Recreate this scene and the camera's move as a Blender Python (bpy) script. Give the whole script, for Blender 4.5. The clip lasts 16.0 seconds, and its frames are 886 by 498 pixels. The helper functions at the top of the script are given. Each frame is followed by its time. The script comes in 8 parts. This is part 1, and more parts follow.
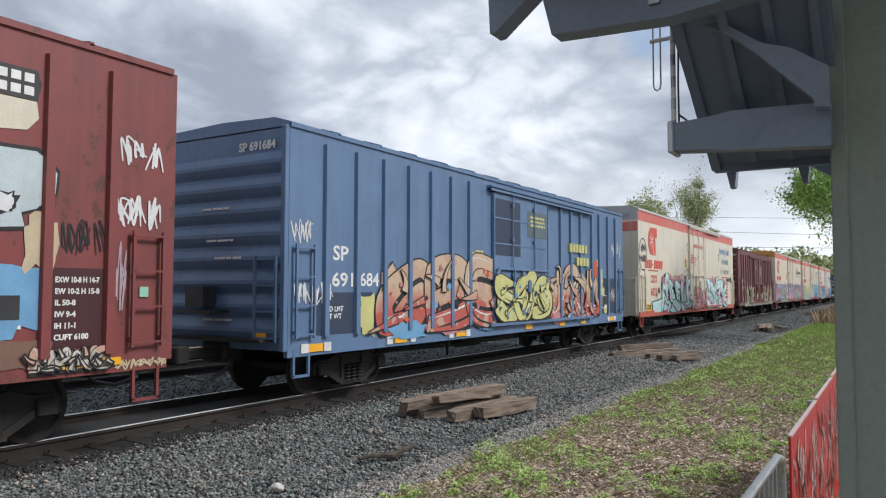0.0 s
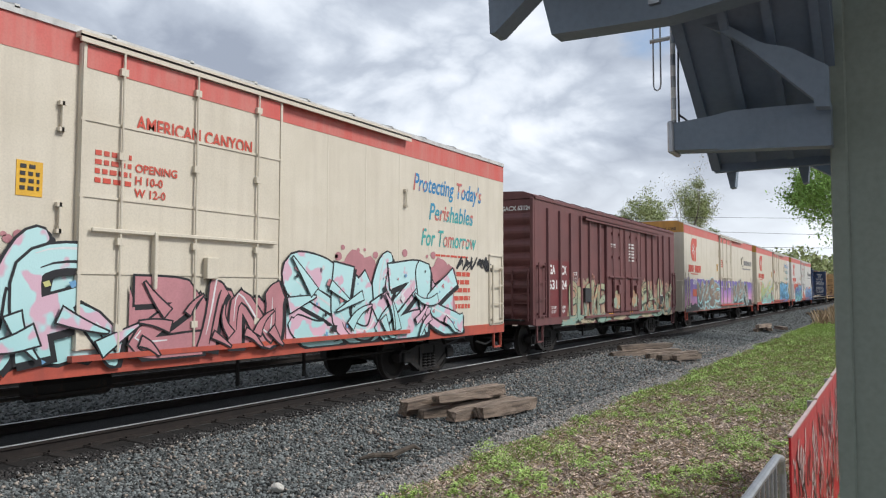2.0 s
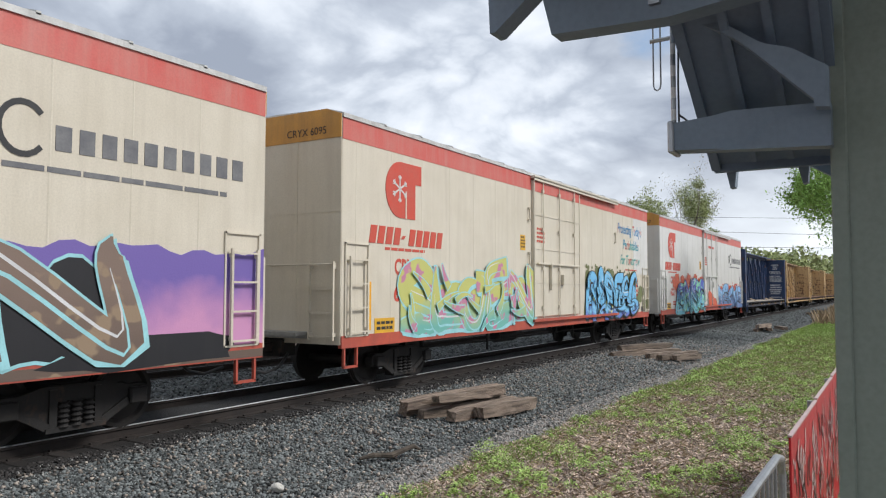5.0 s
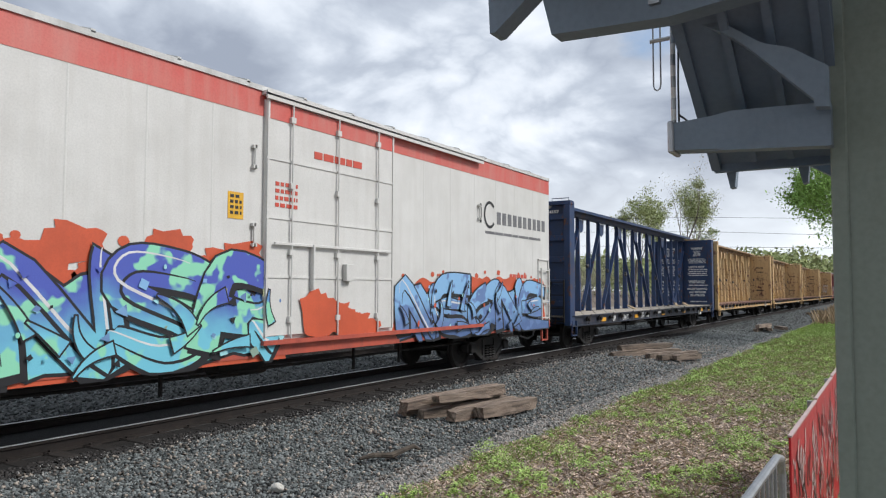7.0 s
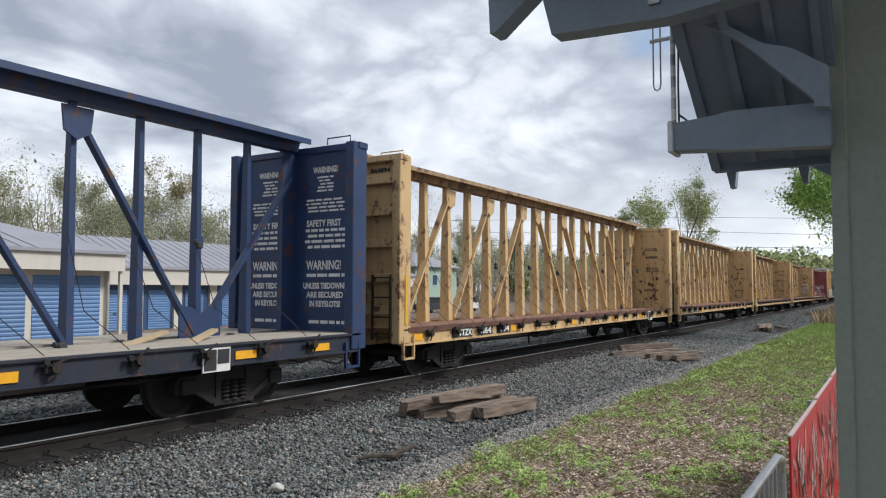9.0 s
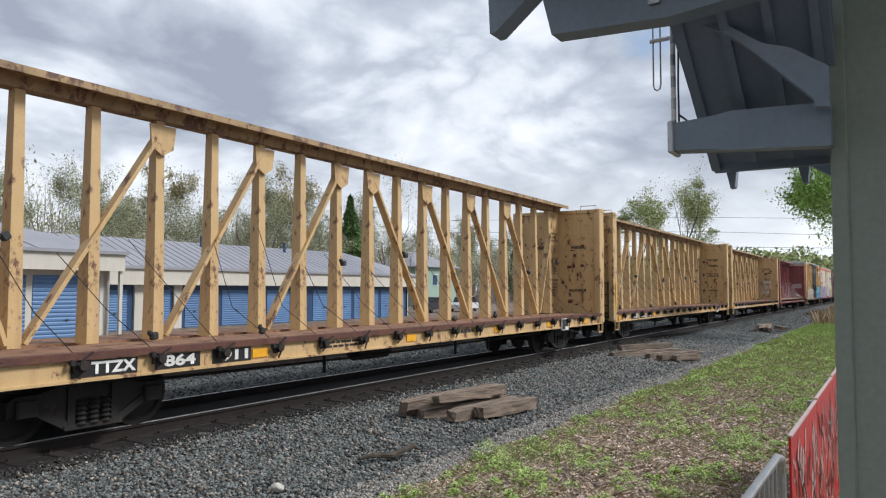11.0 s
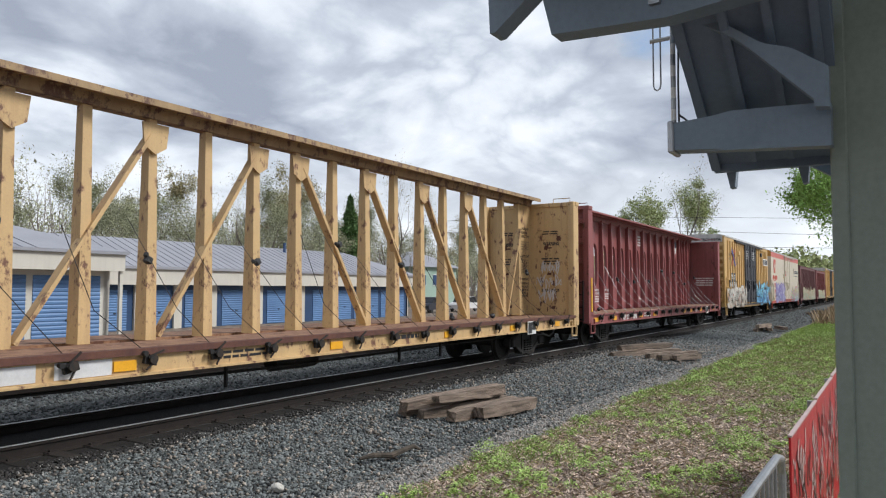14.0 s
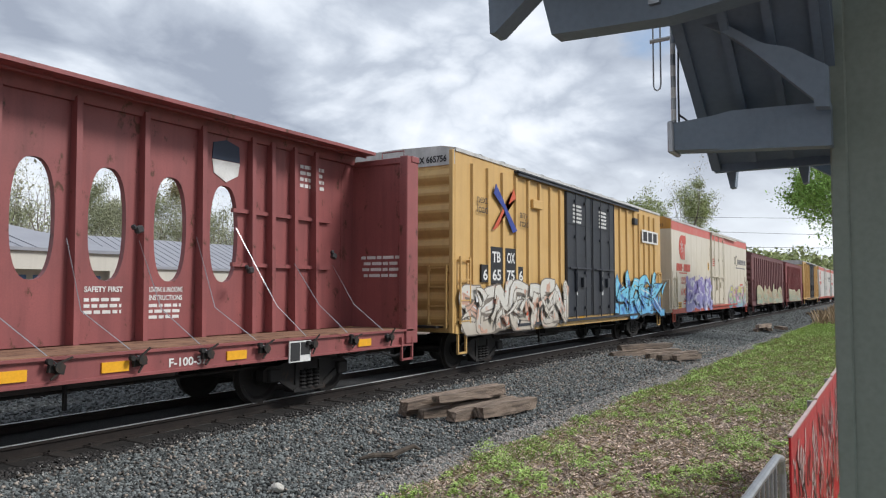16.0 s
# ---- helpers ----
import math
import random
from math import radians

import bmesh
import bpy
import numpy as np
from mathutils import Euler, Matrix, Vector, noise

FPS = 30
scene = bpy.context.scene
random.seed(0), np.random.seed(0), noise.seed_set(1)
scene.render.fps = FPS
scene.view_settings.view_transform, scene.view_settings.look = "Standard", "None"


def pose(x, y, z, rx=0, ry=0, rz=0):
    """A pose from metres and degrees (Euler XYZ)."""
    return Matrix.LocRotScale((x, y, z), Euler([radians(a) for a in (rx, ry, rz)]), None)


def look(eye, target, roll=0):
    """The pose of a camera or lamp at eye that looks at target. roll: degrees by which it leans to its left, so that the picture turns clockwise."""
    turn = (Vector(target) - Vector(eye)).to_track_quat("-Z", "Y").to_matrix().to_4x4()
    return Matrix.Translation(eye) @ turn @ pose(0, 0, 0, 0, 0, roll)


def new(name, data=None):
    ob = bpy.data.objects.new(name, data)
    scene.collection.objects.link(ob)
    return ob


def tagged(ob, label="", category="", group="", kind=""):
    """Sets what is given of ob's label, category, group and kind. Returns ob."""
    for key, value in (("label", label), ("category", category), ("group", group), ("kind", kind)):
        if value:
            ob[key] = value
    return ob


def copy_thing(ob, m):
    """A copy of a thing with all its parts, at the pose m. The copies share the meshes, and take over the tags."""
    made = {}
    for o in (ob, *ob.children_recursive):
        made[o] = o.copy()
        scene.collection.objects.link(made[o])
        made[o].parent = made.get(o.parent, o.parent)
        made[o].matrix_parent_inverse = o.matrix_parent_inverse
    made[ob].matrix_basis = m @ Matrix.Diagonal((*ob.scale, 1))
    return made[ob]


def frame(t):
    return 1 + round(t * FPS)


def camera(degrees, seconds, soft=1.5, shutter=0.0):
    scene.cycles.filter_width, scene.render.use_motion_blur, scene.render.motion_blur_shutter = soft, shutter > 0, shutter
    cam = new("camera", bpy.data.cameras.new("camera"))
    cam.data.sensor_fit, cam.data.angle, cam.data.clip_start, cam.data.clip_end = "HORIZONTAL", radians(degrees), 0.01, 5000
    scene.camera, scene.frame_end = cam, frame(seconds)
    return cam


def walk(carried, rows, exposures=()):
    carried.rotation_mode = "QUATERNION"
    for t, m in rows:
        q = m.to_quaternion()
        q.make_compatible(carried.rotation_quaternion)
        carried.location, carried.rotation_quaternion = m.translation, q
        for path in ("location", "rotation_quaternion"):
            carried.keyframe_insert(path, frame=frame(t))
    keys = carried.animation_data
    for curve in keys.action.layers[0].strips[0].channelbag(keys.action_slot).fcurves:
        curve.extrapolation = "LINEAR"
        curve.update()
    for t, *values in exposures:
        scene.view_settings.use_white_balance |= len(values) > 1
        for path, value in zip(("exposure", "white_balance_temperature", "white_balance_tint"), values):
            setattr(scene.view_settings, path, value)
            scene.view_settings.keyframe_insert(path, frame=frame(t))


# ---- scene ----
cam = camera(62.186, 16.0, soft=1.2)
EYE = (0.0, 0.0, 1.90)
AIM = (0.85089, 0.52241, 1.95540)
walk(cam, [(0, look(EYE, AIM, 0.117)), (16, look(EYE, AIM, 0.117))])

# ---- world, sun, exposure ----
SUN_TO = Vector((0.35, -0.85, 0.85)).normalized()


def make_world():
    w = bpy.data.worlds.new("overcast_sky")
    w.use_nodes = True
    scene.world = w
    nt = w.node_tree
    nt.nodes.clear()
    N, K = nt.nodes.new, nt.links.new
    out, bg = N("ShaderNodeOutputWorld"), N("ShaderNodeBackground")
    K(bg.outputs[0], out.inputs[0])
    sky = N("ShaderNodeTexSky")
    sky.sky_type, sky.sun_disc = "NISHITA", False
    sky.sun_elevation = math.asin(SUN_TO.z)
    sky.sun_rotation = math.atan2(SUN_TO.x, SUN_TO.y)
    co = N("ShaderNodeTexCoord")
    sep = N("ShaderNodeSeparateXYZ")
    K(co.outputs["Generated"], sep.inputs[0])

    def op(kind, a, b=None):
        m = N("ShaderNodeMath")
        m.operation = kind
        for i, v in enumerate((a, b)):
            if v is None:
                continue
            if isinstance(v, (int, float)):
                m.inputs[i].default_value = v
            else:
                K(v, m.inputs[i])
        return m.outputs[0]

    # the cloud deck is a flat layer seen in perspective
    den = op("ADD", op("MAXIMUM", sep.outputs[2], 0.0), 0.30)
    cmb = N("ShaderNodeCombineXYZ")
    K(op("DIVIDE", sep.outputs[0], den), cmb.inputs[0])
    K(op("DIVIDE", sep.outputs[1], den), cmb.inputs[1])

    def tex(scale, detail, rough, off, distort=0.0):
        mp = N("ShaderNodeMapping")
        mp.inputs["Location"].default_value = off
        K(cmb.outputs[0], mp.inputs[0])
        n = N("ShaderNodeTexNoise")
        n.inputs["Scale"].default_value = scale
        n.inputs["Detail"].default_value = detail
        n.inputs["Roughness"].default_value = rough
        n.inputs["Distortion"].default_value = distort
        K(mp.outputs[0], n.inputs["Vector"])
        return n.outputs["Fac"]

    def ramp(fac, stops):
        r = N("ShaderNodeValToRGB")
        while len(r.color_ramp.elements) < len(stops):
            r.color_ramp.elements.new(0.5)
        for e, (p, c) in zip(r.color_ramp.elements, stops):
            e.position, e.color = p, (*c, 1)
        K(fac, r.inputs[0])
        return r.outputs[0]

    # broad grey undersides, broken up by bright billows
    puff = op("ABSOLUTE", op("SUBTRACT", tex(2.6, 7, 0.5, (7.7, 2.2, 0), 0.35), 0.5))
    broad = tex(1.0, 8, 0.55, (3.1, 0.4, 0), 0.2)
    shape = op("SUBTRACT", op("ADD", op("MULTIPLY", broad, 0.8), 0.17), op("MULTIPLY", puff, 0.72))
    shade = ramp(shape, [(0.38, (6.0, 6.3, 6.75)), (0.445, (4.95, 5.35, 5.95)), (0.50, (3.6, 4.0, 4.65)), (0.60, (2.3, 2.62, 3.25))])
    mixc = N("ShaderNodeMix")
    mixc.data_type = "RGBA"
    gap = ramp(tex(1.5, 8, 0.55, (1.3, 5.2, 0)), [(0.27, (0.2, 0.2, 0.2)), (0.35, (1, 1, 1))])
    K(gap, mixc.inputs["Factor"])
    hue = N("ShaderNodeMix")
    hue.data_type, hue.blend_type = "RGBA", "MULTIPLY"
    hue.inputs["Factor"].default_value = 1.0
    hue.inputs[7].default_value = (1.0, 1.0, 1.0, 1)
    K(sky.outputs[0], hue.inputs[6])
    K(hue.outputs[2], mixc.inputs[6])
    K(shade, mixc.inputs[7])
    # towards the horizon the deck thins to a bright rim
    rim = ramp(sep.outputs[2], [(0.0, (0.9, 0.9, 0.9)), (0.05, (0.7, 0.7, 0.7)), (0.2, (0.0, 0.0, 0.0))])
    mix2 = N("ShaderNodeMix")
    mix2.data_type = "RGBA"
    K(rim, mix2.inputs["Factor"])
    K(mixc.outputs[2], mix2.inputs[6])
    mix2.inputs[7].default_value = (6.6, 6.95, 7.3, 1)
    K(mix2.outputs[2], bg.inputs[0])
    bg.inputs[1].default_value = 0.115
    lamp = bpy.data.lights.new("sun", "SUN")
    lamp.energy, lamp.angle, lamp.color = 2.3, radians(16), (1.0, 0.985, 0.965)
    ob = new("sun", lamp)
    ob.matrix_world = look(SUN_TO * 50, (0, 0, 0))


make_world()
scene.view_settings.exposure = 0.5

# ---- materials ----
MATS = {}


def mat(name, base, alt=None, scale=3.0, rough=0.7, metal=0.0, streak=0.0, dirt=(0.05, 0.045, 0.04), rust=0.0,
        rust_col=(0.09, 0.035, 0.02), bump=0.15, fine=40.0, spread=0.0, islands=False, stretch=(1, 1, 1), spec=0.5, wave=0.0):
    """A worn surface: two tones at a coarse and a fine scale, dirt that runs down, rust spots, fine relief."""
    if name in MATS:
        return MATS[name]
    m = bpy.data.materials.new(name)
    MATS[name] = m
    m.use_nodes = True
    nt = m.node_tree
    N, K = nt.nodes.new, nt.links.new
    p = nt.nodes["Principled BSDF"]
    p.inputs["Roughness"].default_value, p.inputs["Metallic"].default_value = rough, metal
    p.inputs["Specular IOR Level"].default_value = spec
    co = N("ShaderNodeTexCoord")
    alt = alt or tuple(c * 0.72 for c in base)

    def noise_of(sc, detail=5, st=(1, 1, 1), w=0.6):
        mp = N("ShaderNodeMapping")
        mp.inputs["Scale"].default_value = st
        K(co.outputs["Object"], mp.inputs[0])
        n = N("ShaderNodeTexNoise")
        n.inputs["Scale"].default_value, n.inputs["Detail"].default_value, n.inputs["Roughness"].default_value = sc, detail, w
        K(mp.outputs[0], n.inputs["Vector"])
        return n.outputs["Fac"]

    def rng(fac, lo, hi, top=1.0):
        r = N("ShaderNodeMapRange")
        r.inputs[1].default_value, r.inputs[2].default_value, r.inputs[4].default_value = lo, hi, top
        K(fac, r.inputs[0])
        return r.outputs[0]

    def mix(fac, a, b):
        x = N("ShaderNodeMix")
        x.data_type = "RGBA"
        if isinstance(fac, float):
            x.inputs[0].default_value = fac
        else:
            K(fac, x.inputs[0])
        for i, v in ((6, a), (7, b)):
            if isinstance(v, tuple):
                x.inputs[i].default_value = (*v, 1)
            else:
                K(v, x.inputs[i])
        return x.outputs[2]

    col = mix(rng(noise_of(scale, 6, stretch), 0.35, 0.68), base, alt)
    grain = noise_of(fine, 4, stretch)
    col = mix(rng(grain, 0.4, 0.75, 0.35), col, tuple(c * 0.6 for c in base))
    if streak:
        col = mix(rng(noise_of(1.0, 6, (5.0, 5.0, 0.35)), 0.45, 0.75, streak), col, dirt)
    if rust:
        col = mix(rng(noise_of(4.0, 9, (1, 1, 0.6), 0.72), 0.60 - 0.12 * rust, 0.66 - 0.1 * rust), col, rust_col)
    if spread:
        hsv = N("ShaderNodeHueSaturation")
        K(col, hsv.inputs["Color"])
        if islands:
            src = N("ShaderNodeNewGeometry").outputs["Random Per Island"]
        else:
            src = N("ShaderNodeObjectInfo").outputs["Random"]
        K(rng2(nt, src, 1 - spread, 1 + spread), hsv.inputs["Value"])
        col = hsv.outputs[0]
    K(col, p.inputs["Base Color"])
    b = N("ShaderNodeBump")
    b.inputs["Strength"].default_value, b.inputs["Distance"].default_value = bump, 0.02
    K(grain, b.inputs["Height"])
    if wave:  # slight buckling of thin sheet
        w = N("ShaderNodeBump")
        w.inputs["Strength"].default_value, w.inputs["Distance"].default_value = wave, 0.06
        K(noise_of(1.3, 2, (1, 1, 0.8)), w.inputs["Height"])
        K(w.outputs[0], b.inputs["Normal"])
    K(b.outputs[0], p.inputs["Normal"])
    return m


def rng2(nt, src, lo, hi):
    r = nt.nodes.new("ShaderNodeMapRange")
    r.inputs[3].default_value, r.inputs[4].default_value = lo, hi
    nt.links.new(src, r.inputs[0])
    return r.outputs[0]


def blend_paint(name, low, high, z0, z1, spots=None, rough=0.5):
    """Spray paint that fades from one colour to another over the height, with soft spots of a third."""
    if name in MATS:
        return MATS[name]
    m = mat(name, low)
    nt = m.node_tree
    N, K = nt.nodes.new, nt.links.new
    p = nt.nodes["Principled BSDF"]
    p.inputs["Roughness"].default_value = rough
    co, sep, r = N("ShaderNodeTexCoord"), N("ShaderNodeSeparateXYZ"), N("ShaderNodeMapRange")
    K(co.outputs["Object"], sep.inputs[0])
    n = N("ShaderNodeTexNoise")
    n.inputs["Scale"].default_value, n.inputs["Detail"].default_value = 1.6, 3
    K(co.outputs["Object"], n.inputs["Vector"])
    a = N("ShaderNodeMath")
    a.operation = "MULTIPLY_ADD"
    a.inputs[1].default_value = 1.1
    K(n.outputs["Fac"], a.inputs[0])
    K(sep.outputs[2], a.inputs[2])
    r.inputs[1].default_value, r.inputs[2].default_value = z0 + 0.55, z1 + 0.55
    K(a.outputs[0], r.inputs[0])
    x = N("ShaderNodeMix")
    x.data_type = "RGBA"
    x.inputs[6].default_value, x.inputs[7].default_value = (*low, 1), (*high, 1)
    K(r.outputs[0], x.inputs[0])
    col = x.outputs[2]
    if spots:
        v = N("ShaderNodeTexNoise")
        v.inputs["Scale"].default_value, v.inputs["Detail"].default_value = 2.6, 2
        K(co.outputs["Object"], v.inputs["Vector"])
        q = N("ShaderNodeMapRange")
        q.inputs[1].default_value, q.inputs[2].default_value = 0.56, 0.6
        K(v.outputs["Fac"], q.inputs[0])
        y = N("ShaderNodeMix")
        y.data_type = "RGBA"
        y.inputs[7].default_value = (*spots, 1)
        K(q.outputs[0], y.inputs[0])
        K(col, y.inputs[6])
        col = y.outputs[2]
    K(col, p.inputs["Base Color"])
    return m


M_STEEL = mat("dark_running_gear", (0.012, 0.011, 0.0105), (0.02, 0.017, 0.015), 2.0, 0.8, rust=0.4, rust_col=(0.035, 0.022, 0.015))
M_WHEEL = mat("wheel_steel", (0.015, 0.0135, 0.0125), (0.026, 0.021, 0.018), 3.0, 0.7, metal=0.1)
M_TREAD = mat("polished_steel", (0.85, 0.85, 0.85), (0.75, 0.75, 0.75), 2.0, 0.45, metal=0.2, bump=0.0)
M_RAIL = mat("rusty_rail", (0.017, 0.013, 0.011), (0.03, 0.021, 0.017), 6.0, 0.85)
M_BLACK = mat("black_paint", (0.02, 0.02, 0.022), (0.035, 0.035, 0.035), 3.0, 0.55)
M_WHITE = mat("white_lettering", (0.75, 0.75, 0.73), (0.6, 0.6, 0.57), 4.0, 0.6, bump=0.03)
M_YELLOW = mat("yellow_reflector", (0.85, 0.42, 0.02), (0.75, 0.36, 0.02), 9.0, 0.4, bump=0.02)
M_SILVER = mat("galvanised_steel", (0.45, 0.46, 0.47), (0.33, 0.34, 0.35), 8.0, 0.35, metal=0.85)

# ---- mesh helpers ----


def part(name, data, material=None, parent=None, label="", m=None):
    """Links a bmesh or mesh as one mesh object under a thing or part."""
    if isinstance(data, bmesh.types.BMesh):
        me = bpy.data.meshes.new(name)
        data.to_mesh(me)
        data.free()
    else:
        me = data
    if material is not None and not me.materials:
        me.materials.append(material)
    ob = new(name, me)
    if parent is not None:
        ob.parent = parent
    if m is not None:
        ob.matrix_basis = m
    if label:
        ob["label"] = label
    return ob


def mesh_of(name, bm, material=None):
    me = bpy.data.meshes.new(name)
    bm.to_mesh(me)
    bm.free()
    if material is not None:
        me.materials.append(material)
    return me


def box(bm, x0, x1, y0, y1, z0, z1, bevel=0.0):
    r = bmesh.ops.create_cube(bm, size=1.0, matrix=Matrix.LocRotScale(((x0 + x1) / 2, (y0 + y1) / 2, (z0 + z1) / 2), None, (abs(x1 - x0), abs(y1 - y0), abs(z1 - z0))))
    if bevel:
        es = list({e for v in r["verts"] for e in v.link_edges})
        bmesh.ops.bevel(bm, geom=es, offset=bevel, segments=1, affect="EDGES", profile=0.5)
    return bm


def boxes(*specs, bevel=0.0):
    bm = bmesh.new()
    for s in specs:
        box(bm, *s, bevel=bevel)
    return bm


def prism(points, axis, a0, a1, bm=None):
    """A closed outline, pulled along an axis from a0 to a1. Points: (y, z) for axis x, (x, z) for axis y, (x, y) for axis z."""
    bm = bm or bmesh.new()

    def at(p, a):
        return {"x": (a, p[0], p[1]), "y": (p[0], a, p[1]), "z": (p[0], p[1], a)}[axis]

    lo = [bm.verts.new(at(p, a0)) for p in points]
    hi = [bm.verts.new(at(p, a1)) for p in points]
    n = len(points)
    fs = [bm.faces.new(lo), bm.faces.new(hi[::-1])]
    for i in range(n):
        fs.append(bm.faces.new((lo[i], hi[i], hi[(i + 1) % n], lo[(i + 1) % n])))
    bmesh.ops.recalc_face_normals(bm, faces=fs)
    return bm


def beam(bm, a, b, w, h, up=(0, 0, 1)):
    """A bar of section w by h from a to b."""
    a, b = Vector(a), Vector(b)
    d = b - a
    z = d.normalized()
    x = z.cross(Vector(up))
    x = (x if x.length > 1e-4 else z.cross(Vector((1, 0, 0)))).normalized()
    y = z.cross(x)
    vs = []
    for c in (a, b):
        for sx, sy in ((-1, -1), (1, -1), (1, 1), (-1, 1)):
            vs.append(bm.verts.new(c + x * (sx * w / 2) + y * (sy * h / 2)))
    for q in ((3, 2, 1, 0), (4, 5, 6, 7), (0, 1, 5, 4), (1, 2, 6, 5), (2, 3, 7, 6), (3, 0, 4, 7)):
        bm.faces.new([vs[i] for i in q])
    return bm


def tube(bm, pts, radii, sides=6):
    """A tapering tube along points."""
    rings = []
    pts = [Vector(p) for p in pts]
    for i, p in enumerate(pts):
        d = (pts[min(i + 1, len(pts) - 1)] - pts[max(i - 1, 0)]).normalized()
        x = d.cross(Vector((0.13, 0.31, 0.94)))
        x = (x if x.length > 1e-3 else d.cross(Vector((1, 0, 0)))).normalized()
        y = d.cross(x)
        r = radii[i] if isinstance(radii, (list, tuple)) else radii
        rings.append([bm.verts.new(p + (x * math.cos(k * math.tau / sides) + y * math.sin(k * math.tau / sides)) * r) for k in range(sides)])
    for a, b in zip(rings, rings[1:]):
        for k in range(sides):
            bm.faces.new((a[k], a[(k + 1) % sides], b[(k + 1) % sides], b[k]))
    bm.faces.new(rings[0][::-1])
    bm.faces.new(rings[-1])
    return bm


def lathe(bm, profile, axis_y=True, n=24, centre=(0, 0, 0)):
    """A profile of (along, radius) turned round the y axis."""
    cx, cy, cz = centre
    rings = [[bm.verts.new((cx + r * math.cos(k * math.tau / n), cy + a, cz + r * math.sin(k * math.tau / n))) for k in range(n)] for a, r in profile]
    for a, b in zip(rings, rings[1:]):
        for k in range(n):
            bm.faces.new((a[k], b[k], b[(k + 1) % n], a[(k + 1) % n]))
    bm.faces.new(rings[0])
    bm.faces.new(rings[-1][::-1])
    return bm


def letters(txt, size, width=None, bold=0.0, shear=0.0, spacing=1.0):
    """A flat mesh of built-in letters in the xy plane, scaled to a width if one is given."""
    cu = bpy.data.curves.new("lettering", "FONT")
    cu.body, cu.size, cu.offset, cu.shear, cu.resolution_u, cu.space_character = txt, size, bold, shear, 3, spacing
    cu.fill_mode = "FRONT"
    ob = bpy.data.objects.new("lettering", cu)
    me = bpy.data.meshes.new_from_object(ob)
    bpy.data.objects.remove(ob)
    bpy.data.curves.remove(cu)
    if width:
        xs = [v.co.x for v in me.vertices]
        if xs:
            k = width / max(max(xs) - min(xs), 1e-3)
            x0 = min(xs)
            for v in me.vertices:
                v.co.x = (v.co.x - x0) * k
    me.materials.clear()
    return me


SIDE = -1.6  # the near side of every car, in its own space


def sign(name, txt, x, z, size, material, parent, width=None, bold=0.0, shear=0.0, depth=0.006, y=None, label="", spacing=1.0):
    """Lettering on the near side of a car."""
    me = letters(txt, size, width, bold, shear, spacing)
    y = SIDE if y is None else y
    for v in me.vertices:
        v.co = (x + v.co.x, y - depth, z + v.co.y)
    return part(name, me, material, parent, label)


def plate(name, x0, x1, z0, z1, material, parent, depth=0.008, y=None, label=""):
    y = SIDE if y is None else y
    return part(name, boxes((x0, x1, y - depth, y + 0.01, z0, z1)), material, parent, label)


def bars(x, z, w, h, rows, material, parent, seed=0, y=None, name="unreadable_lettering"):
    """Lines of writing too small to read, as plain bars."""
    rnd = random.Random(seed)
    bm = bmesh.new()
    yy = SIDE if y is None else y
    step = h / rows
    for i in range(rows):
        xx = x
        while xx < x + w - 0.02:
            l = min(rnd.uniform(0.06, 0.2) * w + 0.03, x + w - xx)
            box(bm, xx, xx + l, yy - 0.006, yy + 0.01, z + h - i * step - step * 0.55, z + h - i * step)
            xx += l + 0.035
    return part(name, bm, material, parent)

# ---- running gear shared by all cars ----
WHEEL_R = 0.46
GEAR = {}


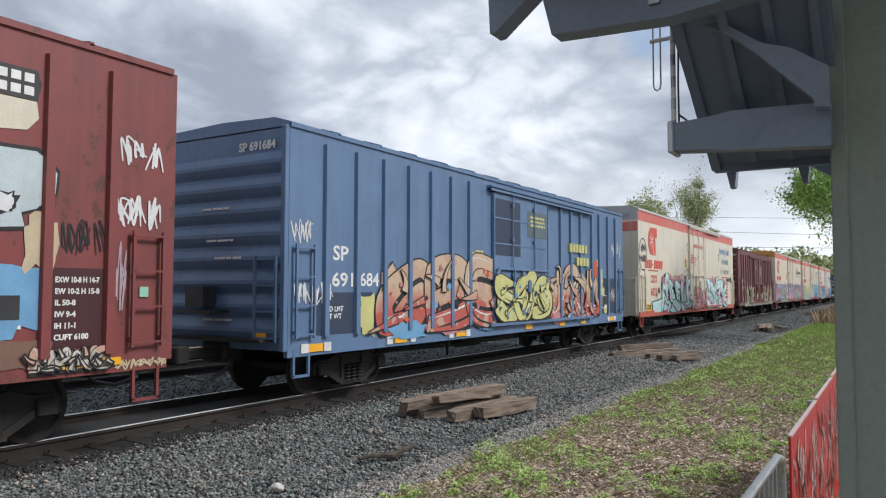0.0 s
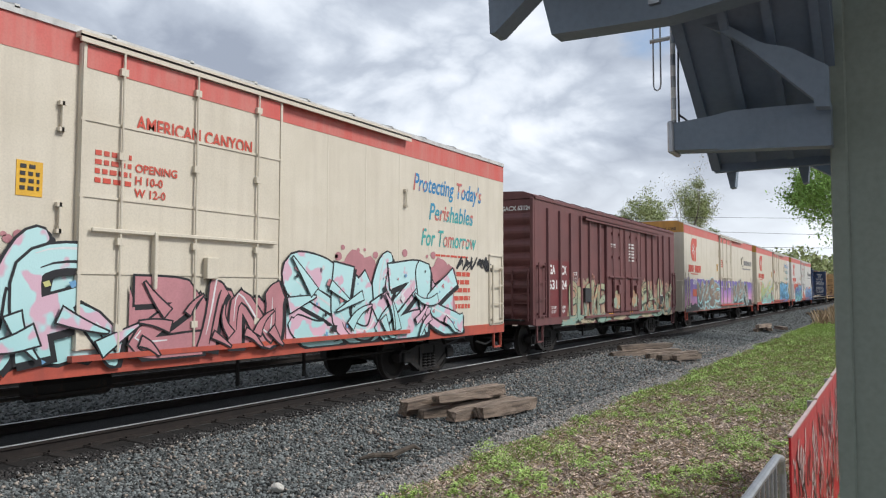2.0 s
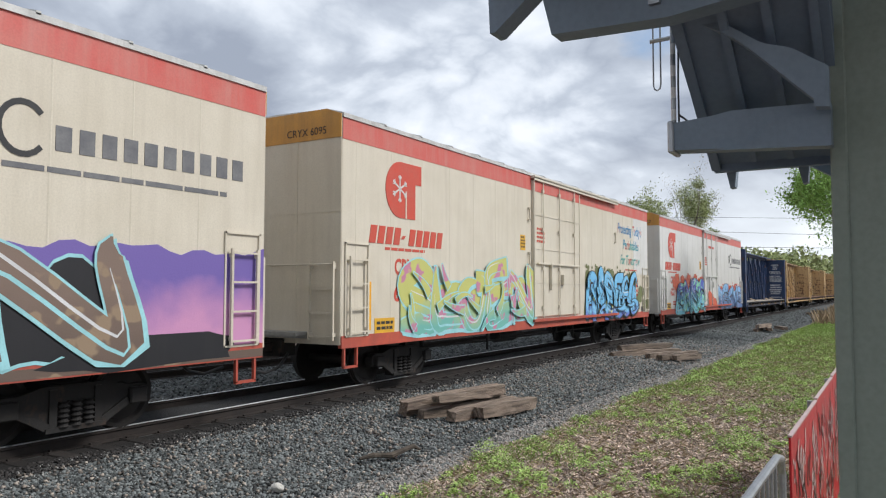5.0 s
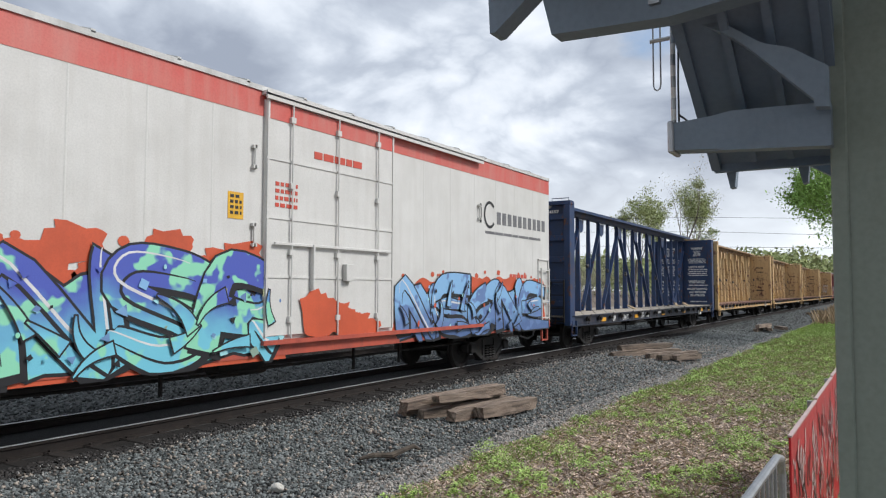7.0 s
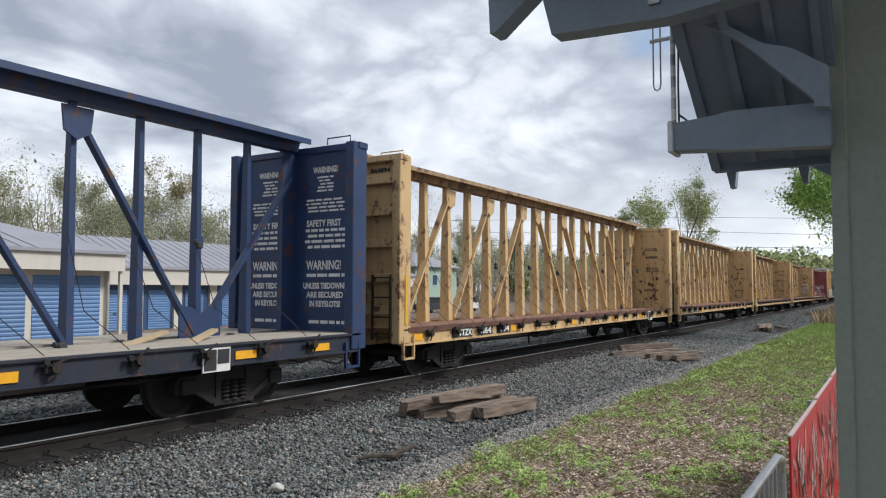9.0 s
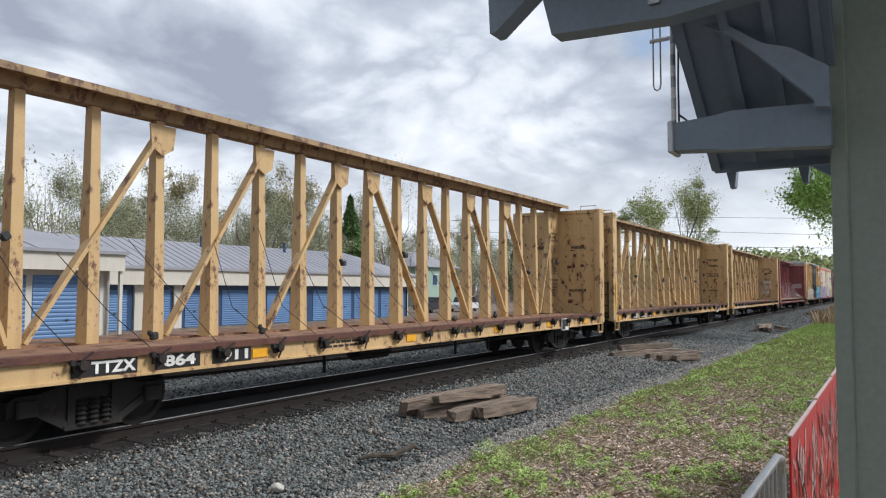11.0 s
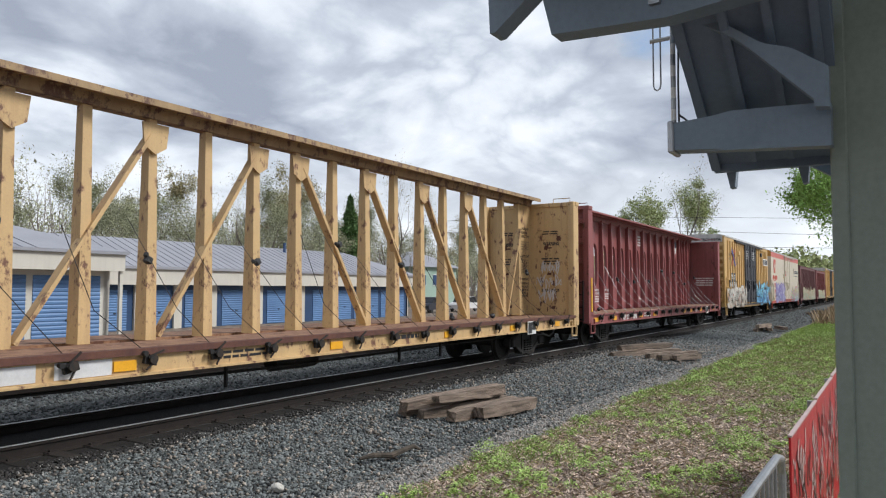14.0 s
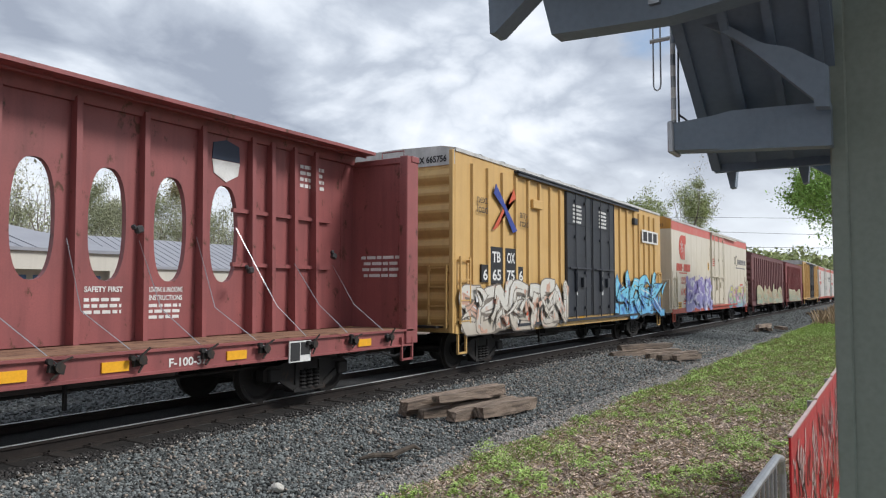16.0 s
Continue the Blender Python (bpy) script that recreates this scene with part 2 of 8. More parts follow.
def running_gear():
    bm = bmesh.new()
    lathe(bm, [(-0.95, 0.07), (-0.78, 0.08), (-0.78, 0.16), (-0.765, 0.17), (-0.745, 0.36), (-0.79, 0.40), (-0.79, WHEEL_R), (-0.70, WHEEL_R), (-0.695, WHEEL_R + 0.025), (-0.665, WHEEL_R + 0.025), (-0.655, 0.38), (-0.70, 0.17), (-0.68, 0.09), (0.68, 0.09), (0.70, 0.17), (0.655, 0.38), (0.665, WHEEL_R + 0.025), (0.695, WHEEL_R + 0.025), (0.70, WHEEL_R), (0.79, WHEEL_R), (0.79, 0.40), (0.745, 0.36), (0.78, 0.16), (0.95, 0.07)], n=28)
    for k in range(3):  # cap bolts
        a = k * math.tau / 3
        for y in (-0.965, 0.95):
            box(bm, 0.04 * math.cos(a) - 0.012, 0.04 * math.cos(a) + 0.012, y, y + 0.015, 0.04 * math.sin(a) - 0.012, 0.04 * math.sin(a) + 0.012)
    GEAR["wheelset"] = mesh_of("wheelset", bm, M_WHEEL)
    bm = prism([(-1.08, 0.38), (-1.08, 0.56), (-0.98, 0.62), (-0.72, 0.62), (-0.42, 0.70), (0.42, 0.70), (0.72, 0.62), (0.98, 0.62), (1.08, 0.56), (1.08, 0.38), (0.76, 0.38), (0.66, 0.42), (0.36, 0.16), (-0.36, 0.16), (-0.66, 0.42), (-0.76, 0.38)], "y", -0.08, 0.08)
    for s in (-1, 1):
        beam(bm, (s * 0.74, -0.09, 0.42), (s * 0.36, -0.09, 0.20), 0.04, 0.10)
        box(bm, s * 0.87 - 0.13, s * 0.87 + 0.13, -0.16, 0.1, 0.36, 0.58, bevel=0.02)
        box(bm, s * 0.30 - 0.05, s * 0.30 + 0.05, -0.11, 0.02, 0.2, 0.66)
    box(bm, -0.4, 0.4, -0.13, 0.1, 0.14, 0.2)
    GEAR["side_frame"] = mesh_of("side_frame", bm, M_STEEL)
    bm = bmesh.new()
    rings = []
    for i in range(21):
        r, z = 0.06 + 0.018 * math.cos(i * math.pi / 2), 0.2 + i * 0.0155
        rings.append([bm.verts.new((r * math.cos(k * math.tau / 10), r * math.sin(k * math.tau / 10), z)) for k in range(10)])
    for lo, hi in zip(rings, rings[1:]):
        for k in range(10):
            bm.faces.new((lo[k], lo[(k + 1) % 10], hi[(k + 1) % 10], hi[k]))
    GEAR["spring"] = mesh_of("spring", bm, M_STEEL)
    bm = boxes((-0.2, 0.2, -1.05, 1.05, 0.5, 0.72), (-0.5, 0.5, -0.25, 0.25, 0.6, 0.78), bevel=0.02)
    GEAR["truck"] = mesh_of("truck", bm, M_STEEL)
    bm = boxes((-0.75, 0.0, -0.1, 0.1, 0.74, 0.92), (-0.98, -0.72, -0.16, 0.1, 0.68, 0.98), (-1.0, -0.8, 0.06, 0.17, 0.7, 0.96), (-0.12, 0.3, -0.28, 0.28, 0.66, 1.0), bevel=0.03)
    GEAR["coupler"] = mesh_of("coupler", bm, M_STEEL)
    bm = bmesh.new()
    tube(bm, [(0, -0.35, 0.72), (-0.3, -0.42, 0.5), (-0.62, -0.4, 0.42), (-0.95, -0.3, 0.52)], 0.028, 6)
    GEAR["air_hose"] = mesh_of("air_hose", bm, M_BLACK)


def lathe_z(bm, x, y, z, r, h, n=10):
    lo = [bm.verts.new((x + r * math.cos(k * math.tau / n), y + r * math.sin(k * math.tau / n), z)) for k in range(n)]
    hi = [bm.verts.new((v.co.x, v.co.y, z + h)) for v in lo]
    bm.faces.new(lo[::-1]), bm.faces.new(hi)
    for k in range(n):
        bm.faces.new((lo[k], lo[(k + 1) % n], hi[(k + 1) % n], hi[k]))


running_gear()
CARS, WHEELS = [], []
TRACK_Y = 9.93
GROUP = "cars of the freight train"


def new_car(name, start, label, category):
    ob = new(name)
    ob.location = (start, TRACK_Y, 0)
    tagged(ob, label, category, GROUP)
    CARS.append((ob, start))
    return ob


def add_gear(car, start, length, inset):
    for cx in (inset, length - inset):
        t = part("truck", GEAR["truck"], None, car, "dark steel bogie with two axles", pose(cx, 0, 0))
        for y in (-1.0, 1.0):
            part("side_frame", GEAR["side_frame"], None, t, "", pose(0, y, 0, 0, 0, 0 if y < 0 else 180))
        for sx in (-0.17, 0.0, 0.17):
            part("spring", GEAR["spring"], None, t, "", pose(sx, -1.1, 0))
        for dx in (-0.87, 0.87):
            w = part("wheelset", GEAR["wheelset"], None, t, "worn steel wheels on an axle", pose(dx, 0, WHEEL_R))
            WHEELS.append((w, dx, start + cx + dx))
    part("coupler", GEAR["coupler"], None, car, "", pose(0, 0, 0))
    part("coupler", GEAR["coupler"], None, car, "", pose(length, 0, 0, 0, 0, 180))
    part("air_hose", GEAR["air_hose"], None, car, "black rubber hose", pose(0, 0, 0))
    part("air_hose", GEAR["air_hose"], None, car, "black rubber hose", pose(length, 0, 0, 0, 0, 180))


def ladder(car, x0, x1, z0, z1, rungs, material, y=None, label=""):
    """A ladder on the near side."""
    y = SIDE if y is None else y
    bm = boxes((x0 - 0.02, x0 + 0.02, y - 0.09, y - 0.05, z0, z1), (x1 - 0.02, x1 + 0.02, y - 0.09, y - 0.05, z0, z1))
    for i in range(rungs):
        z = z0 + 0.06 + (z1 - z0 - 0.12) * i / (rungs - 1)
        box(bm, x0, x1, y - 0.095, y - 0.065, z - 0.014, z + 0.014)
    for x in (x0, x1):
        for z in (z0 + 0.1, z1 - 0.1):
            box(bm, x - 0.015, x + 0.015, y - 0.07, y + 0.01, z - 0.03, z + 0.03)
    return part("ladder", bm, material, car, label)


def end_ladder(car, x, s, y0, y1, z0, z1, rungs, material):
    """A ladder on an end: s is -1 for the end at x = 0."""
    bm = boxes((x + s * 0.06, x + s * 0.1, y0 - 0.02, y0 + 0.02, z0, z1), (x + s * 0.06, x + s * 0.1, y1 - 0.02, y1 + 0.02, z0, z1))
    for i in range(rungs):
        z = z0 + 0.06 + (z1 - z0 - 0.12) * i / (rungs - 1)
        box(bm, x + s * 0.07, x + s * 0.1, y0, y1, z - 0.014, z + 0.014)
    for y in (y0, y1):
        for z in (z0 + 0.1, z1 - 0.1):
            box(bm, x - s * 0.02, x + s * 0.08, y - 0.015, y + 0.015, z - 0.03, z + 0.03)
    return part("end_ladder", bm, material, car)


def stirrup(car, x, material, z=0.82):
    bm = bmesh.new()
    for dx in (0, 0.36):
        box(bm, x + dx - 0.02, x + dx + 0.02, SIDE - 0.01, SIDE + 0.04, z - 0.34, z + 0.1)
    box(bm, x - 0.02, x + 0.38, SIDE - 0.01, SIDE + 0.04, z - 0.36, z - 0.32)
    part("stirrup_step", bm, material, car)


def brake_rig(car, length, z=0.62):
    """Pipes, levers and a reservoir under the floor."""
    bm = bmesh.new()
    tube(bm, [(2.9, -0.9, z), (length * 0.4, -0.85, z - 0.05), (length - 2.9, -0.9, z)], 0.025, 5)
    tube(bm, [(length * 0.42, -0.5, z), (length * 0.42 + 1.1, -0.5, z)], 0.17, 10)
    for x in (length * 0.35, length * 0.58, length * 0.66):
        box(bm, x - 0.02, x + 0.02, -1.0, -0.95, z - 0.25, z + 0.4)
    part("brake_rigging", bm, M_STEEL, car)


def box_body(car, length, eave, crown, sill, paint, roof_paint, floor_drop=0.0):
    """Hollow side walls, floor and a low gabled roof with seams."""
    y = 1.6
    part("side_wall", boxes((0, length, -y, -y + 0.08, sill, eave)), paint, car)
    part("side_wall", boxes((0, length, y - 0.08, y, sill, eave)), paint, car)
    part("floor", boxes((0.05, length - 0.05, -y + 0.08, y - 0.08, sill + 0.1, sill + 0.3)), M_STEEL, car)
    prof = [(-y - 0.03, eave - 0.06), (-y - 0.03, eave + 0.02), (-y + 0.35, eave + (crown - eave) * 0.75), (0, crown), (y - 0.35, eave + (crown - eave) * 0.75), (y + 0.03, eave + 0.02), (y + 0.03, eave - 0.06)]
    bm = prism(prof, "x", 0.0, length)
    n = int(length / 1.2)
    for i in range(1, n):
        x = length * i / n
        prism([(a, b + 0.025) for a, b in prof[1:6]] + [(a, b - 0.02) for a, b in prof[5:0:-1]], "x", x - 0.03, x + 0.03, bm)
    part("roof", bm, roof_paint, car)


def end_wall(car, x, s, eave, crown, sill, paint, rows=8, smooth=False, cap_paint=None, cap=0.55):
    """A car end: pressed horizontal corrugations, or a smooth insulated panel."""
    y = 1.593
    if smooth:
        bm = prism([(-y, sill), (-y, eave), (-y + 0.35, crown - 0.04), (y - 0.35, crown - 0.04), (y, eave), (y, sill)], "x", x - 0.05 * s, x + 0.02 * s)
        for yy in (-0.55, 0.55):
            box(bm, x, x + 0.028 * s, yy - 0.01, yy + 0.01, sill, eave)
        for zz in (1.9, 3.3):
            box(bm, x, x + 0.028 * s, -y, y, zz - 0.008, zz + 0.008)
        part("end_wall", bm, paint, car)
        if cap_paint:
            bm = prism([(-y, eave - cap), (-y, eave), (-y + 0.35, crown - 0.045), (y - 0.35, crown - 0.045), (y, eave), (y, eave - cap)], "x", x + 0.02 * s, x + 0.034 * s)
            part("end_cap", bm, cap_paint, car)
        return
    zs = np.linspace(sill + 0.12, eave - 0.42, rows + 1)
    prof = [(x - 0.05 * s, sill), (x, sill)]
    for z0, z1 in zip(zs, zs[1:]):
        h = float(z1 - z0)
        z0 = float(z0)
        prof += [(x, z0 + 0.02), (x + s * 0.05, z0 + 0.25 * h), (x + s * 0.085, z0 + 0.45 * h), (x + s * 0.085, z0 + 0.6 * h), (x + s * 0.04, z0 + 0.85 * h), (x, z0 + h - 0.015)]
    prof += [(x, eave - 0.02), (x - 0.05 * s, eave - 0.02)]
    w = part("end_wall", prism(prof, "y", -y + 0.1, y - 0.1), paint, car, "pressed steel end with horizontal corrugations")
    top = eave + (crown - eave) * 0.75 - 0.01
    part("end_top", prism([(-y, eave - 0.04), (-y, eave), (-y + 0.35, top), (0, crown - 0.01), (y - 0.35, top), (y, eave), (y, eave - 0.04)], "x", x - 0.05 * s, x + 0.012 * s), paint, w)
    for yy in (-y, y - 0.1):
        part("corner_post", boxes((x - 0.05 * s, x + s * 0.09, yy, yy + 0.1, sill, eave - 0.035), bevel=0.01), paint, w)


RIBS = {}


def rib(car, x, z0, z1, paint, w=0.15, d=0.065):
    key = (round(z0, 2), round(z1, 2), w, d, paint.name)
    if key not in RIBS:
        bm = prism([(-w / 2, 0.0), (-w / 2 + 0.02, -d), (w / 2 - 0.02, -d), (w / 2, 0.0)], "z", z0, z1)
        RIBS[key] = mesh_of("side_rib", bm, paint)
    return part("side_rib", RIBS[key], None, car, "", pose(x, SIDE, 0))


def plug_door(car, x0, x1, z0, z1, paint, rod_paint, split=True, track_z=None, track_x=None, panels=4, rail=True, sill_paint=None):
    door = part("door", boxes((x0, x1, SIDE - 0.07, SIDE + 0.02, z0, z1), bevel=0.012), paint, car)
    y = SIDE - 0.07
    rods = [x0 + (x1 - x0) * k for k in ((0.16, 0.5, 0.84) if split else (0.3, 0.7))]
    for x in rods:
        bm = bmesh.new()
        tube(bm, [(x, y - 0.045, z0 - 0.05), (x, y - 0.045, z1 + 0.06)], 0.017, 6)
        for k in range(4):
            z = z0 + 0.25 + (z1 - z0 - 0.5) * k / 3
            box(bm, x - 0.05, x + 0.05, y - 0.06, y + 0.01, z - 0.045, z + 0.045)
        part("lock_rod", bm, rod_paint, door)
    bm = bmesh.new()
    for k in range(1, panels):
        z = z0 + (z1 - z0) * k / panels
        box(bm, x0, x1, y - 0.015, y + 0.01, z - 0.018, z + 0.018)
    for x in (x0 + 0.03, x1 - 0.03):
        box(bm, x - 0.02, x + 0.02, y - 0.018, y + 0.008, z0, z1)
    part("door_frame", bm, paint, door)
    zc = z0 + 0.33 * (z1 - z0)
    bm = boxes((x0 + 0.15, x1 - 0.15, y - 0.07, y - 0.03, zc + 0.2, zc + 0.25), (x0 + 0.3 * (x1 - x0), x0 + 0.3 * (x1 - x0) + 0.05, y - 0.09, y, zc - 0.5, zc + 0.25), (x0 + 0.55 * (x1 - x0), x0 + 0.55 * (x1 - x0) + 0.2, y - 0.1, y, zc - 0.35, zc - 0.05), bevel=0.008)
    part("door_latch", bm, rod_paint, door)
    if not rail:
        return door
    tx = track_x or (x0 - 0.1, x1 + (x1 - x0))
    tz = track_z or z1 + 0.1
    part("door_track", boxes((tx[0], tx[1], SIDE - 0.13, SIDE + 0.02, tz, tz + 0.07), (tx[0], tx[1], SIDE - 0.13, SIDE - 0.1, tz - 0.06, tz + 0.03)), rod_paint, car)
    part("door_sill_rail", boxes((tx[0], tx[1], SIDE - 0.12, SIDE + 0.02, z0 - 0.13, z0 - 0.06)), sill_paint or paint, car)
    return door


def consolidated_stencil(car, x, z, w=0.55, h=0.42, y=None):
    yy = SIDE if y is None else y
    p = part("data_panel", boxes((x, x + w, yy - 0.012, yy + 0.01, z, z + h)), M_WHITE, car)
    part("panel_field", boxes((x + 0.022, x + w / 2 - 0.01, yy - 0.018, yy - 0.01, z + 0.022, z + h - 0.022)), M_BLACK, p)
    part("panel_field", boxes((x + w / 2 + 0.01, x + w - 0.022, yy - 0.018, yy - 0.01, z + 0.11, z + h - 0.022)), M_BLACK, p)


STROKES = {
    "A": (((0, 0), (0.42, 1), (0.6, 1), (1, 0)), ((0.2, 0.36), (0.82, 0.36))),
    "B": (((0.05, 0), (0.05, 1), (0.7, 1), (0.88, 0.78), (0.6, 0.54), (0.1, 0.5)), ((0.6, 0.54), (1, 0.3), (0.75, 0), (0.05, 0))),
    "C": (((1, 0.8), (0.65, 1), (0.2, 0.92), (0, 0.5), (0.2, 0.08), (0.65, 0), (1, 0.2)),),
    "E": (((1, 1), (0.1, 1), (0, 0.5), (0.1, 0), (1, 0)), ((0, 0.5), (0.8, 0.52))),
    "F": (((1, 1), (0.1, 1), (0.05, 0)), ((0.05, 0.5), (0.8, 0.55))),
    "H": (((0, 0), (0.05, 1)), ((1, 0), (0.95, 1)), ((0, 0.5), (1, 0.5))),
    "I": (((0.5, 0), (0.5, 1)),),
    "K": (((0.05, 0), (0.05, 1)), ((1, 1), (0.1, 0.45), (1, 0))),
    "L": (((0.1, 1), (0, 0.1), (0.3, 0), (1, 0.1)),),
    "M": (((0, 0), (0.1, 1), (0.5, 0.4), (0.9, 1), (1, 0)),),
    "N": (((0, 0), (0.05, 1), (0.95, 0), (1, 1)),),
    "O": (((0.5, 1), (0.1, 0.8), (0, 0.4), (0.3, 0), (0.75, 0.02), (1, 0.5), (0.85, 0.88), (0.5, 1)),),
    "P": (((0.05, 0), (0.05, 1), (0.75, 1), (1, 0.72), (0.7, 0.45), (0.1, 0.45)),),
    "R": (((0.05, 0), (0.05, 1), (0.75, 1), (1, 0.74), (0.7, 0.48), (0.1, 0.48)), ((0.55, 0.48), (1, 0))),
    "S": (((1, 0.85), (0.6, 1), (0.1, 0.88), (0.1, 0.6), (0.85, 0.42), (0.95, 0.12), (0.5, 0), (0, 0.12)),),
    "T": (((0, 0.95), (1, 1)), ((0.5, 0.95), (0.45, 0))),
    "U": (((0, 1), (0.05, 0.2), (0.4, 0), (0.8, 0.1), (1, 1)), ((0.95, 0.5), (1, 0))),
    "W": (((0, 1), (0.2, 0), (0.5, 0.6), (0.8, 0), (1, 1)),),
    "Y": (((0, 1), (0.5, 0.45), (1, 1)), ((0.5, 0.45), (0.45, 0))),
    "Z": (((0, 1), (1, 1), (0, 0), (1, 0)),),
}


def flowing(pts, steps=5):
    """A smooth line through points."""
    ext = [pts[0]] + list(pts) + [pts[-1]]
    out = []
    for (ax, az), (bx, bz), (cx, cz), (dx, dz) in zip(ext, ext[1:], ext[2:], ext[3:]):
        for k in range(steps):
            t = k / steps
            f = [0.5 * (2 * b + (c - a) * t + (2 * a - 5 * b + 4 * c - d) * t * t + (3 * b - a - 3 * c + d) * t ** 3) for a, b, c, d in ((ax, bx, cx, dx), (az, bz, cz, dz))]
            out.append((f[0], f[1]))
    return out + [pts[-1]]


def ribbon(line, half, y, grow=0.0, dx=0.0, dz=0.0, low=-9.0):
    """A flat strip of changing width along a line; grow widens it and lengthens its ends."""
    bm = bmesh.new()
    n = len(line)
    rows = []
    for i, (px, pz) in enumerate(line):
        (ax, az), (bx, bz) = line[max(i - 1, 0)], line[min(i + 1, n - 1)]
        d = Vector((bx - ax, bz - az))
        d = d.normalized() if d.length > 1e-6 else Vector((1, 0))
        r = half[i] + grow
        e = grow if i == n - 1 else (-grow if i == 0 else 0.0)
        cx, cz = px + d.x * e + dx, pz + d.y * e + dz
        yy = y - 0.00003 * i
        rows.append((bm.verts.new((cx - d.y * r, yy, max(low, cz + d.x * r))), bm.verts.new((cx + d.y * r, yy, max(low, cz - d.x * r)))))
    for (a, b), (c, d) in zip(rows, rows[1:]):
        bm.faces.new((a, b, d, c))
    return bm


def blob(cx, cz, rx, rz, y, rnd, n=16, rough=0.12):
    bm = bmesh.new()
    bm.faces.new([bm.verts.new((cx + rx * math.cos(k * math.tau / n) * rnd.uniform(1 - rough, 1 + rough), y, cz + rz * math.sin(k * math.tau / n) * rnd.uniform(1 - rough, 1 + rough))) for k in range(n)])
    return bm


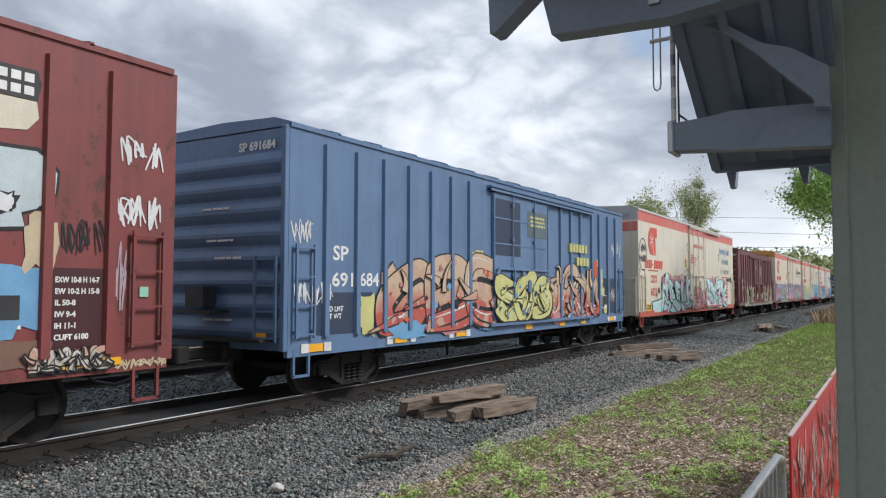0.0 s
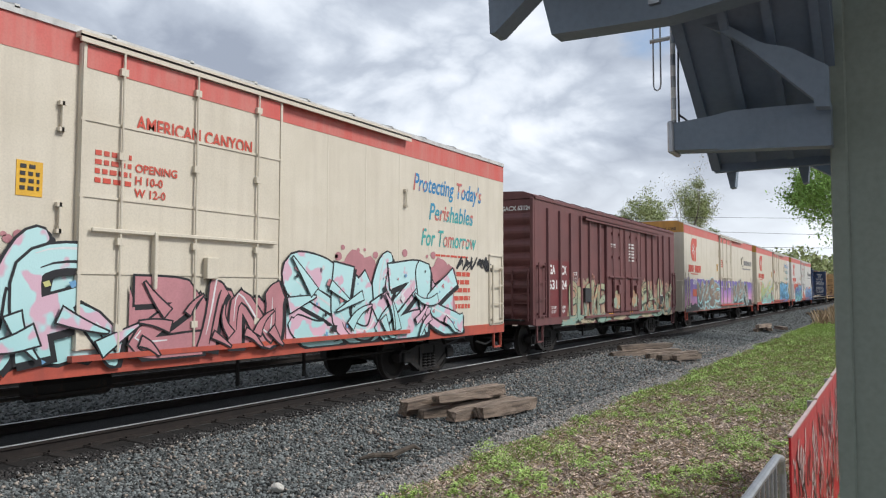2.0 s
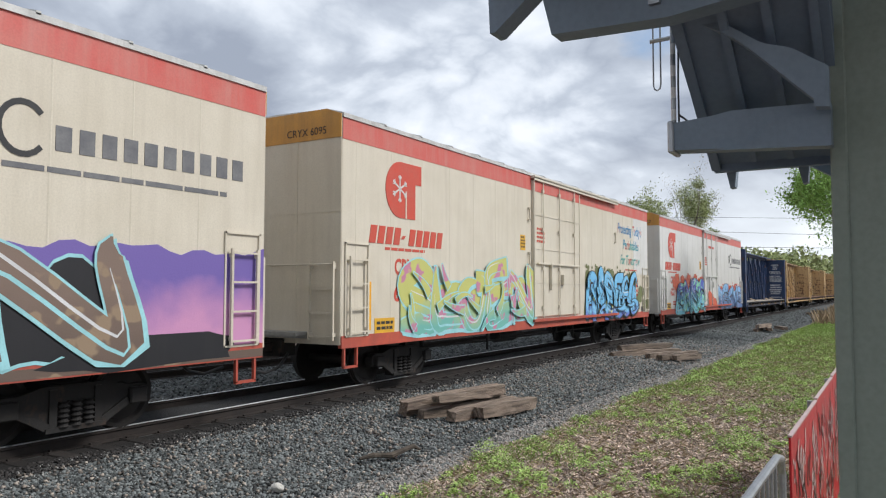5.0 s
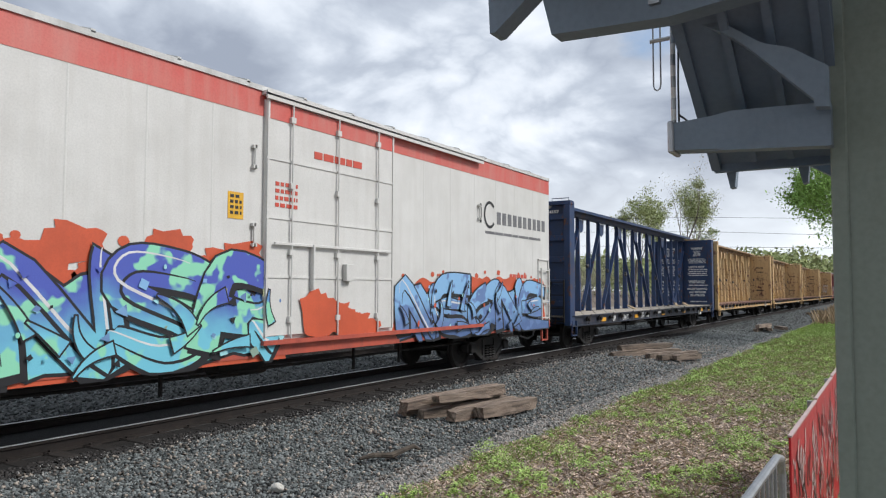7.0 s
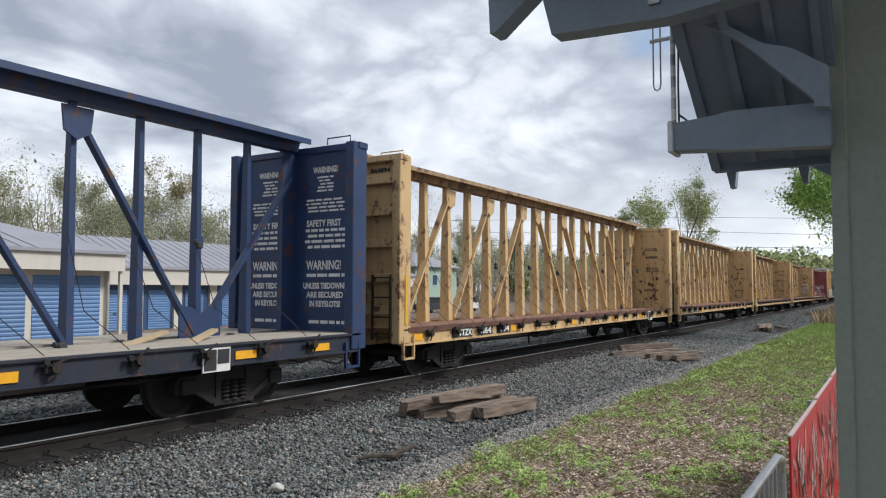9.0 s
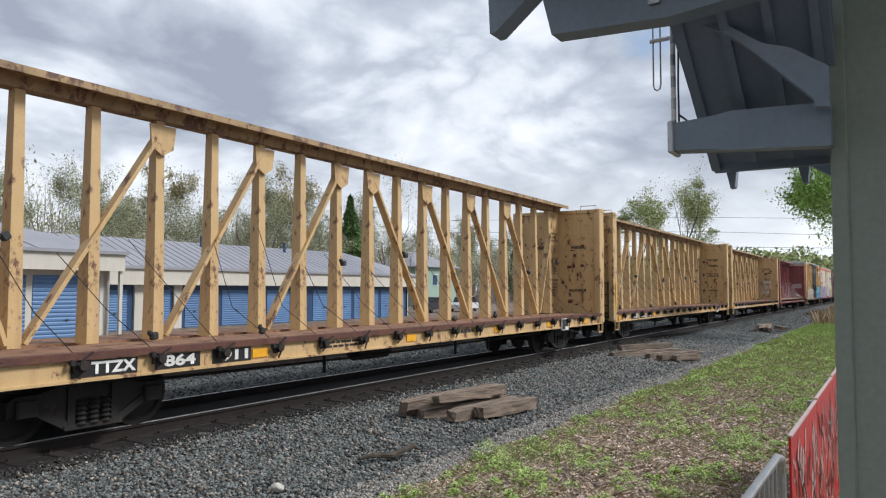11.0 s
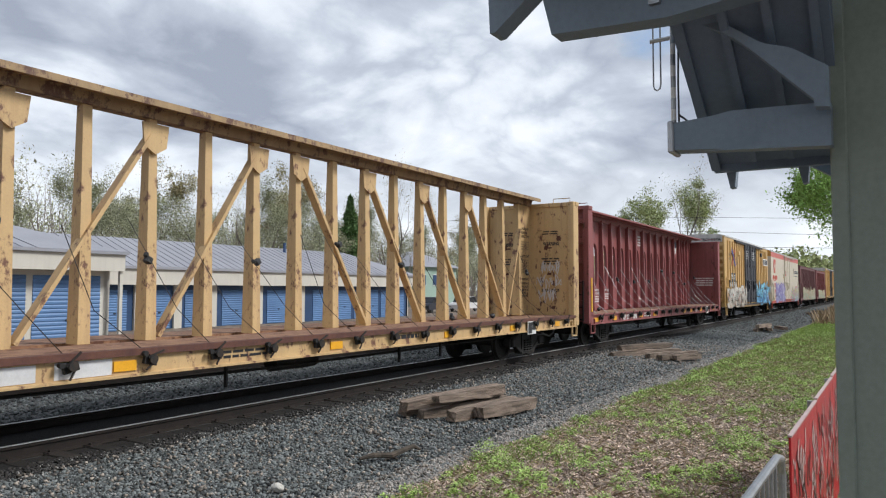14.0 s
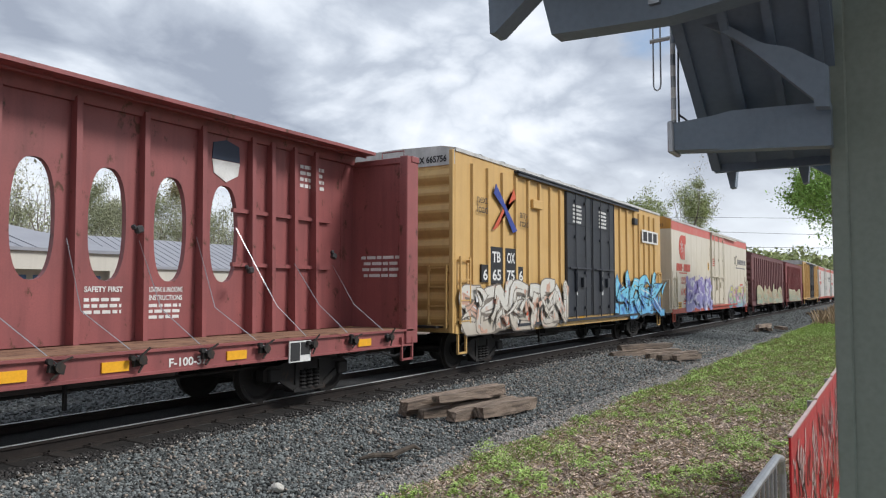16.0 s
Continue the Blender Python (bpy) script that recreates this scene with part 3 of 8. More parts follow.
def graffiti(car, txt, x, z, w, h, fill, line, glow=None, seed=1, lean=0.12, y=None, shine=None, depth=0.024, back=None, spiky=True):
    """A spray-painted piece: fat interlocking letters with thin outlines, drop shadows, spurs and light edges over a bubbled cloud."""
    rnd = random.Random(seed)
    n = len(txt)
    step = w / n
    yy = (SIDE if y is None else y)
    shine = shine or P_WHITE
    if glow is not None:
        for i in range(n * 4):
            cx, cz = x + w * (i + 0.5) / (n * 4), z + h * rnd.uniform(0.7, 0.93)
            part("graffiti_cloud", blob(cx, cz, w / n * 0.24, h * rnd.uniform(0.12, 0.24), yy - depth + 0.016 - 0.0003 * i, rnd), glow, car)
        for i in range(n * 3):  # loose bubbles over the cloud
            r = h * rnd.uniform(0.02, 0.055)
            part("graffiti_bubble", blob(x + w * rnd.random(), z + h * rnd.uniform(0.98, 1.14), r * 1.2, r, yy - depth + 0.015, rnd, 10, 0.05), glow, car)
        bm = bmesh.new()
        rim = [(x + w * k / 20, z + h * (0.8 + 0.08 * math.sin(k * 2.1 + seed))) for k in range(20, -1, -1)]
        bm.faces.new([bm.verts.new((px, yy - depth + 0.017, pz)) for px, pz in [(x - 0.3, z), (x + w + 0.3, z)] + rim])
        part("graffiti_cloud", bm, glow, car)
    # one mass under the letters, with a jagged rim and its outline
    for name, material, grow, yb in (("graffiti_outline", line, 0.045, 0.0022), ("graffiti_ground", back or fill, 0.0, 0.001)):
        rim = random.Random(seed + 7)
        bm = bmesh.new()
        rim_pts = [(x + w * k / 28, z + h * (0.66 + 0.26 * rim.random()) + grow) for k in range(29)]
        low_pts = [(x + w * k / 28, z + h * (0.04 + 0.1 * rim.random()) - grow) for k in range(28, -1, -1)]
        bm.faces.new([bm.verts.new((p, yy - depth + yb, q)) for p, q in rim_pts + low_pts])
        part(name, bm, material, car)
    hw = 0.185 * min(step, h * 0.85)
    edge = min(0.034, 0.2 * hw)
    layer = 0
    for i, ch in enumerate(txt):
        rot = rnd.uniform(-0.16, 0.16)
        lw, lh = step * rnd.uniform(0.86, 1.02), h * rnd.uniform(0.66, 0.8)
        px, pz = x + i * step + 0.04 * step, z + 0.1 * h + rnd.uniform(0.0, 0.07) * h
        for poly in STROKES[ch]:
            pts = []
            for u, t in poly:
                t2 = t + 0.09 * math.sin(5.0 * u + i * 1.3 + seed)
                u2 = u + 0.1 * math.sin(4.0 * t + i * 2.1 + seed) + lean * t
                pts.append((px + (u2 * math.cos(rot) - t2 * math.sin(rot) * 0.5) * lw, pz + (t2 * math.cos(rot) + u2 * math.sin(rot) * 0.5) * lh))
            (xa, za), (xb, zb) = pts[-2], pts[-1]
            k = rnd.uniform(0.12, 0.34)
            pts.append((xb + k * (xb - xa) + 0.05 * step, zb + k * (zb - za)))
            pts = [(p, min(max(q, z + 0.03 * h), z + 1.02 * h)) for p, q in pts]
            path = flowing(pts)
            m = len(path)
            flare = rnd.choice((0, 1, 2))
            half = []
            for q in range(m):
                v = q / (m - 1)
                r = hw * (0.95 + 0.2 * math.sin(v * 7 + i + seed))
                if flare == 1 and v > 0.7:  # arrow point
                    r *= max(0.08, 1.5 * (1 - v) / 0.3)
                if flare == 2 and v < 0.3:
                    r *= max(0.15, 1.3 * v / 0.3)
                half.append(r)
            base = yy - depth - 0.0058 * layer
            layer += 1
            part("graffiti_shadow", ribbon(path, half, base, edge, 0.24 * hw, -0.26 * hw, z - 0.03), line, car)
            part("graffiti_outline", ribbon(path, half, base - 0.0018, edge, low=z - 0.02), line, car)
            part("graffiti_letter", ribbon(path, half, base - 0.0036, low=z), fill, car)
            a, b = sorted((rnd.randint(1, m // 2), rnd.randint(m // 2 + 1, m - 2)))
            thin = [0.1 * hw * math.sin(math.pi * (k + 0.5) / (b - a)) + 0.004 for k in range(b - a)]
            off = [half[q] for q in range(a, b)]
            if b - a > 2:
                crease = [(path[q][0] + 0.1 * hw, path[q][1] - 0.35 * hw) for q in range(a, b)]
                part("graffiti_crease", ribbon(crease, thin, base - 0.0046), line, car)
                glint = [(path[q][0] - 0.3 * off[q - a], path[q][1] + 0.62 * off[q - a]) for q in range(a, b)]
                part("graffiti_highlight", ribbon(glint, [t * 0.8 for t in thin], base - 0.0048), shine, car)
    if spiky:
        spikes(car, x, z, w, h, fill, line, seed + 50, n * 3, depth + 0.0058 * layer, y)


def spikes(car, x, z, w, h, fill, line, seed, count, depth, y=None):
    """Outlined curved spikes and hooks that weave through a piece."""
    rnd = random.Random(seed)
    yy = (SIDE if y is None else y) - depth
    for i in range(count):
        cx, cz = x + w * (i + rnd.random()) / count, z + h * rnd.uniform(0.12, 0.7)
        a = rnd.choice((0.5, 1.2, 1.9, 2.6, 3.6, 5.4)) + rnd.uniform(-0.4, 0.4)
        l, bend = h * rnd.uniform(0.28, 0.55), rnd.uniform(-1.3, 1.3)
        pts = [(cx, cz)]
        for k in range(3):
            cx, cz = cx + l / 3 * math.cos(a) * 1.2, cz + l / 3 * math.sin(a)
            a += bend / 3
            pts.append((cx, min(max(cz, z + 0.04), z + h)))
        path = flowing(pts, 4)
        m = len(path)
        r = h * rnd.uniform(0.045, 0.085)
        half = [r * (1.0 - 0.92 * q / (m - 1)) for q in range(m)]
        part("graffiti_outline", ribbon(path, half, yy - 0.0032 * i, 0.024, low=z - 0.02), line, car)
        part("graffiti_spike", ribbon(path, half, yy - 0.0032 * i - 0.0016, low=z), fill, car)


def shards(car, x, z, w, h, materials, seed, count, y=None, depth=0.05):
    """Small accents sprayed over a piece: spikes, bubbles and flicks, each its own patch."""
    rnd = random.Random(seed)
    yy = SIDE if y is None else y
    for i in range(count):
        cx, cz = x + w * rnd.random(), z + h * rnd.uniform(0.08, 0.95)
        r = rnd.uniform(0.02, 0.075)
        n = rnd.choice((3, 4, 9))
        a0, ex = rnd.uniform(0, 6), rnd.uniform(0.4, 1.0) if n < 9 else 1.0
        if n == 9:
            r *= 0.5
        bm = bmesh.new()
        bm.faces.new([bm.verts.new((cx + r * (1.6 if n < 9 else 1) * math.cos(a0 + k * math.tau / n) * (ex if k % 2 else 1), yy - depth - 0.0003 * i, cz + r * math.sin(a0 + k * math.tau / n) * 1.3)) for k in range(n)])
        part("graffiti_accent", bm, materials[i % len(materials)], car)


def scrawl(car, x, z, w, h, material, seed=0, y=None, r=0.02, strokes=7, name="graffiti_tag"):
    """A quick tag in thin, looping spray strokes; the first stroke carries the others."""
    rnd = random.Random(seed)
    yy = (SIDE if y is None else y) - 0.008
    tag = None
    for i in range(strokes):
        cx = x + w * (i + 0.5) / strokes
        span = w / strokes
        pts = [(cx + span * rnd.uniform(-0.75, 0.75), z + h * (rnd.uniform(0.6, 1.0) if k % 2 else rnd.uniform(0.0, 0.45))) for k in range(rnd.choice((4, 5, 6)))]
        pts.append((cx + span * rnd.uniform(0.3, 0.8), z + h * rnd.uniform(0.2, 0.8)))
        path = flowing(pts, 6)
        m = len(path)
        half = [0.72 * r * (0.6 + 0.5 * math.sin(math.pi * (q + 0.5) / m)) for q in range(m)]
        ob = part(name if tag is None else "stroke", ribbon(path, half, yy - 0.0012 * i), material, car if tag is None else tag)
        tag = tag or ob
    return tag


def reflectors(car, xs, z, h=0.1, w=0.42, y=None):
    for x in xs:
        plate("reflector", x, x + w, z, z + h, M_YELLOW, car, 0.024, y, "yellow reflective strip")

# ---- the cars of the train ----


def boxcar(name, start, length, eave, crown, sill, paint, roof_paint, ribs, label, inset=2.2, end_rows=8, rib_top=None, rib_low=None, bottom=None):
    car = new_car(name, start, label, "boxcar")
    box_body(car, length, eave, crown, sill + (0.28 if bottom else 0.0), paint, roof_paint)
    for x, s in ((0.0, -1), (length, 1)):
        end_wall(car, x, s, eave, crown, sill + 0.1, paint, end_rows)
        end_ladder(car, x + s * 0.05, s, -1.45, -0.98, 1.05, 2.45, 4, paint)
        stirrup(car, 0.15 if s < 0 else length - 0.5, paint)
        ladder(car, 0.12 if s < 0 else length - 0.58, 0.56 if s < 0 else length - 0.14, sill + 0.3, 2.65, 4, paint)
    if bottom:  # a sill that hangs lower between the bogies
        bm = prism([(0, sill + 0.28), (0, sill + 0.08), (inset + 1.1, sill + 0.08), (inset + 1.45, sill), (length - inset - 1.45, sill), (length - inset - 1.1, sill + 0.08), (length, sill + 0.08), (length, sill + 0.28)], "y", SIDE - 0.02, SIDE + 0.06)
        part("side_sill", bm, bottom, car)
    for x in ribs:
        rib(car, x, rib_low or sill + 0.3, rib_top or eave - 0.25, paint)
    for x0 in (-0.32, length):
        part("end_platform", boxes((x0, x0 + 0.32, -1.3, 1.3, 1.05, 1.1)), M_STEEL, car)
    add_gear(car, start, length, inset)
    brake_rig(car, length)
    return car


def reefer(start, length, number, stripe, cap_paint, wall, label, slogan=None):
    car = new_car("refrigerator_car", start, label, "boxcar")
    eave, crown, sill = 5.05, 5.22, 0.82
    inset = 2.68
    box_body(car, length, eave, crown, sill + 0.25, wall, M_ROOFW)
    for x, s in ((0.0, -1), (length, 1)):
        end_wall(car, x, s, eave, crown, sill + 0.1, wall, smooth=True, cap_paint=cap_paint, cap=0.42)
        end_ladder(car, x + s * 0.03, s, -1.5, -0.95, 1.0, 2.4, 4, wall)
        stirrup(car, 0.1 if s < 0 else length - 0.5, stripe, 0.86)
        part("end_platform", boxes((x, x + s * 0.4, -0.9, 0.9, 1.08, 1.14), (x, x + s * 0.12, -0.9, 0.9, 1.02, 1.1)), M_SILVER, car)
        bm = bmesh.new()
        tube(bm, [(x + s * 0.12, -1.5, 2.35), (x + s * 0.12, 1.5, 2.35)], 0.018, 6)
        for yy in (-1.5, 0, 1.5):
            box(bm, x, x + s * 0.13, yy - 0.015, yy + 0.015, 2.33, 2.37)
        part("handrail", bm, wall, car)
    # red sill, lower between the bogies
    bm = prism([(0, sill + 0.26), (0, sill + 0.04), (length, sill + 0.04), (length, sill + 0.26)], "y", SIDE - 0.02, SIDE + 0.06)
    part("side_sill", bm, stripe, car)
    bm = prism([(0, 4.60), (0, 5.0), (length, 5.0), (length, 4.60)], "y", SIDE - 0.006, SIDE + 0.02)
    part("painted_stripe", bm, M_STRIPE, car, "weathered red stripe under the roof")
    # panel seams
    seams = [0.4] + [0.4 + 1.10 * i for i in range(1, 7)] + [12.6 + 1.08 * i for i in range(0, 6)]
    for x in seams:
        rib(car, x, sill + 0.28, 4.59, wall, 0.04, 0.006)
    plug_door(car, 8.0, 11.4, sill + 0.35, 4.88, wall, wall, True, 4.93, (7.95, 15.0), sill_paint=stripe)
    part("door_stripe", boxes((8.06, 11.34, SIDE - 0.078, SIDE - 0.06, 4.58, 4.86)), M_STRIPE, car)
    # recessed ladder panels at the corners
    for x0 in (0.08, length - 0.78):
        part("ladder_panel", boxes((x0, x0 + 0.03, SIDE - 0.03, SIDE + 0.01, 1.05, 2.75), (x0 + 0.67, x0 + 0.7, SIDE - 0.03, SIDE + 0.01, 1.05, 2.75), (x0, x0 + 0.7, SIDE - 0.03, SIDE + 0.01, 2.72, 2.75), (x0, x0 + 0.7, SIDE - 0.03, SIDE + 0.01, 1.05, 1.08)), wall, car)
        ladder(car, x0 + 0.1, x0 + 0.6, 1.08, 2.5, 4, wall)
    # emblem: a red block with a rounded end and a white snowflake
    cx, cz = 1.35, 3.32
    pts = [(cx + 1.2, cz + 0.72), (cx + 1.2, cz + 1.12)] + [(cx + 0.45 + 0.5 * math.cos(a), cz + 0.56 + 0.56 * math.sin(a)) for a in np.linspace(math.pi / 2, math.pi * 1.5, 14)] + [(cx + 0.62, cz), (cx + 0.62, cz + 0.0), (cx + 0.98, cz), (cx + 0.98, cz + 0.72)]
    emblem = part("emblem", prism([(float(a), float(b)) for a, b in pts], "y", SIDE - 0.012, SIDE + 0.005), M_RED, car, "red block emblem with a white snowflake")
    bm = bmesh.new()
    for k in range(3):
        a = k * math.pi / 3 + math.pi / 6
        dx, dz = 0.27 * math.cos(a), 0.27 * math.sin(a)
        beam(bm, (cx + 0.42 - dx, SIDE - 0.014, cz + 0.58 - dz), (cx + 0.42 + dx, SIDE - 0.014, cz + 0.58 + dz), 0.035, 0.012, (0, 1, 0))
        for s in (-1, 1):
            for q in (-0.6, 0.6):
                bx, bz = cx + 0.42 + s * 0.17 * math.cos(a), cz + 0.58 + s * 0.17 * math.sin(a)
                beam(bm, (bx, SIDE - 0.014, bz), (bx + s * 0.09 * math.cos(a + q), SIDE - 0.014, bz + s * 0.09 * math.sin(a + q)), 0.025, 0.012, (0, 1, 0))
    part("snowflake", bm, M_WHITE, emblem)
    part("snowflake_stem", boxes((cx + 0.62, cx + 0.66, SIDE - 0.018, SIDE, cz - 0.01, cz + 0.55)), wall, emblem)
    # the maker's word as slanted plain blocks
    for i in range(10):
        bm = bmesh.new()
        x0, wl = 0.78 + i * 0.262, (0.2 if i != 4 else 0.1)
        z0, z1 = (2.78, 3.12) if i != 4 else (2.9, 2.97)
        prism([(x0, z0), (x0 + wl, z0), (x0 + wl + 0.07, z1), (x0 + 0.07, z1)], "y", SIDE - 0.01, SIDE + 0.005, bm)
        part("plain_letter_block", bm, M_RED, car)
    bars(1.3, 2.62, 1.4, 0.1, 1, M_RED, car, 3)
    sign("lettering", "CRYX", 1.62, 2.2, 0.44, M_RED, car, 0.9, 0.012)
    sign("lettering", number, 1.6, 1.68, 0.44, M_RED, car, 0.88, 0.012)
    plate("notice", 0.98, 1.62, 1.02, 1.36, M_NOTICE, car, label="yellow notice with a dark border")
    bars(1.04, 1.1, 0.52, 0.2, 2, M_BLACK, car, 5, y=SIDE - 0.008)
    plate("door_notice", 7.3, 7.6, 2.95, 3.35, M_NOTICE, car)
    bars(7.34, 2.98, 0.22, 0.33, 4, M_BLACK, car, 6, y=SIDE - 0.008)
    bars(8.2, 3.15, 0.5, 0.45, 4, M_RED, car, 7, y=SIDE - 0.072)
    bars(2.0, 1.2, 0.9, 0.22, 2, M_RED, car, 8)
    plate("reflector", 0.75, 0.86, 1.15, 2.05, M_YELLOW, car, 0.012)
    for x, z in ((14.9, 3.55), (7.75, 3.75), (7.75, 2.55)):
        part("door_stop", boxes((x, x + 0.09, SIDE - 0.06, SIDE + 0.02, z, z + 0.05), (x, x + 0.09, SIDE - 0.06, SIDE + 0.02, z + 0.31, z + 0.36), (x + 0.03, x + 0.06, SIDE - 0.06, SIDE - 0.03, z, z + 0.36)), wall, car)
    y = SIDE - 0.0
    if slogan:
        for i, (t, x, w) in enumerate((("Protecting Today's", 15.25, 2.9), ("Perishables", 15.85, 1.9), ("For Tomorrow", 15.55, 2.35))):
            sign("slogan", t, x, 3.95 - i * 0.56, 0.5, M_RAINBOW, car, w, 0.008, 0.25)
        bars(16.1, 2.58, 1.4, 0.08, 1, M_RED, car, 9)
    else:
        mark = [(15.52 + 0.27 * math.cos(a), 3.72 + 0.3 * math.sin(a)) for a in np.linspace(0.7, 5.6, 16)]
        part("plain_initial_arc", ribbon(mark, [0.035] * 16, SIDE - 0.008), M_BLACK, car)
        plate("plain_initial_bar", 15.02, 15.1, 3.5, 3.95, M_BLACK, car)
        for k in range(10):
            plate("plain_letter_block", 15.9 + 0.3 * k, 16.1 + 0.3 * k, 3.52, 3.82, M_GREYP, car)
        bars(15.3, 3.2, 3.2, 0.12, 1, M_GREYP, car, 10)
    bars(16.6, 1.4, 1.0, 0.9, 5, M_RED, car, 11)
    tag = sign("lettering", "CRYX " + number, 0, 0, 0.2, M_BLACK, car, 0.95)
    tag.matrix_basis = Matrix.Translation((-0.036, -1.55, 4.72)) @ pose(0, 0, 0, 0, 0, -90) @ Matrix.Translation((-1.25, -SIDE, 0))
    add_gear(car, start, length, inset)
    brake_rig(car, length)
    return car


def centerbeam(start, length, paint, deck_paint, label, number, posts, first, step, oval=False, seed=0, sill_paint=None, slim=1.0, chord=None):
    """An open flat car with end bulkheads and a trussed spine."""
    car = new_car("centerbeam_flatcar", start, label, "flatcar")
    rnd = random.Random(seed)
    deck, top = 1.12, 4.78
    inset = 2.55
    # deck with side sills and winch pockets
    part("deck", boxes((0.1, length - 0.1, -1.5, -0.25, deck - 0.06, deck), (0.1, length - 0.1, 0.25, 1.5, deck - 0.06, deck)), deck_paint, car)
    part("centre_sill", boxes((0.0, length, -0.3, 0.3, 0.72, deck - 0.04)), paint, car)
    bm = prism([(SIDE, deck - 0.34), (SIDE, deck - 0.31), (SIDE + 0.05, deck - 0.30), (SIDE + 0.05, deck - 0.05), (SIDE, deck - 0.045), (SIDE, deck - 0.012), (SIDE + 0.12, deck - 0.012), (SIDE + 0.12, deck - 0.34)], "x", 0.0, length)
    part("side_sill", bm, sill_paint or paint, car)
    part("side_sill", boxes((0.0, length, 1.48, 1.6, deck - 0.34, deck - 0.01)), paint, car)
    bm = bmesh.new()
    for i in range(int(length / 1.1)):
        x = 0.9 + 1.1 * i
        box(bm, x - 0.05, x + 0.05, -1.46, 1.46, deck - 0.3, deck - 0.07)
    part("cross_bearer", bm, paint, car)
    me = GEAR.get("winch")
    if me is None:
        bm = bmesh.new()
        lathe(bm, [(-0.1, 0.05), (-0.1, 0.085), (-0.06, 0.085), (-0.06, 0.05), (0.1, 0.05), (0.1, 0.085), (0.12, 0.085), (0.12, 0.03)], n=10)
        box(bm, -0.13, 0.13, -0.02, 0.05, -0.1, 0.05)
        beam(bm, (-0.1, -0.06, 0.02), (0.16, -0.1, 0.19), 0.03, 0.03)
        beam(bm, (0.05, -0.05, -0.05), (-0.1, -0.07, -0.2), 0.03, 0.025)
        lathe(bm, [(-0.08, 0.03), (-0.08, 0.05), (0.0, 0.05), (0.0, 0.03)], n=8, centre=(-0.17, 0, 0.07))
        for v in bm.verts:
            v.co *= 0.74
        me = GEAR["winch"] = mesh_of("winch", bm, M_STEEL)
    for i in range(posts):
        part("winch", me, None, car, "", pose(first + step * i, SIDE - 0.02, deck - 0.13, 0, 14 * math.sin(i * 2.7 + seed), 0))
    # bulkheads
    for x, s in ((0.0, 1), (length, -1)):
        bh = part("bulkhead", boxes((x, x + s * 0.06, -1.5, 1.5, deck, 4.52)), paint, car, "tall end bulkhead with horizontal stiffeners")
        for z in (1.4, 2.05, 2.75, 3.4, 4.05):
            part("stiffener", boxes((x, x - s * 0.13, -1.4, 1.4, z, z + 0.17), bevel=0.01), paint, bh)
        for y in (-0.52, 0.52):
            part("bulkhead_post", boxes((x, x - s * 0.145, y - 0.1, y + 0.1, deck, 4.5)), paint, bh)
        part("bulkhead_cap", boxes((x - s * 0.165, x + s * 0.1, -1.62, 1.62, 4.5, 4.625), bevel=0.01), paint, bh)
        for y in (-1.5, 1.5):
            part("corner_post", boxes((x - s * 0.16, x + s * 0.24, y - 0.1, y + 0.1, deck - 0.3, 4.62), bevel=0.015), paint, car)
        end_ladder(car, x - s * 0.14, -s, -1.42, -0.98, 0.9, 2.2, 4, M_STEEL)
        stirrup(car, 0.0 if s > 0 else length - 0.4, paint, 0.86)
        # solid gusset wall of the spine beside the bulkhead
        part("bulkhead_gusset", prism([(x + s * 0.06, deck), (x + s * 0.06, 4.55), (x + s * 0.3, 4.55), (x + s * 0.45, 4.2), (x + s * 0.45, deck)], "y", -0.06, 0.06), paint, car)
        bm = bmesh.new()
        tube(bm, [(x + s * 0.15, -1.45, 4.62), (x + s * 0.15, -1.45, 4.74), (x + s * 0.15, -0.9, 4.74), (x + s * 0.15, -0.9, 4.62)], 0.014, 5)
        part("grab_iron", bm, paint, car)
    # top chord
    part("top_chord", prism([(-0.45, top - 0.10), (-0.45, top), (0.45, top), (0.45, top - 0.10), (0.42, top - 0.10), (0.42, top - 0.04), (0.16, top - 0.05), (0.12, top - 0.22), (-0.12, top - 0.22), (-0.16, top - 0.05), (-0.42, top - 0.04), (-0.42, top - 0.10)], "x", 0.1, length - 0.1), chord or paint, car)
    if oval:
        red_spine(car, length, paint, deck, top, first, step, posts)
    else:
        q = 0.14 if slim == 1.0 else 0.105
        bm = prism([(-0.07, -q), (-0.07, q), (0.07, q), (0.07, -q)], "z", deck, top - 0.2)
        for v in bm.verts:  # posts spread towards the foot
            if v.co.z < deck + 0.1:
                v.co.x *= 1.35 * slim
            else:
                v.co.y *= 0.55
                v.co.x *= slim
        post = mesh_of("post", bm, paint)
        for i in range(posts):
            part("post", post, None, car, "", pose(first + step * i, 0, 0))
        # diagonals slope down and away from the middle on both halves
        mid = (posts - 1) / 2
        lanes = range(1, posts - 2, 2) if posts % 2 else (1, 3, 5, 8, 10, 12, 14)
        for i in lanes:
            a, b = (i, i + 2)
            if b > posts - 1:
                continue
            rising = (a + b) / 2 < mid
            zb, zt = deck + 0.05, top - 0.5
            xa, xb = first + step * a, first + step * b
            bm = bmesh.new()
            for y in (-0.1 - 0.002 * (i % 5),):
                if rising:
                    beam(bm, (xa + 0.12, y, zb), (xb - 0.08, y * 0.75, zt), 0.06, 0.1 + 0.07 * slim, (0, 1, 0))
                else:
                    beam(bm, (xa + 0.08, y * 0.75, zt), (xb - 0.12, y, zb), 0.06, 0.1 + 0.07 * slim, (0, 1, 0))
            part("diagonal_brace", bm, paint, car)
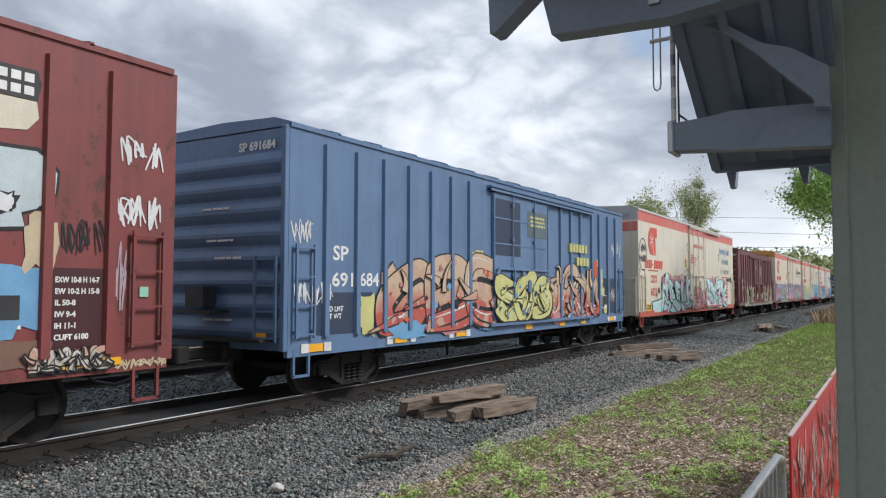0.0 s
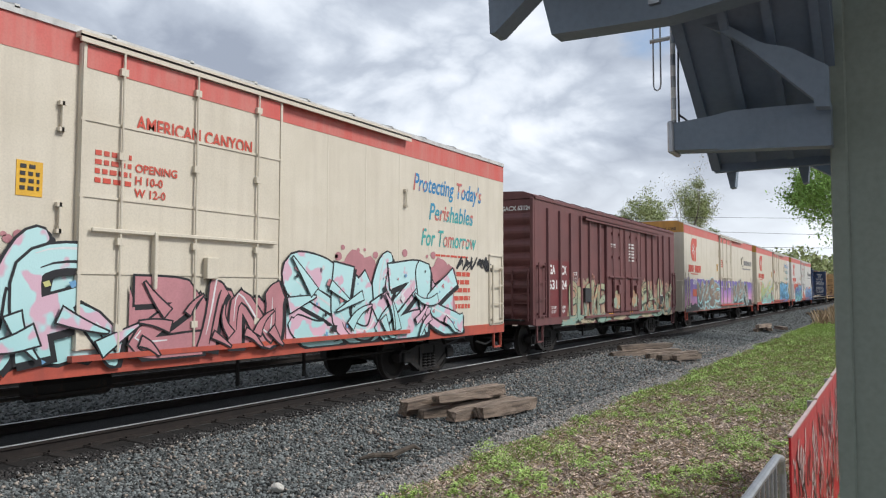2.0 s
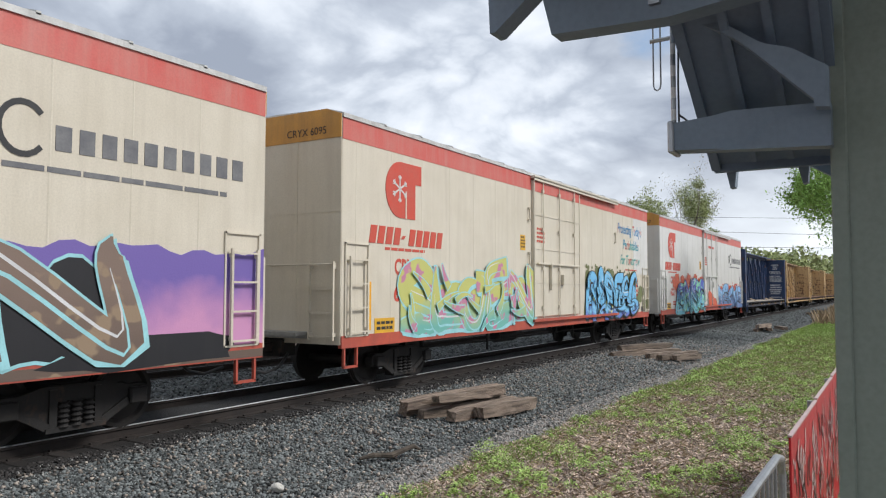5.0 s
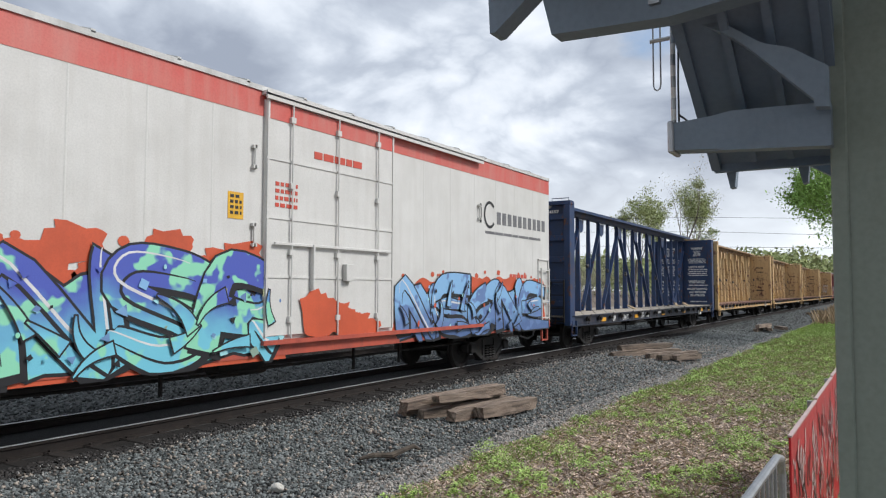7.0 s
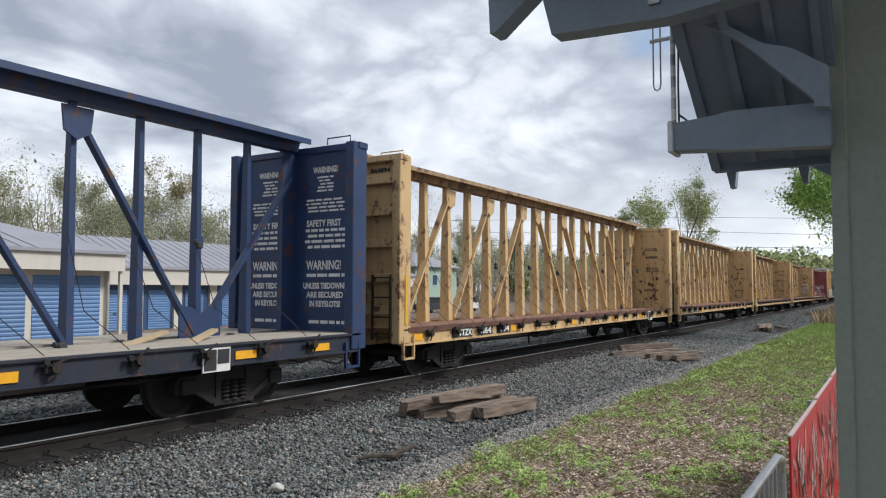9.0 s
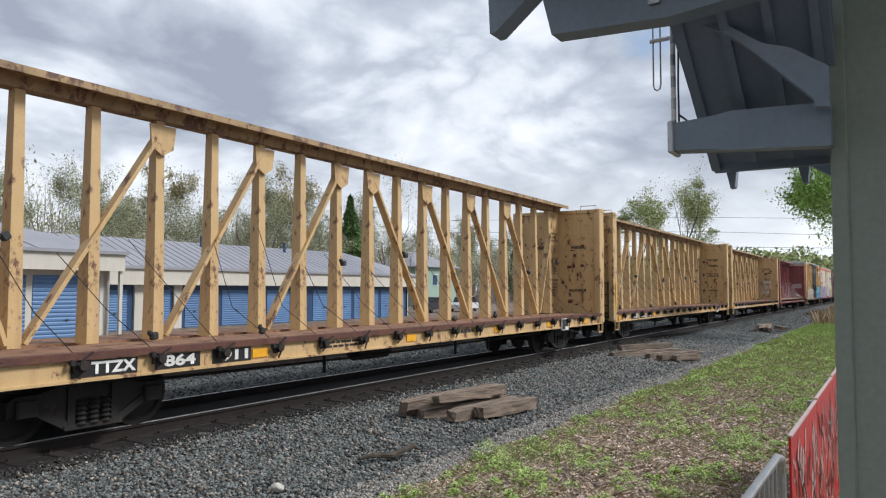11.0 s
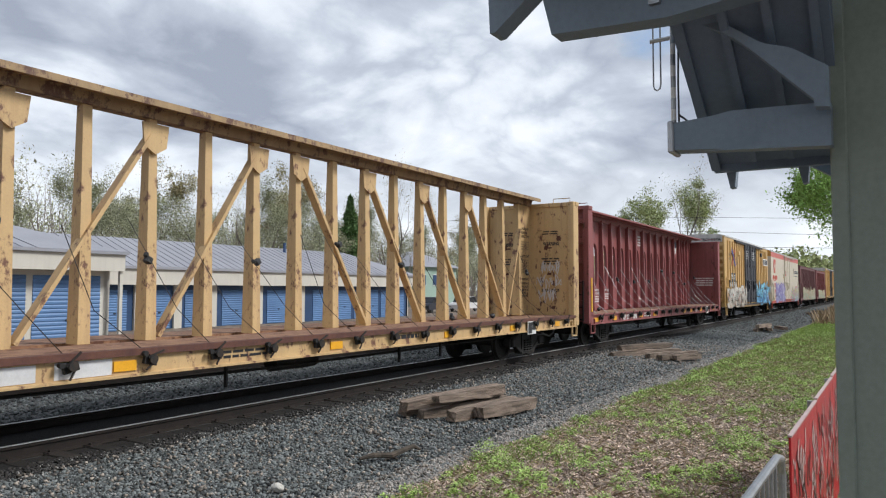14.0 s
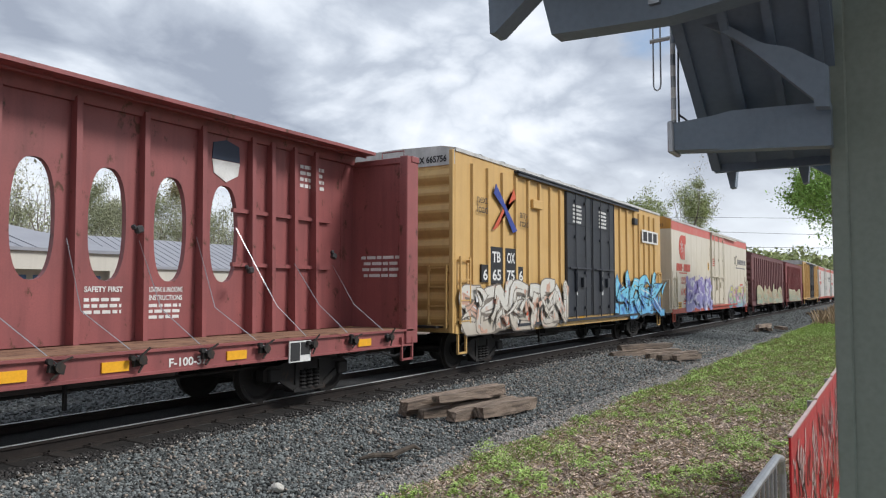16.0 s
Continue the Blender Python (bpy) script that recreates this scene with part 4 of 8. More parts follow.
            xt = xb if rising else xa
            bm = prism([(xt - 0.24, top - 0.3), (xt + 0.24, top - 0.3), (xt + 0.2, top - 0.66), (xt, top - 0.78), (xt - 0.2, top - 0.66)], "y", -0.15 - 0.0007 * i, -0.12)
            part("gusset_plate", bm, paint, car)
        # the end bays brace down from the bulkheads to a foot plate
        for x0, xf, xp, s in ((0.3, first + step, first, 1), (length - 0.3, first + step * (posts - 2), first + step * (posts - 1), -1)):
            bm = bmesh.new()
            if slim == 1.0:
                beam(bm, (xp + s * 0.06, -0.1, deck + 2.65), (xf - s * 0.12, -0.1, deck + 0.05), 0.06, 0.17, (0, 1, 0))
            else:
                beam(bm, (x0, -0.1, deck + 2.9), (xf - s * 0.3, -0.1, deck + 0.45), 0.06, 0.14, (0, 1, 0))
            part("diagonal_brace", bm, paint, car)
            if slim == 1.0:
                continue
            bm = prism([(xf - s * 0.42, deck), (xf - s * 0.42, deck + 0.5), (xf - s * 0.2, deck + 0.5), (xf, deck + 0.36), (xf + s * 0.2, deck + 0.5), (xf + s * 0.42, deck + 0.5), (xf + s * 0.42, deck)], "y", -0.157, -0.128)
            part("gusset_plate", bm, paint, car)
    # tie-down cables, slack against the posts
    for i in range(posts):
        bm = bmesh.new()
        x = first + step * i + 0.03
        tube(bm, [(x, SIDE + 0.02, deck - 0.1), (x - rnd.uniform(0.2, 0.5), -1.0, deck + 0.5), (x - rnd.uniform(0.3, 0.9), -0.42, deck + rnd.uniform(1.2, 1.9))], 0.007, 3)
        part("tie_down_cable", bm, M_SILVER if oval else M_STEEL, car)
    me = GEAR.get("hook")
    if me is None:
        bm = boxes((-0.06, 0.06, -0.05, 0.05, -0.05, 0.06), (-0.1, -0.04, -0.04, 0.04, 0.02, 0.1), bevel=0.02)
        me = GEAR["hook"] = mesh_of("corner_protector", bm, M_BLACK)
    for i in range(1, posts, 2):
        part("corner_protector", me, None, car, "", pose(first + step * i - 0.35, -0.5, deck + rnd.uniform(0.0, 0.1) if rnd.random() < 0.5 else 2.5 + rnd.uniform(-0.3, 0.3), 0, rnd.uniform(-40, 40), 0))
    add_gear(car, start, length, inset)
    brake_rig(car, length)
    consolidated_stencil(car, length - 3.6, 0.72, 0.5, 0.34, SIDE - 0.01)
    return car


def red_spine(car, length, paint, deck, top, first, step, posts):
    """A closed plate spine with a row of oval openings."""
    zc, rz, rx = 2.86, 0.84, 0.31
    ovals = [3.56 + 1.108 * i for i in range(13)]
    edges = [first + step * i for i in range(posts)]
    x0, x1 = 0.06, length - 0.06
    cuts = sorted([x0] + [(a + b) / 2 for a, b in zip(ovals, ovals[1:])] + [ovals[0] - 0.555, ovals[-1] + 0.555, x1])
    for a, b in zip(cuts, cuts[1:]):
        c = [o for o in ovals if a < o < b]
        if not c:
            part("spine_plate", boxes((a, b, -0.05, 0.05, deck, top - 0.1)), paint, car)
            continue
        c = c[0]
        bm = bmesh.new()
        n = 32
        z0, z1 = deck, top - 0.1
        for y in (-0.05, 0.05):
            inner = [bm.verts.new((c + rx * math.copysign(abs(math.cos(k * math.tau / n)) ** 0.75, math.cos(k * math.tau / n)), y, zc + rz * math.copysign(abs(math.sin(k * math.tau / n)) ** 0.85, math.sin(k * math.tau / n)))) for k in range(n)]
            outer = []
            for k in range(n):
                ca, sa = math.cos(k * math.tau / n), math.sin(k * math.tau / n)
                q = max(abs(ca), abs(sa))
                ox, oz = ca / q, sa / q
                outer.append(bm.verts.new((c + (b - c if ox > 0 else c - a) * ox, y, (zc + (z1 - zc) * oz) if oz > 0 else (zc + (zc - z0) * oz))))
            for k in range(n):
                bm.faces.new((inner[k], inner[(k + 1) % n], outer[(k + 1) % n], outer[k]))
            if y < 0:
                keep = inner
        for k in range(n):
            bm.faces.new((keep[k], keep[(k + 1) % n], inner[(k + 1) % n], inner[k]))
        bmesh.ops.recalc_face_normals(bm, faces=bm.faces[:])
        part("spine_plate", bm, paint, car)
    bm = prism([(-0.045, 0.0), (-0.045, -0.2), (0.045, -0.2), (0.045, 0.0)], "z", deck, top - 0.15)
    for v in bm.verts:
        if v.co.z > deck + 1 and v.co.y < -0.1:
            v.co.y = -0.13
    post = mesh_of("spine_rib", bm, paint)
    for x in sorted(cuts[1:-1] + [0.75, 1.95, 17.9, 18.5, 19.1]):
        part("spine_rib", post, None, car, "", pose(x, -0.05, 0))
    for z in (2.3, 3.25):
        for xa, xb in ((17.0, 19.6), (0.3, 3.0)):
            part("stiffener", boxes((xa, xb, -0.12, -0.05, z, z + 0.07)), paint, car)
    part("side_flange", boxes((0.1, length - 0.1, -0.7, -0.4, top - 0.06, top)), paint, car)


M_ROOFW = mat("reefer_roof_paint", (0.62, 0.62, 0.6), (0.45, 0.45, 0.43), 2.0, 0.6, streak=0.3)
M_CREAM = mat("cream_paint", (0.66, 0.60, 0.49), (0.60, 0.54, 0.43), 1.2, 0.33, streak=0.2, dirt=(0.3, 0.24, 0.18), bump=0.04, wave=0.35)
M_OFFWHITE = mat("white_car_paint", (0.66, 0.65, 0.62), (0.58, 0.57, 0.54), 1.2, 0.3, streak=0.18, dirt=(0.34, 0.3, 0.25), bump=0.04, wave=0.35)
M_STRIPE = mat("faded_red_stripe", (0.58, 0.10, 0.08), (0.55, 0.16, 0.13), 1.4, 0.5, streak=0.35, dirt=(0.5, 0.32, 0.27), bump=0.04)
M_SILL = mat("orange_red_sill", (0.50, 0.09, 0.05), (0.36, 0.07, 0.05), 2.0, 0.55, streak=0.3)
M_RED = mat("red_lettering", (0.58, 0.07, 0.04), (0.5, 0.09, 0.06), 3.0, 0.5, bump=0.03)
M_NOTICE = mat("yellow_notice_paint", (0.75, 0.42, 0.03), (0.6, 0.33, 0.03), 3.0, 0.5, bump=0.03)
M_GREYP = mat("dark_grey_lettering", (0.12, 0.12, 0.13), (0.2, 0.2, 0.2), 3.0, 0.5, bump=0.03)
M_CAP = mat("orange_end_cap", (0.62, 0.30, 0.05), (0.5, 0.24, 0.05), 2.0, 0.5, streak=0.3)
M_GREYCAP = mat("grey_end_cap", (0.38, 0.38, 0.38), (0.3, 0.3, 0.3), 2.0, 0.5)
M_RAINBOW = blend_paint("multicolour_slogan", (0.05, 0.35, 0.32), (0.02, 0.2, 0.42), 3.2, 3.9, (0.5, 0.14, 0.12))
M_BLUE = mat("faded_blue_paint", (0.12, 0.20, 0.33), (0.09, 0.155, 0.27), 1.0, 0.5, streak=0.3, dirt=(0.05, 0.08, 0.13), bump=0.06)
M_NAVY = mat("navy_paint", (0.015, 0.043, 0.125), (0.012, 0.03, 0.08), 1.5, 0.5, streak=0.15, rust=0.25, bump=0.05)
M_NAVYSILL = mat("near_black_navy_sill", (0.012, 0.02, 0.04), (0.02, 0.022, 0.03), 1.5, 0.6, streak=0.2, rust=0.2, bump=0.05)
M_BROWN = mat("oxide_brown_paint", (0.17, 0.062, 0.06), (0.125, 0.05, 0.05), 1.0, 0.6, streak=0.35, dirt=(0.05, 0.025, 0.025), bump=0.06)
M_MAROON = mat("maroon_paint", (0.23, 0.048, 0.046), (0.17, 0.045, 0.042), 1.0, 0.55, streak=0.4, dirt=(0.06, 0.025, 0.025), rust=0.2, bump=0.06)
M_CBRED = mat("red_flatcar_paint", (0.30, 0.088, 0.085), (0.235, 0.073, 0.071), 1.0, 0.5, rust=0.1, streak=0.35, dirt=(0.07, 0.025, 0.025), bump=0.05)
M_YEL = mat("faded_yellow_paint", (0.61, 0.42, 0.205), (0.52, 0.35, 0.17), 1.0, 0.6, streak=0.5, dirt=(0.30, 0.18, 0.09), rust=0.42, rust_col=(0.15, 0.07, 0.045), bump=0.06)
M_YELCHORD = mat("rust_stained_yellow_paint", (0.42, 0.29, 0.15), (0.27, 0.18, 0.10), 2.2, 0.7, streak=0.5, dirt=(0.2, 0.12, 0.07), rust=0.75, rust_col=(0.13, 0.07, 0.05), bump=0.1)
M_YELBOX = mat("boxcar_yellow_paint", (0.62, 0.40, 0.15), (0.55, 0.34, 0.12), 1.0, 0.5, streak=0.3, dirt=(0.3, 0.17, 0.07), bump=0.05)
M_DECKW = mat("worn_timber_deck", (0.45, 0.40, 0.33), (0.3, 0.26, 0.21), 3.0, 0.8, stretch=(0.3, 3, 1))
M_DECKR = mat("rusty_deck", (0.30, 0.17, 0.10), (0.17, 0.085, 0.055), 3.0, 0.85, rust=0.6)
M_TIMBER = mat("pale_loose_timber", (0.5, 0.38, 0.24), (0.4, 0.3, 0.18), 3.0, 0.8)



def end_sign(txt, car, x, y, z, size, width, material, name="lettering"):
    """Lettering on a face that looks towards the head of the train."""
    me = letters(txt, size, width, 0.006)
    for v in me.vertices:
        v.co = (x - 0.006, y - v.co.x, z + v.co.y)
    return part(name, me, material, car)


def end_bars(car, x, y, z, w, h, rows, material, seed):
    rnd = random.Random(seed)
    bm = bmesh.new()
    step = h / rows
    for i in range(rows):
        yy = y - rnd.uniform(0, 0.1)
        while yy > y - w + 0.05:
            l = min(rnd.uniform(0.08, 0.28), yy - (y - w))
            box(bm, x - 0.006, x + 0.01, yy - l, yy, z - i * step - step * 0.5, z - i * step)
            yy -= l + 0.04
    part("unreadable_lettering", bm, material, car)


def stain(car, x, z, w, h, material, seed, y=None, name="paint_patch", n=18, depth=0.004):
    """A patch of paint or rust with an uneven edge."""
    rnd = random.Random(seed)
    yy = (SIDE if y is None else y) - depth - 0.0003 * (seed % 37)
    bm = bmesh.new()
    vs = []
    for k in range(n):
        a = k * math.tau / n
        q = rnd.uniform(0.62, 1.05)
        vs.append(bm.verts.new((x + w / 2 + w / 2 * q * math.copysign(abs(math.cos(a)) ** 0.6, math.cos(a)), yy, z + h / 2 + h / 2 * q * math.copysign(abs(math.sin(a)) ** 0.6, math.sin(a)))))
    bm.faces.new(vs)
    return part(name, bm, material, car)


def spray(name, col):
    return mat(name, col, tuple(c * 0.8 for c in col), 2.0, 0.5, streak=0.1, bump=0.03)


P_BLACK = spray("black_spray", (0.015, 0.015, 0.018))
P_WHITE = spray("white_spray", (0.7, 0.7, 0.7))
P_TAN = blend_paint("tan_to_red_spray", (0.42, 0.09, 0.07), (0.50, 0.36, 0.25), 1.45, 1.95, (0.45, 0.30, 0.22))
P_LBLUE = spray("light_blue_spray", (0.16, 0.36, 0.58))
P_LIME = spray("pale_yellow_spray", (0.58, 0.56, 0.22))
P_TEAL = blend_paint("teal_spray", (0.36, 0.60, 0.60), (0.45, 0.68, 0.68), 1.1, 2.0, (0.62, 0.40, 0.48))
P_PINK = spray("dusty_pink_spray", (0.50, 0.22, 0.24))
P_SAGE = blend_paint("sage_and_tan_spray", (0.22, 0.33, 0.27), (0.36, 0.36, 0.22), 1.0, 1.9, (0.42, 0.24, 0.14))
P_CREAM = spray("cream_spray", (0.55, 0.45, 0.3))
P_PURPLE = blend_paint("purple_fade", (0.55, 0.26, 0.44), (0.16, 0.11, 0.36), 1.3, 2.1)
P_BROWNL = blend_paint("brown_letter_spray", (0.13, 0.09, 0.07), (0.20, 0.14, 0.11), 1.0, 2.0, (0.28, 0.2, 0.13))
P_CYAN = spray("pale_cyan_spray", (0.35, 0.68, 0.72))
P_SKY = blend_paint("sky_blue_spray", (0.12, 0.16, 0.5), (0.16, 0.46, 0.72), 1.0, 1.5, (0.2, 0.5, 0.75))
P_OLIVE = spray("olive_spray", (0.16, 0.18, 0.07))
P_VIOLET = blend_paint("blue_violet_spray", (0.16, 0.50, 0.62), (0.07, 0.10, 0.42), 1.25, 1.95, (0.25, 0.62, 0.42))
P_REDS = spray("orange_red_spray", (0.60, 0.10, 0.04))
P_STEELB = blend_paint("steel_blue_spray", (0.08, 0.14, 0.3), (0.22, 0.42, 0.66), 1.0, 1.7, (0.12, 0.2, 0.4))
P_GREYW = blend_paint("grey_white_spray", (0.45, 0.40, 0.33), (0.58, 0.56, 0.5), 1.0, 1.6, (0.5, 0.3, 0.22))
P_AQUA = blend_paint("aqua_spray", (0.12, 0.38, 0.62), (0.16, 0.50, 0.66), 1.0, 1.8, (0.05, 0.16, 0.4))
P_LILAC = blend_paint("lilac_spray", (0.26, 0.26, 0.48), (0.22, 0.18, 0.42), 1.0, 2.0, (0.5, 0.5, 0.6))
P_MULTI = blend_paint("green_yellow_spray", (0.15, 0.42, 0.36), (0.5, 0.5, 0.15), 1.1, 1.7, (0.5, 0.2, 0.3))
M_FADED = mat("faded_stencil_paint", (0.28, 0.2, 0.11), (0.35, 0.25, 0.13), 6.0, 0.7, bump=0.0)
M_NAVYP = mat("dark_repaint", (0.03, 0.045, 0.085), (0.025, 0.04, 0.07), 2.0, 0.55)
M_REDPATCH = mat("fresh_red_repaint", (0.17, 0.028, 0.03), (0.14, 0.026, 0.028), 2.0, 0.5)
M_RUST = mat("flaking_rust", (0.14, 0.06, 0.04), (0.08, 0.035, 0.03), 5.0, 0.9, bump=0.4)

# maroon boxcar at the head of the view
c = boxcar("boxcar", -10.4, 16.9, 4.88, 5.02, 0.86, M_MAROON, M_MAROON, [0.88, 1.7, 2.5, 4.0, 5.4, 11.2, 12.6, 14.4, 15.21, 16.02], "maroon steel boxcar with faded paint and graffiti", 2.2, rib_low=1.1)
plug_door(c, 6.4, 10.0, 1.2, 4.5, M_MAROON, M_MAROON)
plate("stencil_panel", 15.26, 15.95, 1.2, 2.15, mat("dark_maroon_repaint", (0.06, 0.014, 0.016), (0.05, 0.012, 0.014), 2.0, 0.5), c, 0.004)
for i, t in enumerate(("EXW 10-8 H 14-7", "EW 10-2 H 15-8", "IL 50-8", "IW 9-4", "IH 11-1", "CUFT 6100")):
    sign("lettering", t, 15.33, 1.98 - 0.135 * i, 0.09, M_WHITE, c, 0.56 if i < 2 else None, 0.004, depth=0.012)
emb = part("emblem", prism([(14.2, 4.4), (15.05, 4.4), (15.1, 4.25), (15.06, 4.05), (14.2, 4.05)], "y", SIDE - 0.01, SIDE), M_BLACK, c, "dark shield emblem, partly worn")
part("emblem_field", prism([(14.2, 4.04), (15.05, 4.04), (15.08, 3.85), (14.95, 3.7), (14.2, 3.62)], "y", SIDE - 0.009, SIDE), M_CREAM, emb)
for i in range(5):
    part("plain_letter_block", boxes((14.3 + 0.15 * i, 14.41 + 0.15 * i, SIDE - 0.014, SIDE, 4.25, 4.35), (14.3 + 0.15 * i, 14.41 + 0.15 * i, SIDE - 0.014, SIDE, 4.1, 4.2)), M_WHITE, emb)
stain(c, 13.2, 2.45, 2.26, 1.1, P_BLACK, 5, name="graffiti_outline", depth=0.008)
stain(c, 13.24, 2.50, 2.18, 1.0, spray("pale_blue_white_spray", (0.5, 0.58, 0.6)), 5, name="graffiti_fill", depth=0.012)
stain(c, 14.55, 2.7, 0.35, 0.32, P_BLACK, 8, name="graffiti_outline", depth=0.016)
stain(c, 14.6, 2.74, 0.25, 0.24, P_WHITE, 9, name="graffiti_fill", depth=0.02)
stain(c, 14.9, 2.05, 0.5, 0.75, P_CREAM, 10, name="graffiti_fill", depth=0.011)
stain(c, 14.0, 1.3, 1.3, 0.95, P_LBLUE, 11, name="graffiti_fill", depth=0.009)
stain(c, 14.2, 0.95, 1.2, 0.45, spray("brown_spray", (0.2, 0.11, 0.08)), 12, name="graffiti_fill", depth=0.01)
graffiti(c, "MANC", 15.05, 0.93, 1.0, 0.28, P_GREYW, P_BLACK, None, 14)
consolidated_stencil(c, 14.45, 1.45, 0.5, 0.4)
scrawl(c, 16.12, 3.45, 0.62, 0.4, P_WHITE, 21, r=0.022, strokes=5)
scrawl(c, 16.04, 2.66, 0.72, 0.46, P_WHITE, 22, r=0.022, strokes=6)
scrawl(c, 15.4, 2.3, 0.6, 0.5, P_BLACK, 23, r=0.012, strokes=5)
scrawl(c, 16.12, 1.5, 0.12, 1.0, spray("pale_violet_spray", (0.45, 0.35, 0.4)), 24, r=0.012, strokes=2)
scrawl(c, 16.15, 0.88, 0.7, 0.14, P_CREAM, 25, r=0.014, strokes=8)
plate("reflector", 15.38, 16.2, 0.96, 1.05, M_YELLOW, c, 0.03)
plate("paper_tag", 16.45, 16.58, 1.8, 1.93, spray("mint_paper", (0.3, 0.6, 0.45)), c, 0.02)

# blue boxcar
c = boxcar("boxcar", 8.8, 17.1, 4.62, 4.80, 0.80, M_BLUE, M_BLUE, [0.9, 1.76, 2.6, 3.45, 4.28, 5.1, 5.91, 11.3, 12.1, 12.9, 13.9, 14.6, 15.45, 16.25], "faded blue steel boxcar with red and tan graffiti", 2.3, rib_top=4.4)
d = plug_door(c, 7.0, 10.3, 1.15, 4.3, M_BLUE, M_BLUE, False, 4.36, (6.8, 13.8), 5)
plate("door_repaint", 7.1, 8.5, 2.75, 4.15, M_NAVYP, c, 0.074)
plate("door_placard", 8.95, 10.2, 3.3, 4.0, mat("grey_green_placard", (0.10, 0.14, 0.16), (0.08, 0.11, 0.13), 2.0, 0.5), c, 0.076)
bars(9.1, 3.55, 0.95, 0.32, 3, P_LIME, c, 61, y=SIDE - 0.078)
plate("repaint_patch", 0.6, 2.3, 1.12, 1.85, M_NAVYP, c, 0.003)
plate("repaint_patch", 14.9, 16.6, 1.12, 2.3, M_NAVYP, c, 0.003)
sign("lettering", "SP", 1.1, 2.42, 0.36, M_WHITE, c, 0.42, 0.006)
sign("lettering", "691", 1.08, 1.96, 0.34, M_WHITE, c, 0.58, 0.006)
sign("lettering", "684", 1.86, 1.97, 0.34, M_WHITE, c, 0.58, 0.006)
for i, t in enumerate(("LD LMT", "LT WT")):
    sign("lettering", t, 0.95, 1.52 - 0.13 * i, 0.13, M_WHITE, c, None, 0.003)
for i, t in enumerate(("170300", "92700")):
    sign("lettering", t, 1.95, 1.56 - 0.12 * i, 0.13, M_WHITE, c, None, 0.003)
stain(c, 1.8, 0.98, 0.6, 0.95, P_LIME, 31)
stain(c, 6.0, 2.5, 0.7, 0.35, P_LIME, 32)
graffiti(c, "CBE", 2.5, 1.02, 5.0, 1.55, P_TAN, P_BLACK, None, 4, 0.08, shine=None)
shards(c, 2.5, 0.95, 5.0, 1.5, (P_REDS, P_LBLUE, P_PINK, P_BLACK), 401, 34)
graffiti(c, "OPOL", 10.4, 1.02, 4.0, 1.55, P_TAN, P_BLACK, None, 9, 0.08)
shards(c, 10.4, 0.95, 4.0, 1.5, (P_REDS, P_LBLUE, P_WHITE, P_LIME), 402, 30, depth=0.056)
for i, (x, w) in enumerate(((2.6, 1.6), (4.6, 1.3), (6.2, 1.0), (10.6, 0.9), (12.4, 1.0))):
    stain(c, x, 0.9, w, 0.38, P_LBLUE if i % 2 == 0 else P_PINK, 40 + i, depth=0.034)
graffiti(c, "SOS", 7.1, 1.12, 3.1, 1.15, P_LIME, P_BLACK, None, 33, 0.05, y=SIDE - 0.10)
shards(c, 7.1, 1.1, 3.1, 1.3, (P_BLACK, M_BLUE, P_LBLUE, M_NAVYP), 403, 40, y=SIDE - 0.10)
for i in range(7):
    stain(c, 14.2 + 0.14 * i, 1.1 + 0.3 * (i * 5 % 6), 0.4, 0.34, P_LIME, 80 + i)
for i in range(6):
    part("plain_letter_block", boxes((11.95 + 0.25 * i, 12.13 + 0.25 * i, SIDE - 0.068, SIDE, 3.05, 3.3)), P_LIME, c)
for i in range(4):
    part("plain_letter_block", boxes((12.5 + 0.27 * i, 12.7 + 0.27 * i, SIDE - 0.068, SIDE, 2.65, 2.9)), P_LIME, c)
plate("painted_square", 14.15, 14.45, 2.3, 2.85, P_REDS, c)
plate("painted_square", 14.6, 14.95, 2.0, 2.6, P_LIME, c)
scrawl(c, 0.05, 2.65, 0.5, 0.45, P_WHITE, 71, r=0.012, strokes=5)
scrawl(c, 0.12, 1.6, 0.42, 0.45, P_WHITE, 72, r=0.018, strokes=4)
scrawl(c, 0.68, 1.55, 0.4, 0.5, P_WHITE, 73, r=0.018, strokes=4)
scrawl(c, 15.9, 3.0, 0.9, 0.6, P_WHITE, 74, r=0.016, strokes=6)
scrawl(c, 15.3, 1.5, 1.2, 0.5, P_GREYW, 75, r=0.014, strokes=8)
reflectors(c, (0.42, 2.95, 5.3, 8.9, 11.2, 12.9, 15.6), 0.86, 0.13)
for x in (0.3, 0.87, 2.7, 3.5, 5.0, 5.75, 15.4, 16.05):
    plate("white_paint_dab", x, x + 0.18, 0.85, 1.0, P_WHITE, c, 0.026)
consolidated_stencil(c, 14.9, 1.3, 0.45, 0.42)
end_sign("SP 691684", c, -0.02, -0.45, 4.24, 0.2, 0.85, M_WHITE)
for z, y in ((3.3, 0.4), (2.75, 0.3), (2.45, 0.1), (1.4, 0.3)):
    end_bars(c, -0.09, y, z, 0.7, 0.07, 1, M_WHITE, int(z * 10))
part("brake_platform", boxes((-0.5, -0.05, -0.3, 0.5, 1.5, 1.55), (-0.35, -0.06, 0.0, 0.45, 1.6, 1.95)), M_BLACK, c)
plate("placard", 0, 0.22, 0, 0.09, M_YELLOW, c).matrix_basis = Matrix.Translation((-0.1, -1.0, 1.1)) @ pose(0, 0, 0, 0, 0, -90) @ Matrix.Translation((0, -SIDE, 0))

